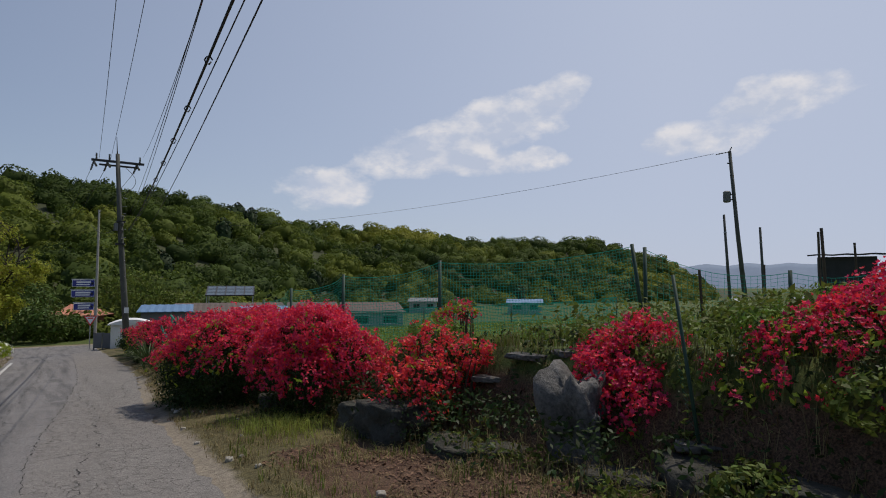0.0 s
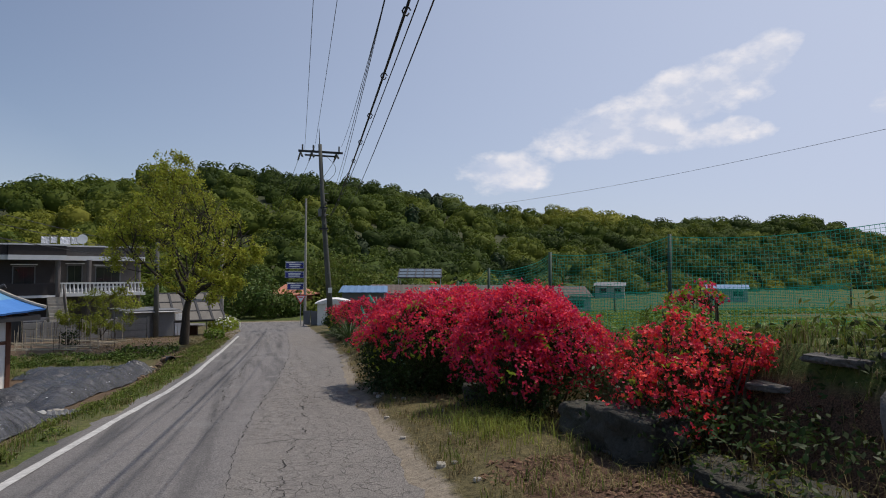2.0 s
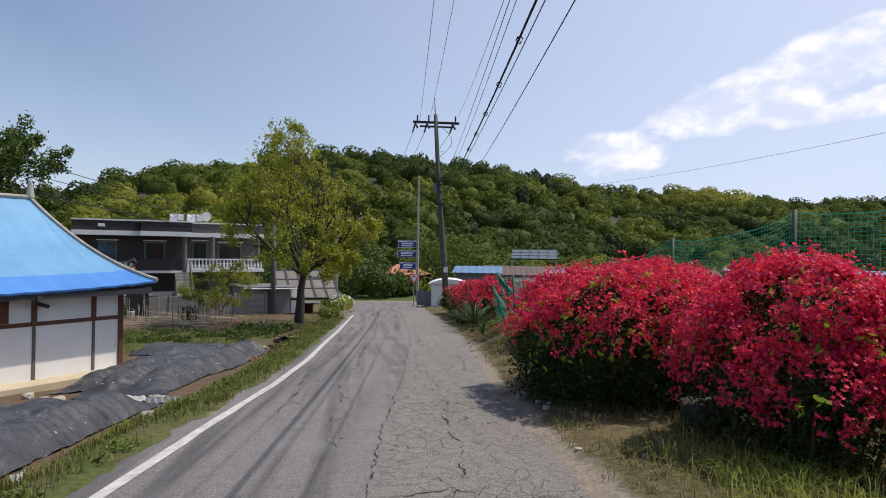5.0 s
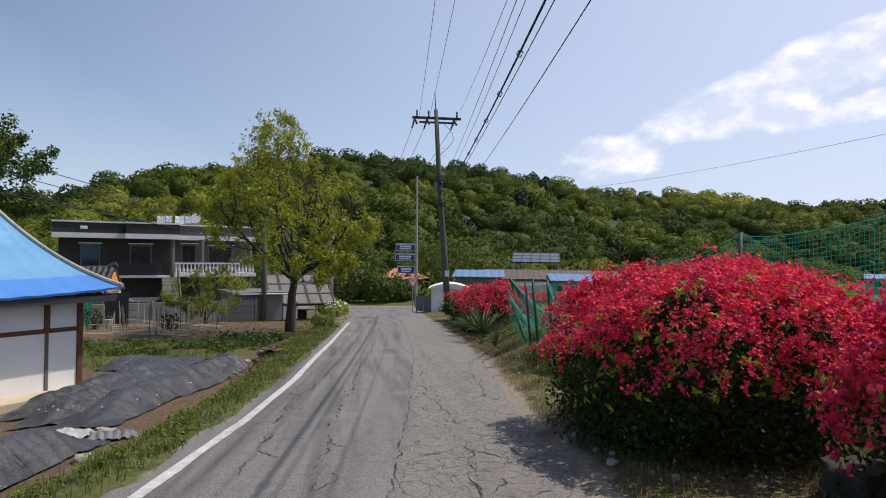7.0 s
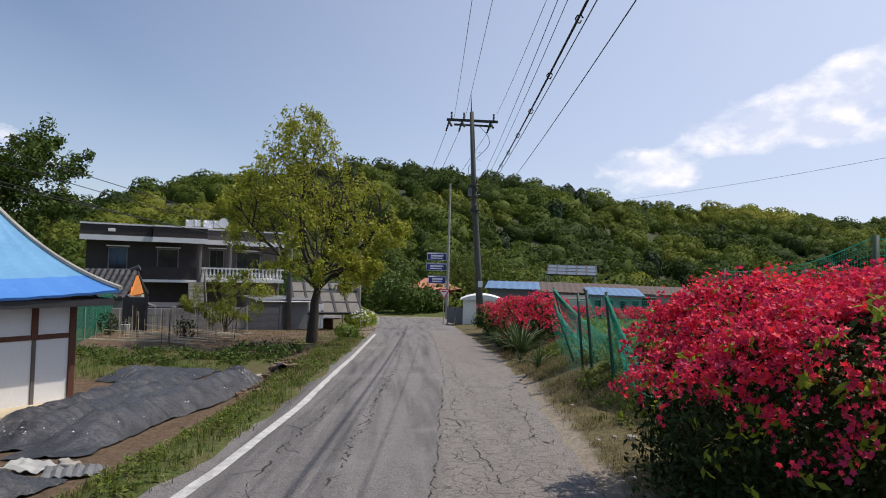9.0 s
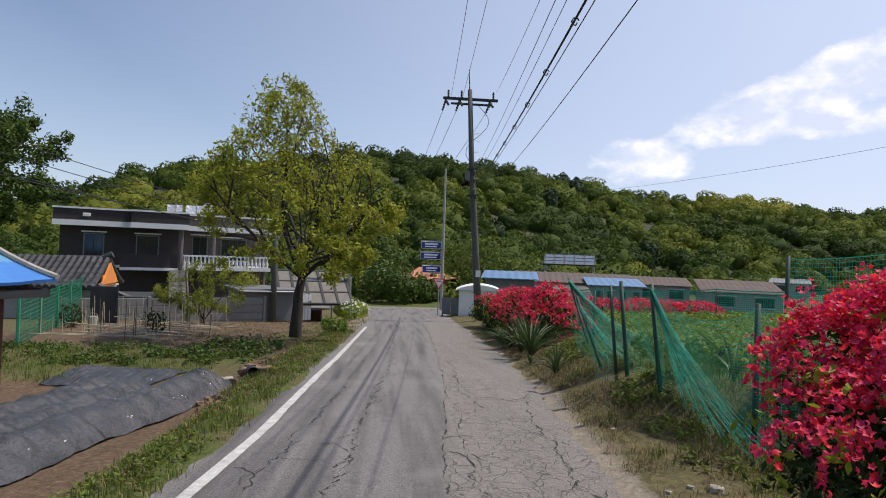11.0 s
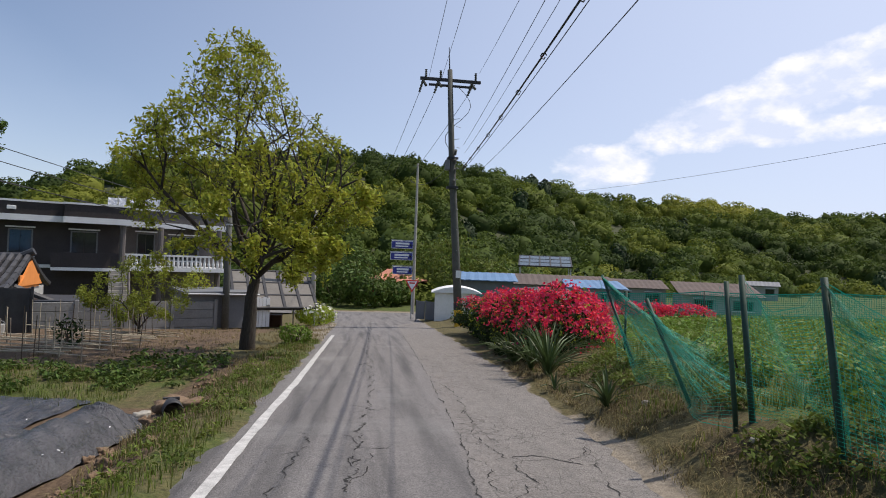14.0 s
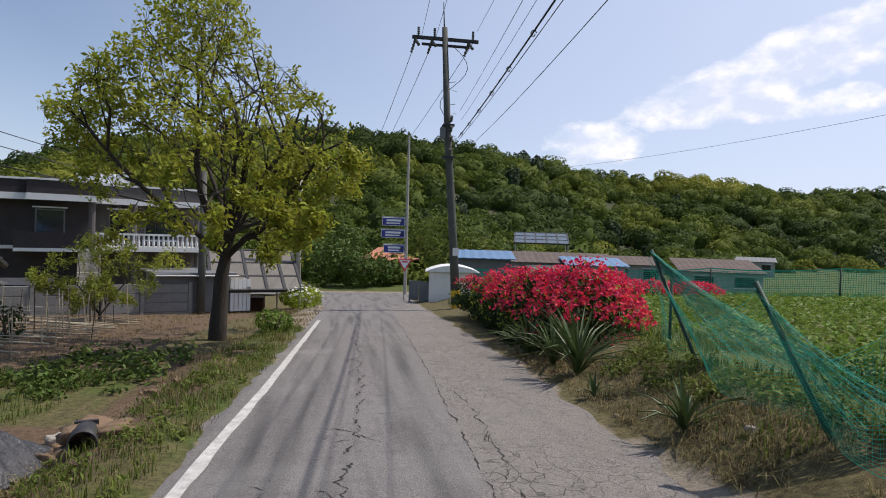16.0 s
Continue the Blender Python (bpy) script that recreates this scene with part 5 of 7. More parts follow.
    part("fascia", boxes((ov - 0.12, -L - ov + 0.1, H - 0.16, ov - 0.05, ov - 0.1, H - 0.03), (-D, ov - 0.12, H - 0.16, ov - 0.12, ov - 0.05, H - 0.03)), M_BLACK, th)
    for k in range(24):
        y = ov - 0.3 - k * 0.44
        part("rafter", rod((-0.05, y, H + 0.12), (ov - 0.13, y, H - 0.10), 0.04, sides=6), M_TIMBER, th)
    pipe = bmesh.new()
    tube(pipe, [(0.6, -2.1, H - 0.12), (0.32, -2.1, H - 0.14), (0.16, -2.0, H - 0.26), (0.18, -1.72, H - 0.36)], 0.045, 8)
    part("gutter_spout", pipe, M_BLACK, th, "black bent drain pipe")
    return th


blue_house()


def window_part(parent, x0, z0, x1, z1, y, panes=2):
    """A framed window on a wall whose outer face is the plane y, looking to -y."""
    w = part("window", boxes((x0, y - 0.06, z0, x0 + 0.07, y, z1), (x1 - 0.07, y - 0.06, z0, x1, y, z1), (x0 + 0.07, y - 0.06, z1 - 0.07, x1 - 0.07, y, z1), (x0 + 0.07, y - 0.06, z0, x1 - 0.07, y, z0 + 0.07)), M_GREYPANEL, parent)
    step = (x1 - x0 - 0.14) / panes
    for k in range(panes):
        part("pane", boxes((x0 + 0.075 + k * step, y - 0.03, z0 + 0.075, x0 + 0.055 + (k + 1) * step, y - 0.008, z1 - 0.075)), M_GLASS, w)
    part("sill", boxes((x0 - 0.1, y - 0.14, z0 - 0.08, x1 + 0.1, y, z0 - 0.004)), M_WHITEPAINT, w)
    part("hood", boxes((x0 - 0.1, y - 0.3, z1 + 0.05, x1 + 0.1, y, z1 + 0.12)), M_WHITEPAINT, w)
    return w


def villa():
    # local: x along the front, front face at y = 0 looking to -y, origin at the front's right end foot
    th = thing("villa", -13.0, 49.2, -3.1, "two storey dark brick villa with white roof trim", "house", turn=21.0)
    part("wall", boxes((-6.6, 0.0, 0.0, -0.2, 9.5, 5.05)), M_DARKBRICK, th)
    part("wall", boxes((-0.2, 1.8, 0.0, 5.2, 9.5, 5.05)), M_GREYBRICK, th)
    part("floor_band", boxes((-6.8, -0.12, 2.55, -0.1, 0.0, 2.72), (-0.1, 0.2, 2.55, 5.3, 1.8, 2.75)), M_WHITEPAINT, th)
    part("balcony_front", boxes((-3.4, -1.0, 2.62, 0.0, -0.88, 3.42)), M_DARKBRICK, th)
    part("balcony_floor", boxes((-3.4, -1.05, 2.45, 0.0, -0.0, 2.62)), M_WHITEPAINT, th)
    for a in ((-6.9, -0.9, -2.9, 10.0), (-2.9, -1.35, 0.35, 10.0), (0.35, 0.4, 5.6, 10.0)):
        roof = part("roof", boxes((a[0] + 0.05, a[1] + 0.05, 5.05, a[2] - 0.05, a[3], 5.3)), M_WHITEPAINT, th)
        part("parapet", boxes((a[0] + 0.02, a[1] + 0.02, 5.3, a[2] - 0.02, a[3] - 0.02, 5.98)), M_DARKBRICK if a[2] < 0.4 else M_GREYBRICK, roof)
        part("coping", boxes((a[0] - 0.02, a[1] - 0.02, 5.98, a[2] + 0.0, a[3], 6.08)), M_WHITEPAINT, roof)
        part("eave_trim", boxes((a[0], a[1] - 0.03, 5.0, a[2], a[1] + 0.045, 5.32)), M_WHITEPAINT, roof)
    window_part(th, -5.4, 3.15, -4.3, 4.6, 0.0)
    window_part(th, -2.6, 3.0, -1.3, 4.6, 0.0)
    window_part(th, 0.7, 2.9, 1.7, 4.7, 1.8)
    window_part(th, 2.5, 3.1, 4.2, 4.6, 1.8, 3)
    window_part(th, -5.4, 0.7, -4.0, 2.0, 0.0)
    for x in (-0.1, 1.9, 5.15):
        part("column", rod((x, 0.35 if x > 0 else -0.95, 0.0), (x, 0.35 if x > 0 else -0.95, 5.05), 0.16, sides=10), M_GREYBRICK, th)
    part("balcony_floor", boxes((0.0, -0.9, 2.5, 5.4, 1.8, 2.66)), M_WHITEPAINT, th)
    rail = part("balcony_rail", boxes((0.0, -0.9, 3.36, 5.4, -0.76, 3.46), (0.0, -0.9, 2.67, 5.4, -0.78, 2.74)), M_WHITEPAINT, th, "white balustrade")
    for k in range(22):
        part("baluster", tube(bmesh.new(), [(0.15 + k * 0.24, -0.83, 2.74), (0.15 + k * 0.24, -0.83, 2.95), (0.15 + k * 0.24, -0.83, 3.15), (0.15 + k * 0.24, -0.83, 3.36)], [0.05, 0.085, 0.05, 0.05], 6), M_WHITEPAINT, rail)
    stair = part("stair", boxes(*[(0.2 - 0.9, -1.2 - k * 0.28, 0.0, 0.2, -0.95 - k * 0.28, 2.5 - k * 0.2) for k in range(12)]), M_PALESTONE, th, "outside concrete stair")
    part("stair_rail", tube(bmesh.new(), [(0.25, -1.0, 3.3), (0.25, -4.4, 0.9)], 0.05, 6), M_GREYBRICK, stair)
    for k in range(12):
        part("baluster", rod((0.25, -1.15 - k * 0.28, 2.35 - k * 0.2), (0.25, -1.15 - k * 0.28, 3.2 - k * 0.2), 0.035, sides=6), M_GREYBRICK, stair)
    part("emblem", boxes((-5.4, -0.93, 5.55, -5.0, -0.885, 5.75), bevel=0.02), M_WHITEPAINT, th)
    dish = part("satellite_dish", tube(bmesh.new(), [(1.6, 1.0, 6.5), (1.56, 0.9, 6.52), (1.5, 0.75, 6.55)], [0.05, 0.28, 0.36], 14), M_WHITEPAINT, th)
    part("mast", rod((1.6, 1.05, 6.0), (1.6, 1.05, 6.5), 0.03), M_STEEL, dish)
    return th


villa()
for i, (x, w, h) in enumerate([(-13.9, 0.5, 0.5), (-13.3, 0.35, 0.45), (-12.7, 0.6, 0.55), (-12.0, 0.4, 0.5)]):
    th = thing("laundry", x - 0.6, 50.6, 3.0, "washing hung on the villa's roof", "laundry", "washing on the roof", turn=21)
    bm = bmesh.new()
    rows = [[bm.verts.new((k * w / 4, 0.05 * math.sin(k * 1.7 + z * 2), -h * z / 3 + 0.6)) for k in range(5)] for z in range(4)]
    for a, b in zip(rows, rows[1:]):
        for k in range(4):
            bm.faces.new((a[k], a[k + 1], b[k + 1], b[k]))
    cl = part("cloth", bm, M_CLOTH, th)
    cl.modifiers.new("thick", "SOLIDIFY").thickness = 0.01
    part("line_post", rod((w + 0.03, 0, 0), (w + 0.03, 0, 0.7), 0.02), M_STEEL, th)


def tiled_house():
    th = thing("tiled_house", -11.5, 35.9, -3.0, "old house with a black tiled roof and orange gable", "house", turn=10)
    part("wall", boxes((-6.0, 0.6, 0.0, -0.6, 4.4, 2.0)), M_FARWALL, th)
    part("gable", boxes((-0.62, 1.4, 2.0, -0.55, 3.6, 2.5)), M_ORANGE, th)
    g = bmesh.new()
    for f in (((-0.5, 1.2, 2.1), (-0.5, 3.8, 2.1), (-0.5, 2.5, 3.05)),):
        vs = [g.verts.new(p) for p in f] + [g.verts.new((p[0] - 0.08, p[1], p[2])) for p in f]
        g.faces.new(vs[:3])
        g.faces.new(vs[3:][::-1])
        for a, b in ((0, 1), (1, 2), (2, 0)):
            g.faces.new((vs[a], vs[a + 3], vs[b + 3], vs[b]))
    part("gable_board", g, M_ORANGE, th, "orange painted gable board")
    roof = part("roof", boxes((-6.2, 0.2, 1.95, -0.75, 4.8, 2.05)), M_BLACKTILE, th)
    for side in (-1, 1):
        for i in range(22):
            x = -6.2 + i * 0.265
            for j in range(6):
                t0, t1 = j / 6, (j + 1) / 6 + 0.03
                y0, y1 = 2.5 + side * (0.1 + 2.5 * (1 - t1)), 2.5 + side * (0.1 + 2.5 * (1 - t0))
                z0, z1 = 2.0 + 1.15 * t1 ** 1.25, 2.0 + 1.15 * t0 ** 1.25 + 0.05
                part("tile", tube(bmesh.new(), [(x, y1, z1), (x, y0, z0 + 0.04)], [0.13, 0.12], 6), M_BLACKTILE, roof)
    part("ridge_cap", tube(bmesh.new(), [(-6.3, 2.5, 3.2), (-3.5, 2.5, 3.13), (-0.9, 2.5, 3.2), (-0.45, 2.5, 3.42)], 0.15, 8), M_BLACKTILE, th)
    part("lean_to_roof", tube(bmesh.new(), [(-0.6, 1.0, 2.1), (1.2, 1.0, 1.35)], [0.12, 0.1], 6), M_BLACKTILE, th)
    part("lower_roof", boxes((-0.55, 0.4, 1.55, 1.4, 3.6, 1.66)), M_BLACKTILE, th)
    part("lower_wall", boxes((-0.5, 0.8, 0.0, 1.1, 3.4, 1.55)), M_FARWALL, th)
    return th


tiled_house()


def panel_fence(x0, y0, x1, y1, z, n, rows=4):
    th = thing("panel_wall", x0, y0, z, "grey precast concrete panel garden wall", "wall", turn=math.degrees(math.atan2(y1 - y0, x1 - x0)))
    step = math.hypot(x1 - x0, y1 - y0) / n
    for k in range(n + 1):
        part("post", boxes((k * step - 0.07, -0.08, -0.3, k * step + 0.07, 0.08, 1.42), bevel=0.01), M_BLOCK, th)
    panel = boxes((0.075, -0.035, 0.0, step - 0.075, 0.035, 0.33), bevel=0.012)
    first = part("panel", panel, M_BLOCK, th)
    for k in range(n):
        for r in range(rows):
            ob = first if k == r == 0 else new("panel", first.data)
            ob.parent = th
            ob.location = (k * step, 0, r * 0.345 - 0.02)


panel_fence(-13.0, 35.2, -5.6, 38.6, -2.72, 5)


def shed():
    th = thing("shed", -6.6, 38.2, -2.5, "low grey sheet metal shed beside the garden wall", "shed", turn=25)
    part("wall", boxes((0.0, 0.0, 0.0, 2.5, 3.0, 1.45)), M_GREYPANEL, th)
    part("roof", boxes((-0.2, -0.25, 1.46, 2.75, 3.2, 1.53), bevel=0.01), M_GREYPANEL, th)
    part("gutter", rod((-0.2, -0.28, 1.44), (2.8, -0.28, 1.40), 0.04), M_STEEL, th)
    for k in range(5):
        part("white_board", boxes((2.58 + k * 0.16, 0.05, 0.0, 2.72 + k * 0.16, 0.09, 1.25 + 0.03 * (k % 2))), M_WHITEPAINT, th)
    part("door", boxes((0.9, -0.03, 0.0, 1.6, -0.005, 1.3)), M_GREYPANEL, th)
    return th


shed()


def panel_rack(name, x, y, z, turn, w, d, low, high, nx, ny, label, post_z, face=None):
    """A tilted rack of panels, rising to the back, on posts."""
    th = thing(name, x, y, z, label, "solar panels", turn=turn)
    rise = math.atan2(high - low, d)
    for i in range(nx):
        for j in range(ny):
            m = pose(i * w / nx, 0, low, math.degrees(rise)) @ Matrix.Translation((0, j * math.hypot(d, high - low) / ny, 0))
            bm = bmesh.new()
            box(bm, 0.02, 0.02, 0.0, w / nx - 0.02, math.hypot(d, high - low) / ny - 0.02, 0.035, m=m)
            part("panel", bm, face or M_PANEL, th)
    ln = math.hypot(d, high - low)
    for i in range(nx + 1):
        bm = bmesh.new()
        box(bm, i * w / nx - 0.06, 0, -0.07, i * w / nx + 0.06, ln, 0.075, m=pose(0, 0, low, math.degrees(rise)))
        part("beam", bm, M_BLACK, th)
    for j in range(ny + 1):
        bm = bmesh.new()
        box(bm, 0, j * ln / ny - 0.04, -0.06, w, j * ln / ny + 0.04, 0.065, m=pose(0, 0, low, math.degrees(rise)))
        part("beam", bm, M_BLACK, th)
    for px in (0.1, w - 0.1):
        for py, pz in ((0.1, low), (d - 0.1, high)):
            part("post", rod((px, py, post_z), (px, py, pz - 0.12), 0.05), M_STEEL, th)
    return th


panel_rack("solar_rack", -2.3, 42.6, -2.55, 196, 3.5, 2.6, 2.35, 0.85, 5, 3, "tilted rack of white backed panels on steel posts", 0.0)
panel_rack("solar_rack", 15.6, 68.6, -3.9, -17, 5.0, 3.6, 4.3, 5.3, 5, 3, "raised solar panel rack behind the sheds", -0.2, M_SOLAR)


def clutter_bits():
    for i, (nm, x, y, w, h, m, lab, cat) in enumerate([("store_box", -4.6, 41.2, 0.9, 1.25, M_WHITEPAINT, "weathered white board cabinet under the panels", "cabinet"), ("crate", -3.6, 41.4, 0.7, 0.5, M_TIMBER, "old wooden crate under the panels", "crate"),
                                                   ("red_can", -2.75, 41.6, 0.28, 0.3, M_SIGNRED, "red can hung on a post", "can")]):
        z = land(x, y) + (0.85 if nm == "red_can" else 0)
        th = thing(nm, x, y, z, lab, cat)
        part("body", boxes((-w / 2, -0.3, 0, w / 2, 0.3, h), bevel=0.02), m, th)
        part("lid", boxes((-w / 2 - 0.02, -0.32, h + 0.004, w / 2 + 0.02, 0.32, h + 0.05), bevel=0.01), m, th)
        if nm == "red_can":
            part("stand", rod((0, 0, -0.9), (0, 0, -0.004), 0.03), M_STEEL, th)


clutter_bits()


# ---- right of the lane's end ----
def tent_shed():
    th = thing("canvas_shed", 4.3, 44.6, road_z(44.6) + 0.0, "small shed under a white tarpaulin", "shed", turn=-8)
    part("body", boxes((0.0, 0.0, 0.0, 2.2, 2.4, 1.6), bevel=0.03), M_TENT, th)
    bm = bmesh.new()
    n = 10
    prof = [(-0.1 + 2.75 * k / n, 1.6 + 0.33 * math.sin(math.pi * k / n) ** 0.8) for k in range(n + 1)]
    a = [bm.verts.new((x - 0.1, -0.15, z)) for x, z in prof]
    b = [bm.verts.new((x - 0.1, 2.55, z)) for x, z in prof]
    for k in range(n):
        bm.faces.new((a[k], a[k + 1], b[k + 1], b[k]))
    bm.faces.new(a[::-1])
    bm.faces.new(b)
    part("canopy", bm, M_WHITEPAINT, th, "bowed white tarpaulin top")
    return th


tent_shed()
gate = thing("metal_gate", 3.45, 46.0, road_z(46), "grey sheet metal gate panels beside the lane", "gate", turn=-38)
for k in range(3):
    part("panel", boxes((k * 0.62, 0, 0.12, k * 0.62 + 0.58, 0.04, 1.12), bevel=0.01), M_GREYPANEL, gate)
    part("post", boxes((k * 0.62 - 0.03, 0.045, 0, k * 0.62 + 0.03, 0.1, 1.15)), M_GREYPANEL, gate)


def long_shed(name, x, y, z, turn, w, d, h, label, roof_mat, wall_mat, windows=0, rise=0.5):
    th = thing(name, x, y, z, label, "building", turn=turn)
    part("wall", boxes((0, 0, 0, w, d, h)), wall_mat, th)
    bm = bmesh.new()
    n = int(w / 0.25)
    rows = []
    for k in range(n + 1):
        x, dz = -0.3 + k * (w + 0.6) / n, 0.03 * (k % 2)
        rows.append([bm.verts.new((x, yy, zz + dz)) for yy, zz in ((-0.4, h + 0.02), (d + 0.3, h + rise), (d + 0.3, h + rise + 0.05), (-0.4, h + 0.07))])
    for a, b in zip(rows, rows[1:]):
        for i in range(4):
            bm.faces.new((a[i], a[(i + 1) % 4], b[(i + 1) % 4], b[i]))
    bm.faces.new(rows[0][::-1])
    bm.faces.new(rows[-1])
    part("roof", bm, roof_mat, th)
    for k in range(windows):
        window_part(th, w * (k + 0.3) / windows, h * 0.42, w * (k + 0.8) / windows, h * 0.85, 0.0)
    return th


long_shed("long_shed", 7.1, 52.4, -3.3, -12, 3.5, 4, 2.65, "long low shed with a blue sheet roof", M_PALEBLUE, M_GREYPANEL, rise=0.45)
long_shed("farm_house", 16.3, 56.5, -3.5, -14, 4.0, 4, 2.4, "low grey farmhouse with a blue roof edge", M_PALEBLUE, M_FARWALL, windows=4)
long_shed("farm_house", 11.0, 60.5, -3.8, -14, 10.0, 5, 2.7, "low village house with a faded brown roof", M_BROWNROOF, M_FARWALL, windows=3, rise=0.75)
long_shed("farm_house", 31.0, 66.0, -4.0, -20, 7.0, 5, 2.2, "brown roofed village house below the woods", M_BROWNROOF, M_FARWALL, windows=2, rise=1.1)
long_shed("farm_house", 27.0, 74.0, -4.0, -20, 6.0, 5, 2.4, "brown roofed village house below the woods", M_BROWNROOF, M_FARWALL, windows=2, rise=0.8)
long_shed("farm_house", 70.0, 82.0, -3.6, -42, 6.0, 4, 2.0, "pale house with a light blue roof beyond the field", M_PALEBLUE, M_FARWALL, windows=2, rise=0.6)
long_shed("farm_house", 58.0, 96.0, -3.6, -35, 5.0, 4, 2.1, "pale walled hut beyond the field", M_GREYPANEL, M_FARWALL, windows=2, rise=0.6)
long_shed("open_hut", 22.6, 9.9, 0.45, -66, 1.7, 1.6, 2.05, "dark wooden hut with a flat roof in the field", M_BLACK, M_BLACK, rise=0.12)


def pavilion():
    th = thing("pavilion", 1.9, 72.0, -4.2, "small pavilion house with a red tiled hip roof", "pavilion", turn=-6)
    part("wall", boxes((0, 0, 0, 4.4, 3.5, 2.6)), mat("red plaster", (0.36, 0.13, 0.09), (0.48, 0.20, 0.14), 1, 12, 0.9, 0.2), th)
    bm = bmesh.new()
    n = 8
    for c0, c1 in (((-0.9, -0.9), (5.3, -0.9)), ((5.3, -0.9), (5.3, 4.4)), ((5.3, 4.4), (-0.9, 4.4)), ((-0.9, 4.4), (-0.9, -0.9))):
        grid = []
        for i in range(17):
            t = i / 16
            x, y = c0[0] + (c1[0] - c0[0]) * t, c0[1] + (c1[1] - c0[1]) * t
            rx, ry = min(max(x, 1.3), 3.1), 1.75
            grid.append([bm.verts.new((x + (rx - x) * j / n, y + (ry - y) * j / n, 2.55 + 1.2 * (0.45 * j / n + 0.55 * (j / n) ** 2) + 0.3 * abs(2 * t - 1) ** 3 * (1 - j / n) ** 2 + 0.03 * (i % 2))) for j in range(n + 1)])
        for a, b in zip(grid, grid[1:]):
            for j in range(n):
                bm.faces.new((a[j], b[j], b[j + 1], a[j + 1]))
    bmesh.ops.remove_doubles(bm, verts=bm.verts, dist=0.001)
    r = part("roof", bm, M_REDTILE, th, "faded red tile roof with upturned corners")
    r.modifiers.new("thick", "SOLIDIFY").thickness = 0.08
    return th


pavilion()


def greenhouse(x, y, turn, length, label):
    th = thing("greenhouse", x, y, land(x, y), label, "greenhouse", "plastic greenhouses", turn=turn)
    bm = bmesh.new()
    n, r = 12, 2.4
    for k in range(n):
        a0, a1 = math.pi * k / n, math.pi * (k + 1) / n
        q = [(r * math.cos(a0), 0, r * math.sin(a0)), (r * math.cos(a1), 0, r * math.sin(a1)), (r * math.cos(a1), length, r * math.sin(a1)), (r * math.cos(a0), length, r * math.sin(a0))]
        bm.faces.new([bm.verts.new(p) for p in q])
    bmesh.ops.remove_doubles(bm, verts=bm.verts, dist=0.001)
    bmesh.ops.holes_fill(bm, edges=bm.edges)
    part("cover", bm, M_TENT, th, smooth=False)
    for k in range(int(length / 3)):
        part("hoop", tube(bmesh.new(), [(r * 1.01 * math.cos(math.pi * j / 8), 1.5 + k * 3, r * 1.01 * math.sin(math.pi * j / 8)) for j in range(9)], 0.05, 5), M_STEEL, th)


greenhouse(120, 70, -62, 24, "pale plastic tunnel greenhouse across the fields")
greenhouse(128, 58, -62, 24, "pale plastic tunnel greenhouse across the fields")


def dark_tunnel():
    th = thing("shade_tunnel", 11.2, 51.0, -3.1, "low tunnel under dark shade cloth", "tunnel", turn=-80)
    bm = bmesh.new()
    n, r = 10, 1.5
    a = [bm.verts.new((r * math.cos(math.pi * k / n), 0, 2.0 * math.sin(math.pi * k / n) + 0.2)) for k in range(n + 1)]
    b = [bm.verts.new((r * math.cos(math.pi * k / n), 3.0, 2.0 * math.sin(math.pi * k / n) + 0.2)) for k in range(n + 1)]
    for k in range(n):
        bm.faces.new((a[k], a[k + 1], b[k + 1], b[k]))
    bm.faces.new(a)
    bm.faces.new(b[::-1])
    part("cloth", bm, M_BLACK, th)
    part("skirt_board", boxes((-r, -0.02, 0, r, 0.02, 0.2)), M_GREYPANEL, th)


dark_tunnel()

# ---- poles, wires, signs ----
def wire(name, a, b, sag, r, label, group=""):
    cu = bpy.data.curves.new(name, "CURVE")
    cu.dimensions, cu.bevel_depth, cu.bevel_resolution = "3D", r, 1
    sp = cu.splines.new("POLY")
    n = 28
    sp.points.add(n)
    for i in range(n + 1):
        t = i / n
        p = Vector(a).lerp(Vector(b), t)
        sp.points[i].co = (p.x, p.y, p.z - 4 * sag * t * (1 - t), 1)
    cu.materials.append(M_RUBBER)
    ob = new(name, cu)
    return tagged(ob, label, "wire", group)


def insulator(p0, p1, parent):
    p0, p1 = Vector(p0), Vector(p1)
    bm = bmesh.new()
    pts = [p0.lerp(p1, k / 8) for k in range(9)]
    tube(bm, pts, [0.03 if k % 2 else 0.065 for k in range(9)], 8)
    return part("insulator", bm, M_DARKPOLE, parent)


main = thing("utility_pole", 4.35, 38.85, road_z(38.85) - 0.05, "tall weathered utility pole with a crossarm and wires", "utility pole")
part("shaft", tube(bmesh.new(), [(0.28, 0, 0), (0.0, 0, 3.6), (-0.32, 0, 7.5), (-0.55, 0, 11.45)], [0.19, 0.17, 0.14, 0.11], 14), M_DARKPOLE, main, smooth=True)
part("lightning_spike", rod((-0.55, 0, 11.2), (-0.62, 0, 12.45), 0.035, 0.015, 6), M_BLACK, main)
arm = part("crossarm", boxes((-1.85, -0.06, 10.92, 0.85, 0.06, 11.05), bevel=0.01), M_BLACK, main)
part("crossarm", boxes((-1.45, 0.07, 10.72, 0.5, 0.15, 10.82), bevel=0.01), M_BLACK, main)
for x in (-1.6, -0.95, 0.62):
    insulator((x, 0, 11.06), (x, 0, 11.38), main)
for x in (-1.72, -1.05, 0.45):
    insulator((x, -0.05, 10.92), (x - 0.12, 0.25, 10.45), main)
    insulator((x, 0.05, 10.92), (x + 0.1, -0.3, 10.6), main)
for z in (6.4, 6.9, 7.3, 7.7):
    insulator((-0.2, -0.13, z), (-0.2, -0.32, z + 0.16), main)
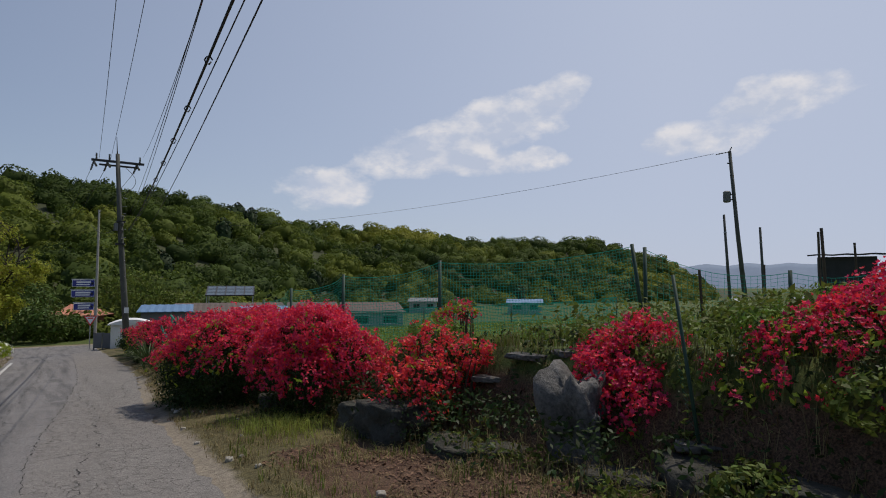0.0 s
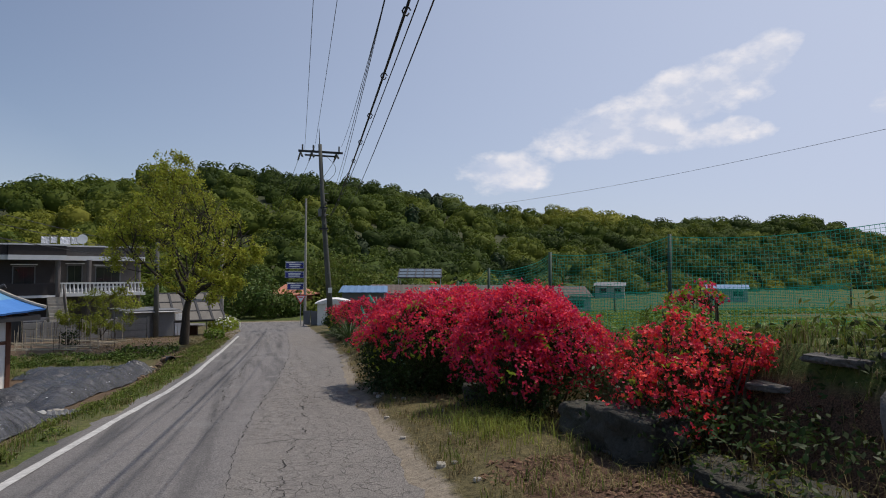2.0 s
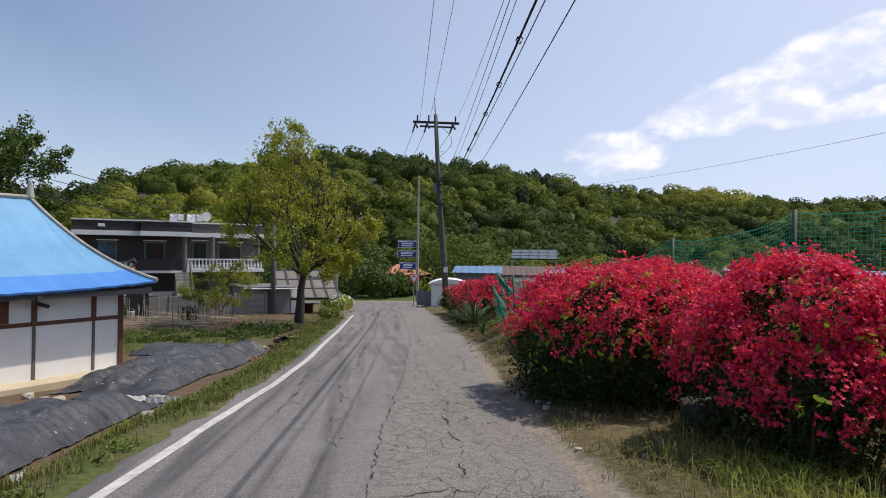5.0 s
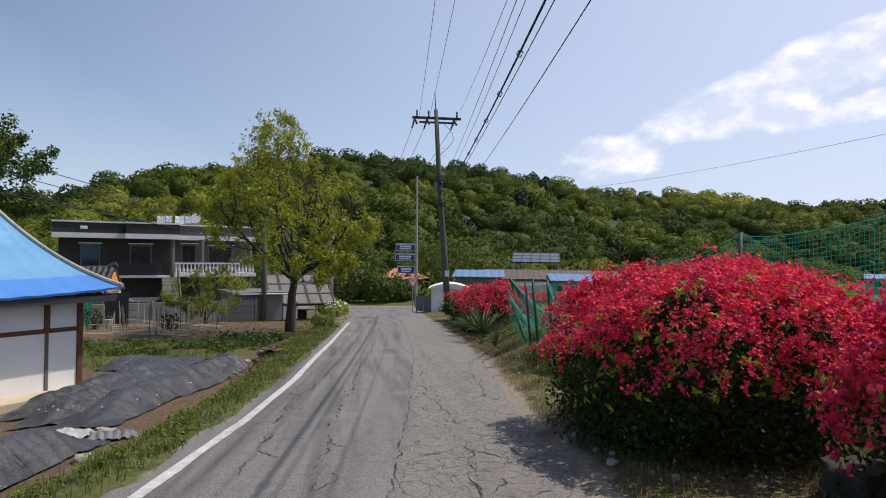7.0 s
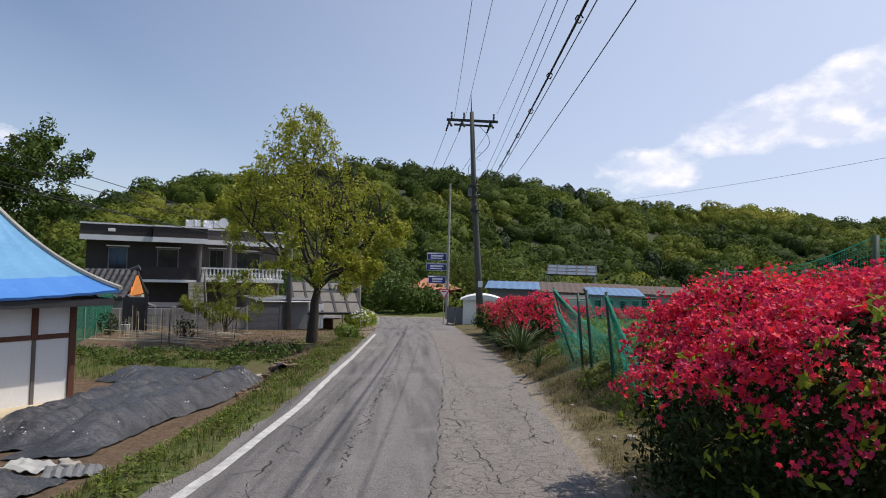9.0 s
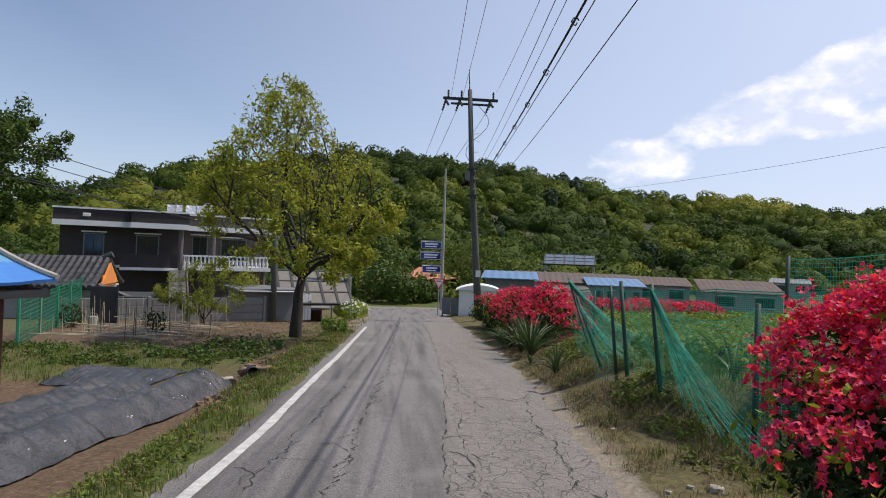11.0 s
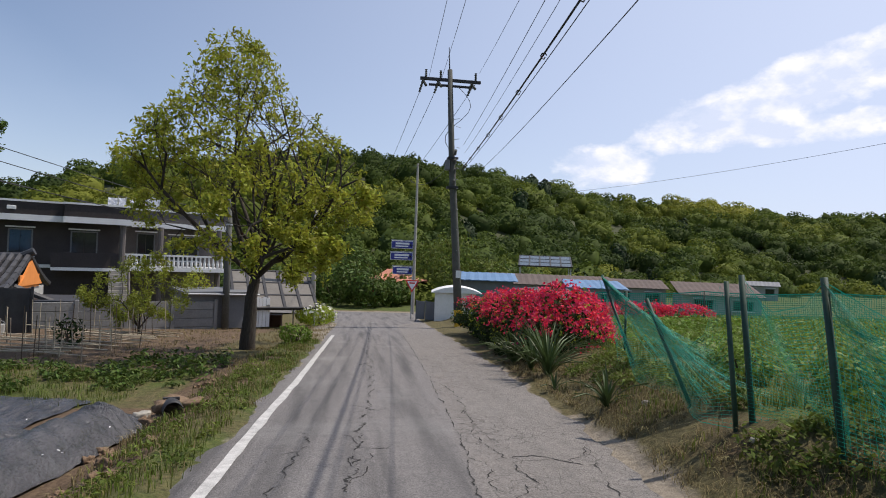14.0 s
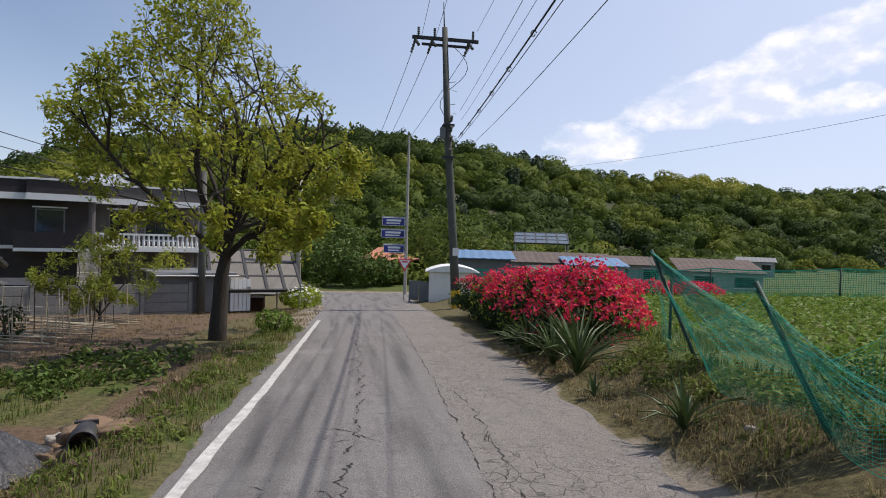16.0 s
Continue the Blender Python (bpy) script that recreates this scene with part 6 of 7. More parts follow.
part("bracket", boxes((-0.5, -0.22, 6.2, -0.02, 0.2, 6.3)), M_BLACK, main)
part("bracket", boxes((-0.52, -0.22, 7.5, -0.06, 0.2, 7.58)), M_BLACK, main)
part("fuse_box", boxes((-0.62, -0.2, 7.0, -0.42, 0.05, 7.45), bevel=0.02), M_GREYPANEL, main)
loop = bmesh.new()
tube(loop, [(-0.1 + 0.55 * math.sin(k * 0.55), 0.05, 10.7 - 0.27 * k) for k in range(12)], 0.014, 5)
part("jumper_cable", loop, M_RUBBER, main)
for k in range(14):
    part("step_bolt", rod((0.0, -0.1 * (-1) ** k, 3.5 + 0.45 * k), (-0.03 * k * 0.6, -0.32 * (-1) ** k, 3.5 + 0.45 * k), 0.012, sides=5), M_STEEL, main)
for k, m in enumerate((M_YELLOW, M_BLACK, M_YELLOW, M_BLACK)):
    part("warning_band", rod((0.275 - 0.022 * k, 0, 0.06 + k * 0.28), (0.255 - 0.022 * k, 0, 0.335 + k * 0.28), 0.197, 0.194, 14), m, main)
part("number_plate", boxes((0.02, -0.2, 2.3, 0.26, -0.185, 2.62)), M_SIGNWHITE, main)

G = "overhead wires"
wire("power_wire", (2.88, 38.85, 8.69), (-0.58, -14, 8.15), 0.8, 0.008, "thin black power wire overhead", G)
wire("power_wire", (3.43, 38.85, 8.59), (0.12, -14, 9.58), 0.8, 0.008, "thin black power wire overhead", G)
wire("power_wire", (5.13, 38.85, 9.03), (-0.54, -14, 4.59), 0.8, 0.0075, "thin black power wire overhead", G)
wire("power_wire", (4.54, 38.85, 5.81), (-0.22, -14, 6.63), 0.8, 0.0075, "thin black power wire overhead", G)
wire("power_wire", (4.6, 38.85, 5.44), (-0.58, -14, 5.5), 0.8, 0.006, "thin black power wire overhead", G)
CABLE_A, CABLE_B = Vector((4.49, 38.85, 4.71)), Vector((0.04, -14, 6.13))
wire("bundled_cable", CABLE_A, CABLE_B, 0.8, 0.02, "thick bundled black cable overhead", G)
wire("loose_cable", CABLE_A + Vector((0.03, 0, -0.08)), CABLE_B + Vector((0.1, 0, -0.1)), 0.83, 0.009, "loose black cable lashed to the bundle", G)
wire("phone_wire", (5.2, 38.85, 4.6), (-0.7, -14, 4.25), 0.8, 0.0075, "thin black phone wire overhead", G)
for i, (a, b) in enumerate([((2.7, 39.0, 8.6), (1.2, 86, 6.6)), ((3.4, 39.0, 8.6), (1.9, 86, 6.6)), ((5.0, 38.7, 8.6), (2.6, 86, 6.4)), ((4.2, 38.9, 5.2), (3.84, 57.1, 6.5))]):
    wire("power_wire", a, b, 0.7, 0.013, "thin black power wire towards the hill", G)
for i in range(22):
    t = (i + 0.5) / 22
    p = CABLE_A.lerp(CABLE_B, t) - Vector((0, 0, 3.2 * t * (1 - t)))
    th = thing("cable_tie", *p, "small loop lashing the cable bundle", "cable tie", "cable lashings")
    part("loop", tube(bmesh.new(), [(0.05 * math.cos(k), 0.09 * (k / 6.3 - 0.5), 0.05 * math.sin(k) - 0.02) for k in (0, 1.05, 2.1, 3.15, 4.2, 5.25, 6.3)], 0.012, 5), M_RUBBER, th)


def plain_pole(x, y, z, h, r, label, material, lean=(0, 0), lamp=False):
    th = thing("concrete_pole", x, y, z, label, "pole")
    part("shaft", tube(bmesh.new(), [(0, 0, 0), (lean[0] * h * 0.5, lean[1] * h * 0.5, h * 0.5), (lean[0] * h, lean[1] * h, h)], [r, r * 0.85, r * 0.7], 12), material, th, smooth=True)
    if lamp:
        part("lamp_head", boxes((-0.15, -0.6, h - 0.15, 0.15, -0.05, h - 0.02), bevel=0.04), M_STEEL, th)
    part("collar", rod((lean[0] * h * 0.8, lean[1] * h * 0.8, h * 0.8), (lean[0] * h * 0.81, lean[1] * h * 0.81, h * 0.81), r * 0.9), M_STEEL, th)
    return th


plain_pole(-1.9, 41.8, road_z(41.8) - 0.2, 6.1, 0.13, "pale concrete lamp pole by the panels", M_CONCRETE)
plain_pole(-5.2, 38.6, -2.55, 5.4, 0.15, "brownish utility pole beside the shed", M_DARKPOLE)

# direction signs
sp = thing("sign_post", 4.4, 57.1, road_z(57.1), "steel post with three blue direction signs", "signpost")
part("post", rod((0, 0, 0), (-0.02, 0, 11.2), 0.13, 0.08), M_CONCRETE, sp)
for k, (z, w) in enumerate(((5.1, 1.55), (4.25, 1.6), (3.2, 1.4))):
    part("bracket", boxes((-w - 0.25, -0.03, z + 0.30, 0.05, 0.03, z + 0.36)), M_STEEL, sp)
    plate = part("sign_plate", boxes((-w - 0.2, -0.07, z - 0.28, -0.15, -0.035, z + 0.28), bevel=0.015), M_SIGNWHITE, sp)
    part("blue_field", boxes((-w - 0.17, -0.078, z - 0.25, -0.18, -0.072, z + 0.25)), M_SIGNBLUE, plate, "blue sign field with white text bars")
    part("text_bar", boxes((-w + 0.1, -0.084, z + 0.02, -0.42, -0.08, z + 0.16)), M_SIGNWHITE, plate)
    part("text_bar", boxes((-w + 0.1, -0.084, z - 0.15, -0.5, -0.08, z - 0.06)), M_SIGNWHITE, plate)
    arrow = bmesh.new()
    vs = [arrow.verts.new(p) for p in ((-0.40, -0.084, z + 0.12), (-0.40, -0.084, z - 0.12), (-0.22, -0.084, z))]
    arrow.faces.new(vs)
    bmesh.ops.solidify(arrow, geom=arrow.faces[:], thickness=0.003)
    part("arrow", arrow, M_SIGNWHITE, plate)
ys_ = thing("yield_sign", 3.35, 47.6, road_z(47.6), "red and white triangular yield sign on a post", "road sign")
part("post", rod((0, 0, 0), (0, 0, 2.5), 0.035), M_STEEL, ys_)
for nm, s, yy, m in (("rim", 0.48, -0.05, M_SIGNRED), ("face", 0.34, -0.062, M_SIGNWHITE)):
    bm = bmesh.new()
    a = [bm.verts.new((s * math.cos(t), yy, 2.05 + s * math.sin(t))) for t in (math.pi / 6, 5 * math.pi / 6, 3 * math.pi / 2)]
    b = [bm.verts.new((v.co.x, yy + 0.01, v.co.z)) for v in a]
    bm.faces.new(a)
    bm.faces.new(b[::-1])
    for k in range(3):
        bm.faces.new((a[k], b[k], b[(k + 1) % 3], a[(k + 1) % 3]))
    part(nm, bm, m, ys_)
part("text_bar", boxes((-0.16, -0.07, 2.08, 0.16, -0.066, 2.16)), M_SIGNRED, ys_)

# pole with a transformer across the field
tp = thing("transformer_pole", 57.0, 31.5, -0.5, "dark utility pole with a grey transformer can", "utility pole")
part("shaft", tube(bmesh.new(), [(0, 0, 0), (-0.3, 0.45, 7), (-0.55, 0.9, 15.3)], [0.24, 0.2, 0.16], 12), M_DARKPOLE, tp, smooth=True)
part("transformer", tube(bmesh.new(), [(-0.9, 1.1, 10.2), (-0.9, 1.1, 10.3), (-0.9, 1.1, 11.2), (-0.9, 1.1, 11.3)], [0.28, 0.36, 0.36, 0.25], 12), M_GREYPANEL, tp)
part("bracket", boxes((-0.9, 0.7, 10.9, -0.3, 0.8, 11.0), (-0.9, 0.7, 10.4, -0.3, 0.8, 10.5), (-1.0, 0.85, 14.0, -0.4, 0.95, 14.1)), M_BLACK, tp)
insulator((-0.7, 0.9, 15.2), (-1.9, 1.5, 14.9), tp)
insulator((-0.55, 0.9, 15.3), (-0.35, 0.8, 15.7), tp)
wire("power_wire", (55.0, 33.2, 14.5), (30.0, 120.0, 13.0), 1.5, 0.018, "thin black wire across the field", G)
for x, y, h, ln in ((56.2, 32.6, 9.0, -0.03), (59.5, 31.0, 7.8, -0.02)):
    plain_pole(x, y, -0.5, h, 0.16, "short dark pole across the field", M_DARKPOLE, (ln, -ln))
# wires past the villa
for a, b in (((-21, 30, 6.8), (-9, 62, 3.2)), ((-21, 30, 6.1), (-9, 62, 2.6)), ((-21, 28, 4.9), (-4, 60, 1.2)), ((-21, 30, 5.2), (-9, 62, 1.8))):
    wire("power_wire", a, b, 0.3, 0.02, "dark wire near the villa", G)


# ---- green nets ----
def net(name, posts, label, cell=0.06, w=0.007, sag=0.12, drape=0.0, seed=0, post_r=0.03, lean=None):
    """Posts and a net of real strands between them; posts are (x, y, foot z, top z, lean x, lean y)."""
    rng = np.random.default_rng(seed)
    x0, y0 = posts[0][:2]
    th = thing(name, x0, y0, 0, label, "net fence", "green nets")
    V, Fc, n = [], [], 0
    for p in posts:
        part("post", rod((p[0] - x0, p[1] - y0, p[2] - 0.15), (p[0] + p[4] - x0, p[1] + p[5] - y0, p[3] + 0.04), post_r * 1.1, post_r, 10), M_GREENPOST, th, smooth=True)
    for a, b in zip(posts, posts[1:]):
        A0, A1 = np.array([a[0] - x0, a[1] - y0, a[2]]), np.array([a[0] + a[4] - x0, a[1] + a[5] - y0, a[3]])
        B0, B1 = np.array([b[0] - x0, b[1] - y0, b[2]]), np.array([b[0] + b[4] - x0, b[1] + b[5] - y0, b[3]])
        ln, ht = np.linalg.norm(B0 - A0), max(A1[2] - A0[2], B1[2] - B0[2])
        side = np.array([-(B0 - A0)[1], (B0 - A0)[0], 0]) / ln
        ph = rng.uniform(0, 6)

        def at(s, t):
            s, t = np.asarray(s, float), np.asarray(t, float)
            p = (A0 * (1 - s)[:, None] + B0 * s[:, None]) * (1 - t)[:, None] + (A1 * (1 - s)[:, None] + B1 * s[:, None]) * t[:, None]
            p[:, 2] -= sag * 4 * s * (1 - s) * t
            return p + side * ((0.05 * np.sin(s * 9 + ph + t * 2) + drape * np.sin(s * 3.14) * (1 - t))[:, None])

        nh, nv = max(3, int(ht / cell)), max(3, int(ln / cell))
        ns, nt = max(4, int(ln / 0.25)), 8
        for k in range(nh + 1):
            s = np.linspace(0, 1, ns + 1)
            p = at(s, np.full(ns + 1, k / nh))
            wz = np.array([0, 0, w * (2.2 if k in (0, nh) else 1)])
            V.append(np.concatenate([p - wz / 2, p + wz / 2]))
            i = np.arange(ns)
            Fc.append(np.stack([i, i + 1, i + ns + 2, i + ns + 1], 1) + n)
            n += 2 * (ns + 1)
        du = (B0 - A0) / ln * w
        for k in range(nv + 1):
            t = np.linspace(0, 1, nt + 1)
            p = at(np.full(nt + 1, k / nv), t)
            V.append(np.concatenate([p - du / 2, p + du / 2]))
            i = np.arange(nt)
            Fc.append(np.stack([i, i + 1, i + nt + 2, i + nt + 1], 1) + n)
            n += 2 * (nt + 1)
    tagged(raw("netting", np.concatenate(V), np.concatenate(Fc), M_NET, th, "fine green mesh"), kind="stuff")
    return th


def P_(x, y, top, lx=0.0, ly=0.0, dz=0.0):
    return (x, y, land(x, y) + dz, top, lx, ly)


net("net_fence", [P_(8.35, 6.3, 2.15, -0.2, 0.1), P_(6.15, 9.1, 1.92), P_(5.0, 10.75, 1.68), P_(5.0, 13.6, 1.4), P_(5.6, 17.5, 1.05) ], "tall green net fence between posts along the field", 0.055, 0.0045, 0.12, seed=1)
net("net_fence", [P_(8.35, 6.3, 2.1), P_(9.6, 4.6, 1.7), P_(12.0, 3.6, 2.0), P_(13.5, 2.6, 2.1)], "thin net fence on crooked posts in the weeds", 0.09, 0.004, 0.2, seed=2)
net("net_fence", [P_(4.44, 2.84, 1.55, -0.08, 0.18), P_(8.3, 6.2, 1.2)], "loose low net hung on a thin leaning post", 0.06, 0.002, 0.3, seed=3, post_r=0.014)
net("net_fence", [P_(3.27, 17.58, 0.56, -0.13, 0.03), P_(3.42, 18.44, 0.31, -0.3, 0.55), P_(4.15, 21.15, 0.5, -0.25, 0.85), P_(4.9, 23.2, 0.2)], "sagging torn green net on leaning posts beside the lane", 0.04, 0.0026, 0.55, 0.25, seed=4, post_r=0.021)
net("net_fence", [P_(3.41, 17.56, 0.62, -0.12, 0.06), P_(3.43, 16.6, 0.63, -0.13, 0.1), P_(3.5, 14.9, 0.55), P_(4.2, 13.4, 0.7)], "green net bunched at its foot beside the lane", 0.032, 0.0034, 0.25, 0.3, seed=5, post_r=0.026)
net("net_fence", [P_(6.6, 47, -1.0), P_(14, 47.5, -0.9), P_(22, 48, -0.7), P_(30, 47, -0.5), P_(38, 44, -0.2), P_(46, 38, 0.4)], "far green net fence across the field's end", 0.14, 0.03, 0.15, seed=6, post_r=0.05)


def net_bunch(top, foot, spread, n, seed, label):
    """Loose net gathered at a post: strands fanning from the top to the ground."""
    rng = np.random.default_rng(seed)
    th = thing("bunched_net", foot[0], foot[1], 0, label, "net", "green nets")
    V, Fc, k = [], [], 0
    for i in range(n):
        s = rng.uniform(0, 1)
        end = np.array([foot[0] + spread[0] * s, foot[1] + spread[1] * s, 0.0])
        end[2] = land(end[0], end[1]) + rng.uniform(0.0, 0.25)
        t = np.linspace(0, 1, 12)[:, None]
        p = np.array(top) * (1 - t) + end * t
        p[:, 2] -= (0.55 * t * (1 - t))[:, 0] * (0.3 + s)
        p[:, :2] += 0.03 * np.sin(t * 7 + i)
        p = p - np.array([foot[0], foot[1], 0])
        w = np.array([0.003, 0.003, 0])
        V.append(np.concatenate([p - w, p + w]))
        j = np.arange(11)
        Fc.append(np.stack([j, j + 1, j + 13, j + 12], 1) + k)
        k += 24
        if i % 3 == 0:
            for u in range(2, 11):
                q = p[u] + np.array([[0, 0, 0], [spread[0] * 0.06, spread[1] * 0.06, -0.03]])
                V.append(np.concatenate([q - [0, 0, 0.002], q + [0, 0, 0.002]]))
                Fc.append(np.array([[0, 1, 3, 2]]) + k)
                k += 4
    tagged(raw("netting", np.concatenate(V), np.concatenate(Fc), M_NET, th, "gathered green mesh"), kind="stuff")


net_bunch((3.9, 22.0, 0.52), (4.25, 20.9), (0.5, -1.7), 100, 71, "green net gathered and hanging from a leaning post")
net_bunch((3.3, 16.7, 0.63), (3.5, 16.3), (-0.1, -1.9), 70, 72, "green net gathered along a leaning post")
net_bunch((3.12, 19.0, 0.3), (3.4, 18.4), (0.3, -0.7), 40, 73, "green net gathered at a leaning stake")

# ---- stone bank beside the lane ----
def stone(name, x, y, z, sx, sy, sz, seed, label, material, turn=0.0, flat=0.0, category="stone", group="", rough=0.22, parent=None):
    """A weathered stone: a ball pressed towards a block, knocked about by noise at two scales."""
    bm = bmesh.new()
    bmesh.ops.create_icosphere(bm, subdivisions=4, radius=1.0)
    for v in bm.verts:
        d = v.co.normalized()
        m = max(abs(d.x), abs(d.y), abs(d.z))
        k = (1 / m) * 0.62 + 0.38
        n1 = noise.noise(d * 1.6 + Vector((seed, 1, 2)))
        n2 = noise.noise(d * 5.0 + Vector((3, seed, 1)))
        n3 = noise.noise(d * 13.0 + Vector((3, 7, seed)))
        p = d * k * (1 + rough * n1 + rough * 0.35 * n2 + rough * 0.12 * n3) * 0.82
        if flat and p.z > flat:
            p.z = flat + (p.z - flat) * 0.15
        v.co = Vector((p.x * sx, p.y * sy, p.z * sz))
    me = bpy.data.meshes.new(name)
    bm.to_mesh(me)
    bm.free()
    me.materials.append(material)
    me.polygons.foreach_set("use_smooth", [True] * len(me.polygons))
    ob = new(name, me)
    ob.matrix_basis = pose(x, y, z, 0, 0, turn)
    ob.parent = parent
    return tagged(ob, label, category, group)


stone("boulder", 4.42, 4.12, 0.14, 0.4, 0.34, 0.62, 7, "tall grey weathered boulder set in the bank", M_STONE, 30, rough=0.62)
for i, (x, y, z, sx, sy, sz, t) in enumerate([(3.62, 6.35, -0.10, 0.36, 0.58, 0.34, 10), (3.75, 5.3, -0.25, 0.26, 0.6, 0.16, -12), (4.0, 4.75, -0.22, 0.22, 0.32, 0.16, 20), (4.1, 3.35, -0.16, 0.32, 0.4, 0.2, 30),
                                              (3.7, 7.3, -0.22, 0.3, 0.36, 0.26, 5), (4.35, 2.75, -0.05, 0.5, 0.4, 0.32, 50), (3.3, 9.75, -0.42, 0.22, 0.26, 0.26, 0), (4.35, 1.9, -0.02, 0.42, 0.36, 0.34, 15),
                                              (4.75, 1.1, 0.05, 0.4, 0.5, 0.36, 0)]):
    stone("wall_stone", x, y, z, sx, sy, sz, 20 + i * 3.7, "large stone of the low dry bank, darkened for shade", M_SHADESTONE, t, 0.55, "stone", "bank stones", 0.42)
for i, (x, y, z, sx, sy, t) in enumerate([(3.56, 6.3, 0.15, 0.22, 0.34, 8), (4.75, 5.2, 0.70, 0.2, 0.32, 15), (4.95, 4.75, 0.76, 0.2, 0.22, -20), (4.6, 5.75, 0.62, 0.17, 0.24, 40), (4.55, 2.95, 0.22, 0.3, 0.22, 35)]):
    stone("slab_stone", x, y, min(z, land(x, y) + 0.03), sx, sy, 0.055, 60 + i * 2.3, "flat weathered slab lying on the bank", M_STONE, t, 0.4, "stone", "flat slabs", 0.18)
sr = np.random.default_rng(8)
for i in range(26):
    y = sr.uniform(3.5, 21)
    x = knots(RIGHT_EDGE, y) + sr.uniform(0.15, 1.0)
    s = sr.uniform(0.02, 0.06)
    stone("pebble", x, y, land(x, y) + s * 0.3, s, s * 1.2, s * 0.7, 90 + i, "small loose stone on the verge", M_PALESTONE, i * 40, 0, "stone", "verge pebbles")


# ---- mulched plot between the lane and the house ----
def mulch_bed(pts, width, height, seed, label):
    """A soil ridge under black film: a long mound with wrinkles, tucked into the ground."""
    v, n = [], 30
    m = 170
    for i in range(m + 1):
        t = i / m * (len(pts) - 1)
        k = min(int(t), len(pts) - 2)
        p = Vector(pts[k]).lerp(Vector(pts[k + 1]), t - k)
        d = (Vector(pts[k + 1]) - Vector(pts[k])).normalized()
        s = Vector((-d.y, d.x))
        end = min(1.0, 6 * min(i, m - i) / m)
        wob = 0.10 * noise.noise(Vector((i * 0.12, seed, 0)))
        for j in range(n + 1):
            w = (j / n * 2 - 1)
            q = p + s * (w * width * 0.5 * (1 + wob))
            h = height * max(0.0, math.cos(w * math.pi / 2)) ** 0.95 * end * (1 + 0.2 * noise.noise(Vector((i * 0.2, seed, 5))))
            h += 0.028 * noise.noise(Vector((i * 0.10, j * 0.18, seed))) + 0.022 * (0.5 - abs(noise.noise(Vector((i * 0.30 + j * 0.22, j * 0.10, seed))))) + 0.007 * noise.noise(Vector((i * 0.9, j * 0.5, seed)))
            v.append((q.x, q.y, land(q.x, q.y) + 0.02 + h))
    i = (np.arange(m)[:, None] * (n + 1) + np.arange(n)[None]).ravel()
    return tagged(raw("mulch_bed", v, np.stack([i, i + 1, i + n + 2, i + n + 1], 1), M_MULCH, smooth=True), label, "plastic mulch", "mulched beds")


BED = "soil ridge covered with wrinkled black plastic film"
mulch_bed([(-4.15, 15.6), (-3.9, 17.9), (-3.3, 20.6), (-3.05, 21.6)], 1.0, 0.36, 1, BED)
mulch_bed([(-5.0, 16.2), (-4.75, 18.6), (-4.1, 21.4)], 1.0, 0.33, 2, BED)
mulch_bed([(-5.9, 17.2), (-5.5, 19.6), (-4.9, 22.2)], 1.0, 0.3, 3, BED)
mulch_bed([(-4.2, 9.0), (-4.1, 11.7), (-4.0, 13.2), (-3.75, 14.6)], 1.0, 0.36, 4, BED)
mulch_bed([(-5.2, 9.0), (-5.15, 12.2), (-4.8, 15.1)], 1.0, 0.33, 5, BED)
mulch_bed([(-6.2, 9.5), (-6.15, 12.5), (-5.9, 15.4)], 1.02, 0.3, 6, BED)
mulch_bed([(-7.2, 10.5), (-7.1, 13.5), (-6.8, 16.2)], 1.02, 0.28, 7, BED)
mulch_bed([(-4.2, 22.3), (-5.4, 22.7), (-6.6, 23.0)], 1.3, 0.10, 8, "flat black plastic film at the plot's end")
for k, (a, b) in enumerate((((-4.42, 9.4), (-4.1, 14.4)), ((-4.45, 16.4), (-3.9, 20.6)))):
    th = thing("drip_hose", a[0], a[1], 0, "white drip hose along the beds", "hose", "drip hoses")
    part("hose", tube(bmesh.new(), [(t * (b[0] - a[0]), t * (b[1] - a[1]), land(a[0] + t * (b[0] - a[0]), a[1] + t * (b[1] - a[1])) + 0.16 - 0.02 * k) for t in [i / 16 for i in range(17)]], 0.010, 6), M_FARWALL, th)
for i, (x, y, sx, sy, sz) in enumerate([(-3.5, 15.0, 0.13, 0.1, 0.09), (-2.95, 21.9, 0.14, 0.1, 0.08), (-5.7, 16.3, 0.12, 0.1, 0.07), (-6.6, 17.0, 0.14, 0.1, 0.08), (-3.7, 15.3, 0.09, 0.07, 0.05), (-6.1, 16.6, 0.1, 0.08, 0.06), (-3.2, 13.6, 0.12, 0.1, 0.08)]):
    stone("stone", x, y, land(x, y) + sz * 0.45, sx, sy, sz, 130 + i, "rough stone weighing down the film", M_PALESTONE, i * 33, 0, "stone", "plot stones")


flecks = np.random.default_rng(91)
for path, wide in (([(-4.15, 15.6), (-3.3, 20.6)], 0.45), ([(-5.0, 16.2), (-4.1, 21.4)], 0.45), ([(-4.2, 9.5), (-3.8, 14.4)], 0.45), ([(-5.2, 9.5), (-4.8, 15.0)], 0.45)):
    k = flecks.random(45)
    fx = path[0][0] + (path[1][0] - path[0][0]) * k + flecks.uniform(-wide, wide, 45)
    fy = path[0][1] + (path[1][1] - path[0][1]) * k
    fc = np.stack([fx, fy, [land(x, y) + 0.23 for x, y in zip(fx, fy)]], 1)
    v, f = leaves(fc, unit(flecks.normal(size=fc.shape) * 0.3 + np.array([0, 0, 1])), 0.022, flecks)
    tagged(raw("film_scrap", v, f, M_WHITEPAINT), "pale scraps of torn film scattered on the beds", "scraps", kind="stuff")


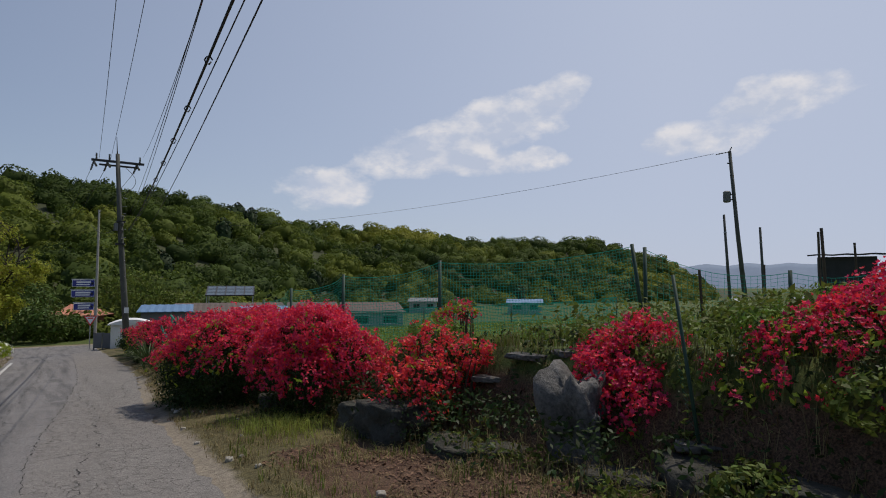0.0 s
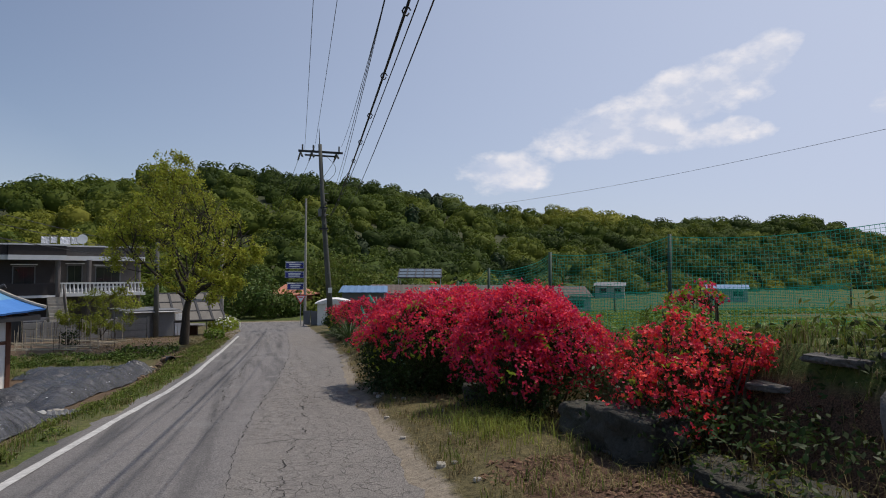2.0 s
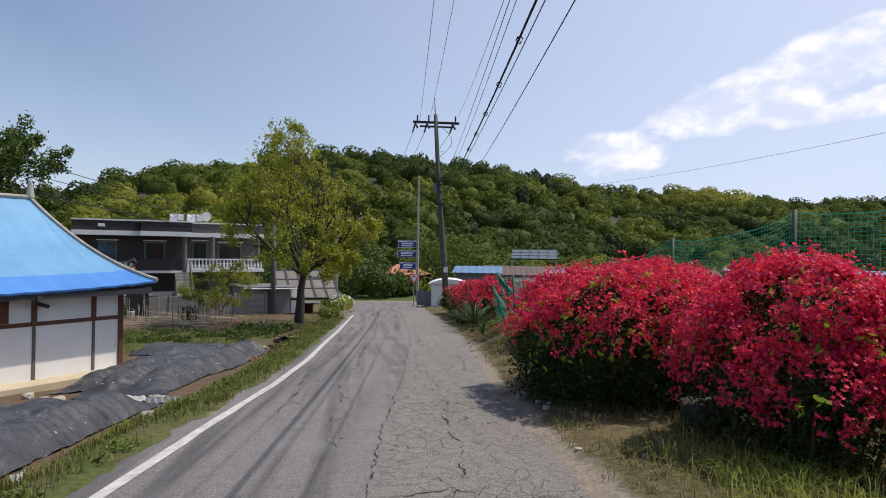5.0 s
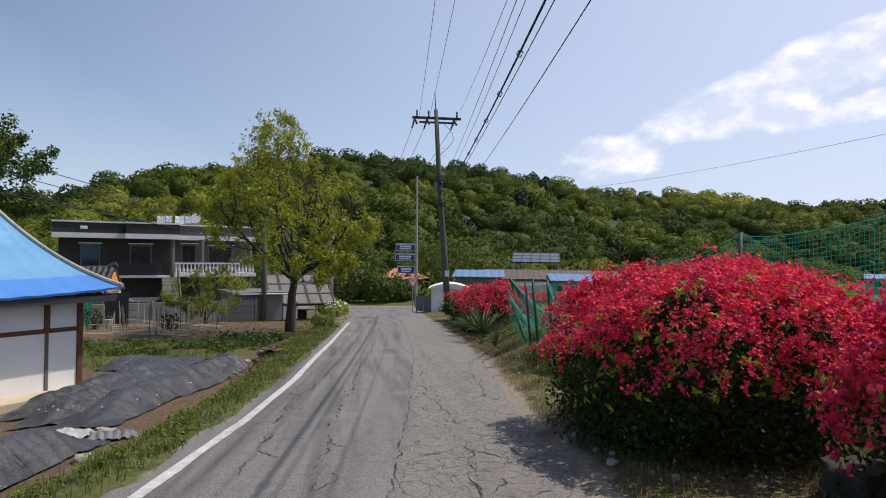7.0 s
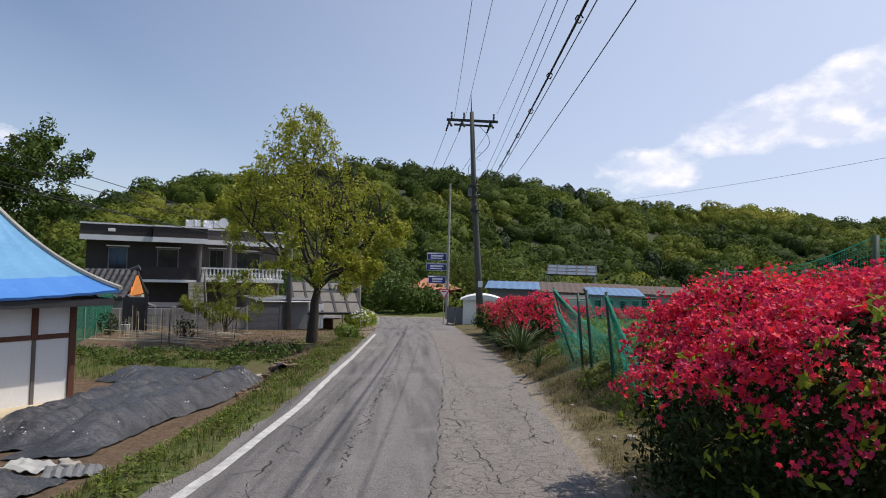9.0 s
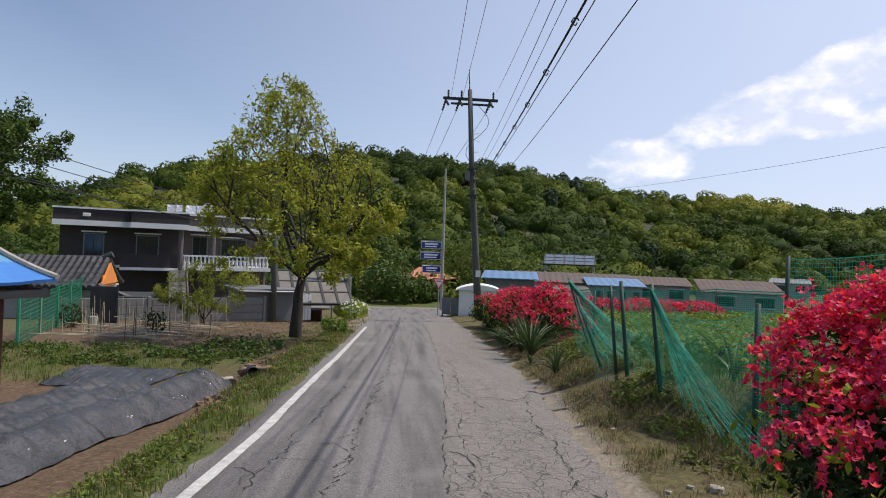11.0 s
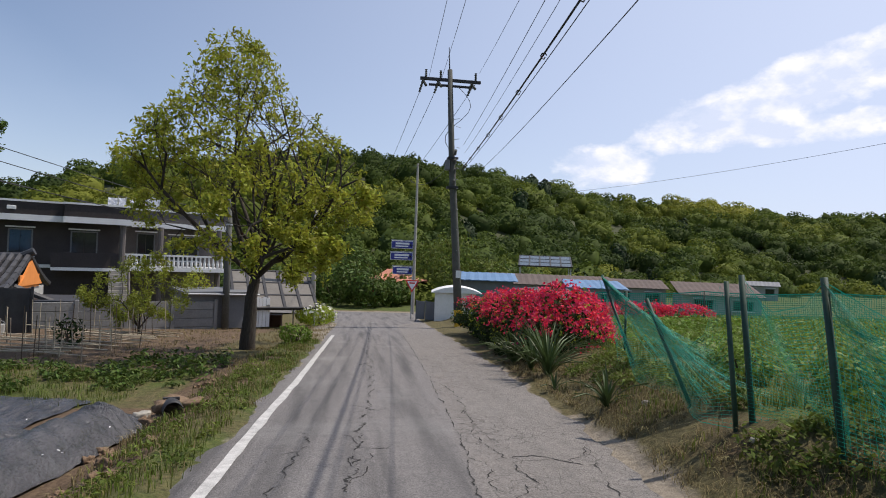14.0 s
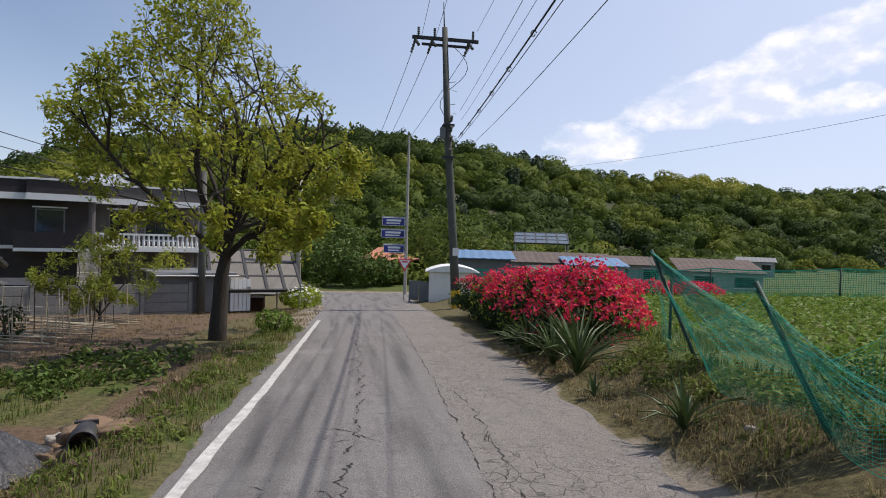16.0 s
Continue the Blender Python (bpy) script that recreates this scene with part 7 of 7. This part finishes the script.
def sheet(name, x, y, w, d, turn, label, material, seed, corrugated=True):
    bm = bmesh.new()
    n = 24
    rows = [[bm.verts.new((w * (i / n - 0.5), d * (j / 6 - 0.5), (0.012 * math.sin(i * 1.6) if corrugated else 0) + 0.05 * noise.noise(Vector((i * 0.2, j * 0.5, seed))))) for j in range(7)] for i in range(n + 1)]
    for a, b in zip(rows, rows[1:]):
        for j in range(6):
            bm.faces.new((a[j], b[j], b[j + 1], a[j + 1]))
    ob = part(name, bm, material)
    ob.matrix_basis = pose(x, y, land(x, y) + 0.07, 4, 3, turn)
    ob.modifiers.new("thick", "SOLIDIFY").thickness = 0.006
    return tagged(ob, label, "sheet", "loose sheets")


sheet("roof_sheet", -3.3, 14.75, 0.6, 0.3, 20, "scrap of pale corrugated roofing on the plot", M_GREYPANEL, 1)
sheet("plastic_sheet", -3.95, 15.05, 0.5, 0.3, -15, "crumpled pale plastic sheet on the plot", M_FARWALL, 2, False)
sheet("plastic_sheet", -3.2, 10.6, 0.4, 0.3, 35, "crumpled pale plastic sheet on the plot", M_FARWALL, 3, False)

# a drain mouth in the verge, with dug earth round it
drain = thing("drain_pipe", -2.16, 20.5, land(-2.16, 20.5) + 0.02, "dark drain pipe mouth in a dug earth bank", "pipe", turn=18)
bm = bmesh.new()
tube(bm, [(0, -0.10, 0.06), (0, 0.2, 0.03), (0, 0.55, -0.02)], [0.12, 0.12, 0.11], 18, cap=False)
pipe = part("pipe", bm, M_BLACK, drain, smooth=True)
pipe.modifiers.new("thick", "SOLIDIFY").thickness = 0.012
part("plug", boxes((-0.1, 0.5, -0.1, 0.1, 0.54, 0.1)), M_BLACK, drain)
for i, (x, y, sx, sy, sz) in enumerate([(-2.2, 20.95, 0.3, 0.3, 0.14), (-2.4, 20.6, 0.11, 0.2, 0.1), (-1.95, 20.62, 0.1, 0.18, 0.09)] + [(-2.3 - sr.uniform(-0.4, 0.6), sr.uniform(18, 24), *(sr.uniform(0.03, 0.08, 3))) for _ in range(26)]):
    stone("earth_clod", x, y, land(x, y) + sz * 0.25, sx, sy, sz, 160 + i, "heap of dug reddish earth along the verge" if i < 3 else "clod of reddish earth on the verge", M_EARTH, i * 50, 0, "earth", "earth heaps", 0.7)

# ---- vegetable garden: stakes, lying poles, welded fence ----
gr2 = np.random.default_rng(21)
for i in range(70):
    y = gr2.uniform(26.2, 34)
    x = -4.6 - gr2.uniform(0, 5.0) - 0.12 * (y - 26)
    h = gr2.uniform(0.55, 1.15)
    th = rod((0, 0, -0.1), (gr2.normal() * 0.05, gr2.normal() * 0.05, h), 0.012, 0.010, 5)
    ob = part("garden_stake", th, M_BAMBOO if i % 3 else M_TWIG)
    ob.location = (x, y, land(x, y))
    tagged(ob, "thin upright garden stake in the bare soil", "stake", "garden stakes")
for i in range(22):
    y = 26.6 + i * 0.33 + gr2.normal() * 0.1
    ob = part("lying_pole", rod((0, 0, 0.06), (gr2.uniform(-3.8, -2.4), gr2.uniform(-0.6, 0.8), 0.10 + 0.2 * gr2.random()), 0.015, 0.012, 6), M_BAMBOO)
    ob.location = (-5.2 - gr2.uniform(0, 1.2), y, land(-5.5, y))
    tagged(ob, "pale bamboo pole lying on the garden rows", "pole", "bamboo poles")


def welded_fence(x0, y0, x1, y1, z, h, n):
    th = thing("welded_fence", x0, y0, z, "green welded mesh fence beside the house", "fence", turn=math.degrees(math.atan2(y1 - y0, x1 - x0)))
    ln = math.hypot(x1 - x0, y1 - y0)
    for k in range(n + 1):
        part("post", boxes((k * ln / n - 0.035, -0.035, -0.2, k * ln / n + 0.035, 0.035, h + 0.06), bevel=0.008), M_GREENFENCE, th)
    for k in range(n):
        bm = bmesh.new()
        a, b = k * ln / n + 0.04, (k + 1) * ln / n - 0.04
        for j in range(15):
            box(bm, a, -0.006, 0.08 + j * (h - 0.12) / 14, b, 0.006, 0.092 + j * (h - 0.12) / 14)
        for j in range(int((b - a) / 0.09)):
            box(bm, a + j * 0.09, -0.012, 0.05, a + j * 0.09 + 0.008, -0.006, h)
        part("mesh_panel", bm, M_GREENFENCE, th)
    return th


welded_fence(-8.9, 25.4, -12.4, 35.6, -2.3, 1.75, 4)
board = thing("dark_board", -10.9, 33.2, -2.6, "dark upright sheet beside the green fence", "board", turn=15)
part("sheet", boxes((0, 0, 0, 0.85, 0.05, 1.9), bevel=0.01), M_BLACK, board)
part("post", boxes((0.86, -0.02, 0, 0.93, 0.06, 1.95)), M_BLACK, board)
bucket = thing("bucket", -10.4, 32.4, land(-10.4, 32.4), "small pale green bucket by the fence", "bucket")
part("body", tube(bmesh.new(), [(0, 0, 0), (0, 0, 0.3)], [0.14, 0.17], 12), M_FARWALL, bucket)
part("handle", tube(bmesh.new(), [(0.17 * math.cos(a), 0, 0.3 + 0.12 * math.sin(a)) for a in [k * math.pi / 8 for k in range(9)]], 0.008, 5), M_STEEL, bucket)
brick_ = thing("brick_block", -5.3, 21.8, land(-5.3, 21.8), "reddish block at the grass edge", "block")
part("block", boxes((-0.15, -0.1, 0, 0.15, 0.1, 0.2), bevel=0.015), M_REDTILE, brick_)

# weathered posts standing about in the field's near edge
for i, (x, y, h) in enumerate([(9.9, 4.3, 1.5), (11.5, 4.4, 1.4), (12.6, 3.4, 1.6), (8.0, 3.4, 1.3), (9.2, 3.0, 1.2), (7.3, 4.6, 0.9), (10.4, 5.4, 1.1)]):
    ob = part("field_stake", rod((0, 0, -0.1), (0.04 * (-1) ** i, 0.03, h), 0.022, 0.018, 6), M_TWIG)
    ob.location = (x, y, land(x, y))
    tagged(ob, "thin dark stake in the weedy field edge", "stake", "field stakes")
for i, (x, y, r, h) in enumerate([(7.6, 4.2, 0.5, 0.5), (7.0, 3.0, 0.45, 0.6), (8.4, 4.4, 0.5, 0.5), (5.2, 2.6, 0.35, 0.4), (4.6, 1.6, 0.35, 0.45), (5.0, 7.6, 0.4, 0.5), (4.0, 2.2, 0.3, 0.35)]):
    shrub("weed_clump", x, y, r, h, 400 + i, "clump of green weeds on the bank", M_CROP if i % 2 else M_GRASS, 900, 0.035, "weeds", "weed clumps")
for i, (x, y, r, h) in enumerate([(4.3, 15.4, 0.4, 0.6), (4.0, 14.3, 0.45, 0.65), (4.6, 17.6, 0.4, 0.5), (5.4, 18.6, 0.5, 0.45), (4.7, 19.6, 0.4, 0.4)]):
    shrub("weed_clump", x, y, r, h, 420 + i, "clump of green weeds behind the net", M_CROP, 900, 0.04, "weeds", "weed clumps")
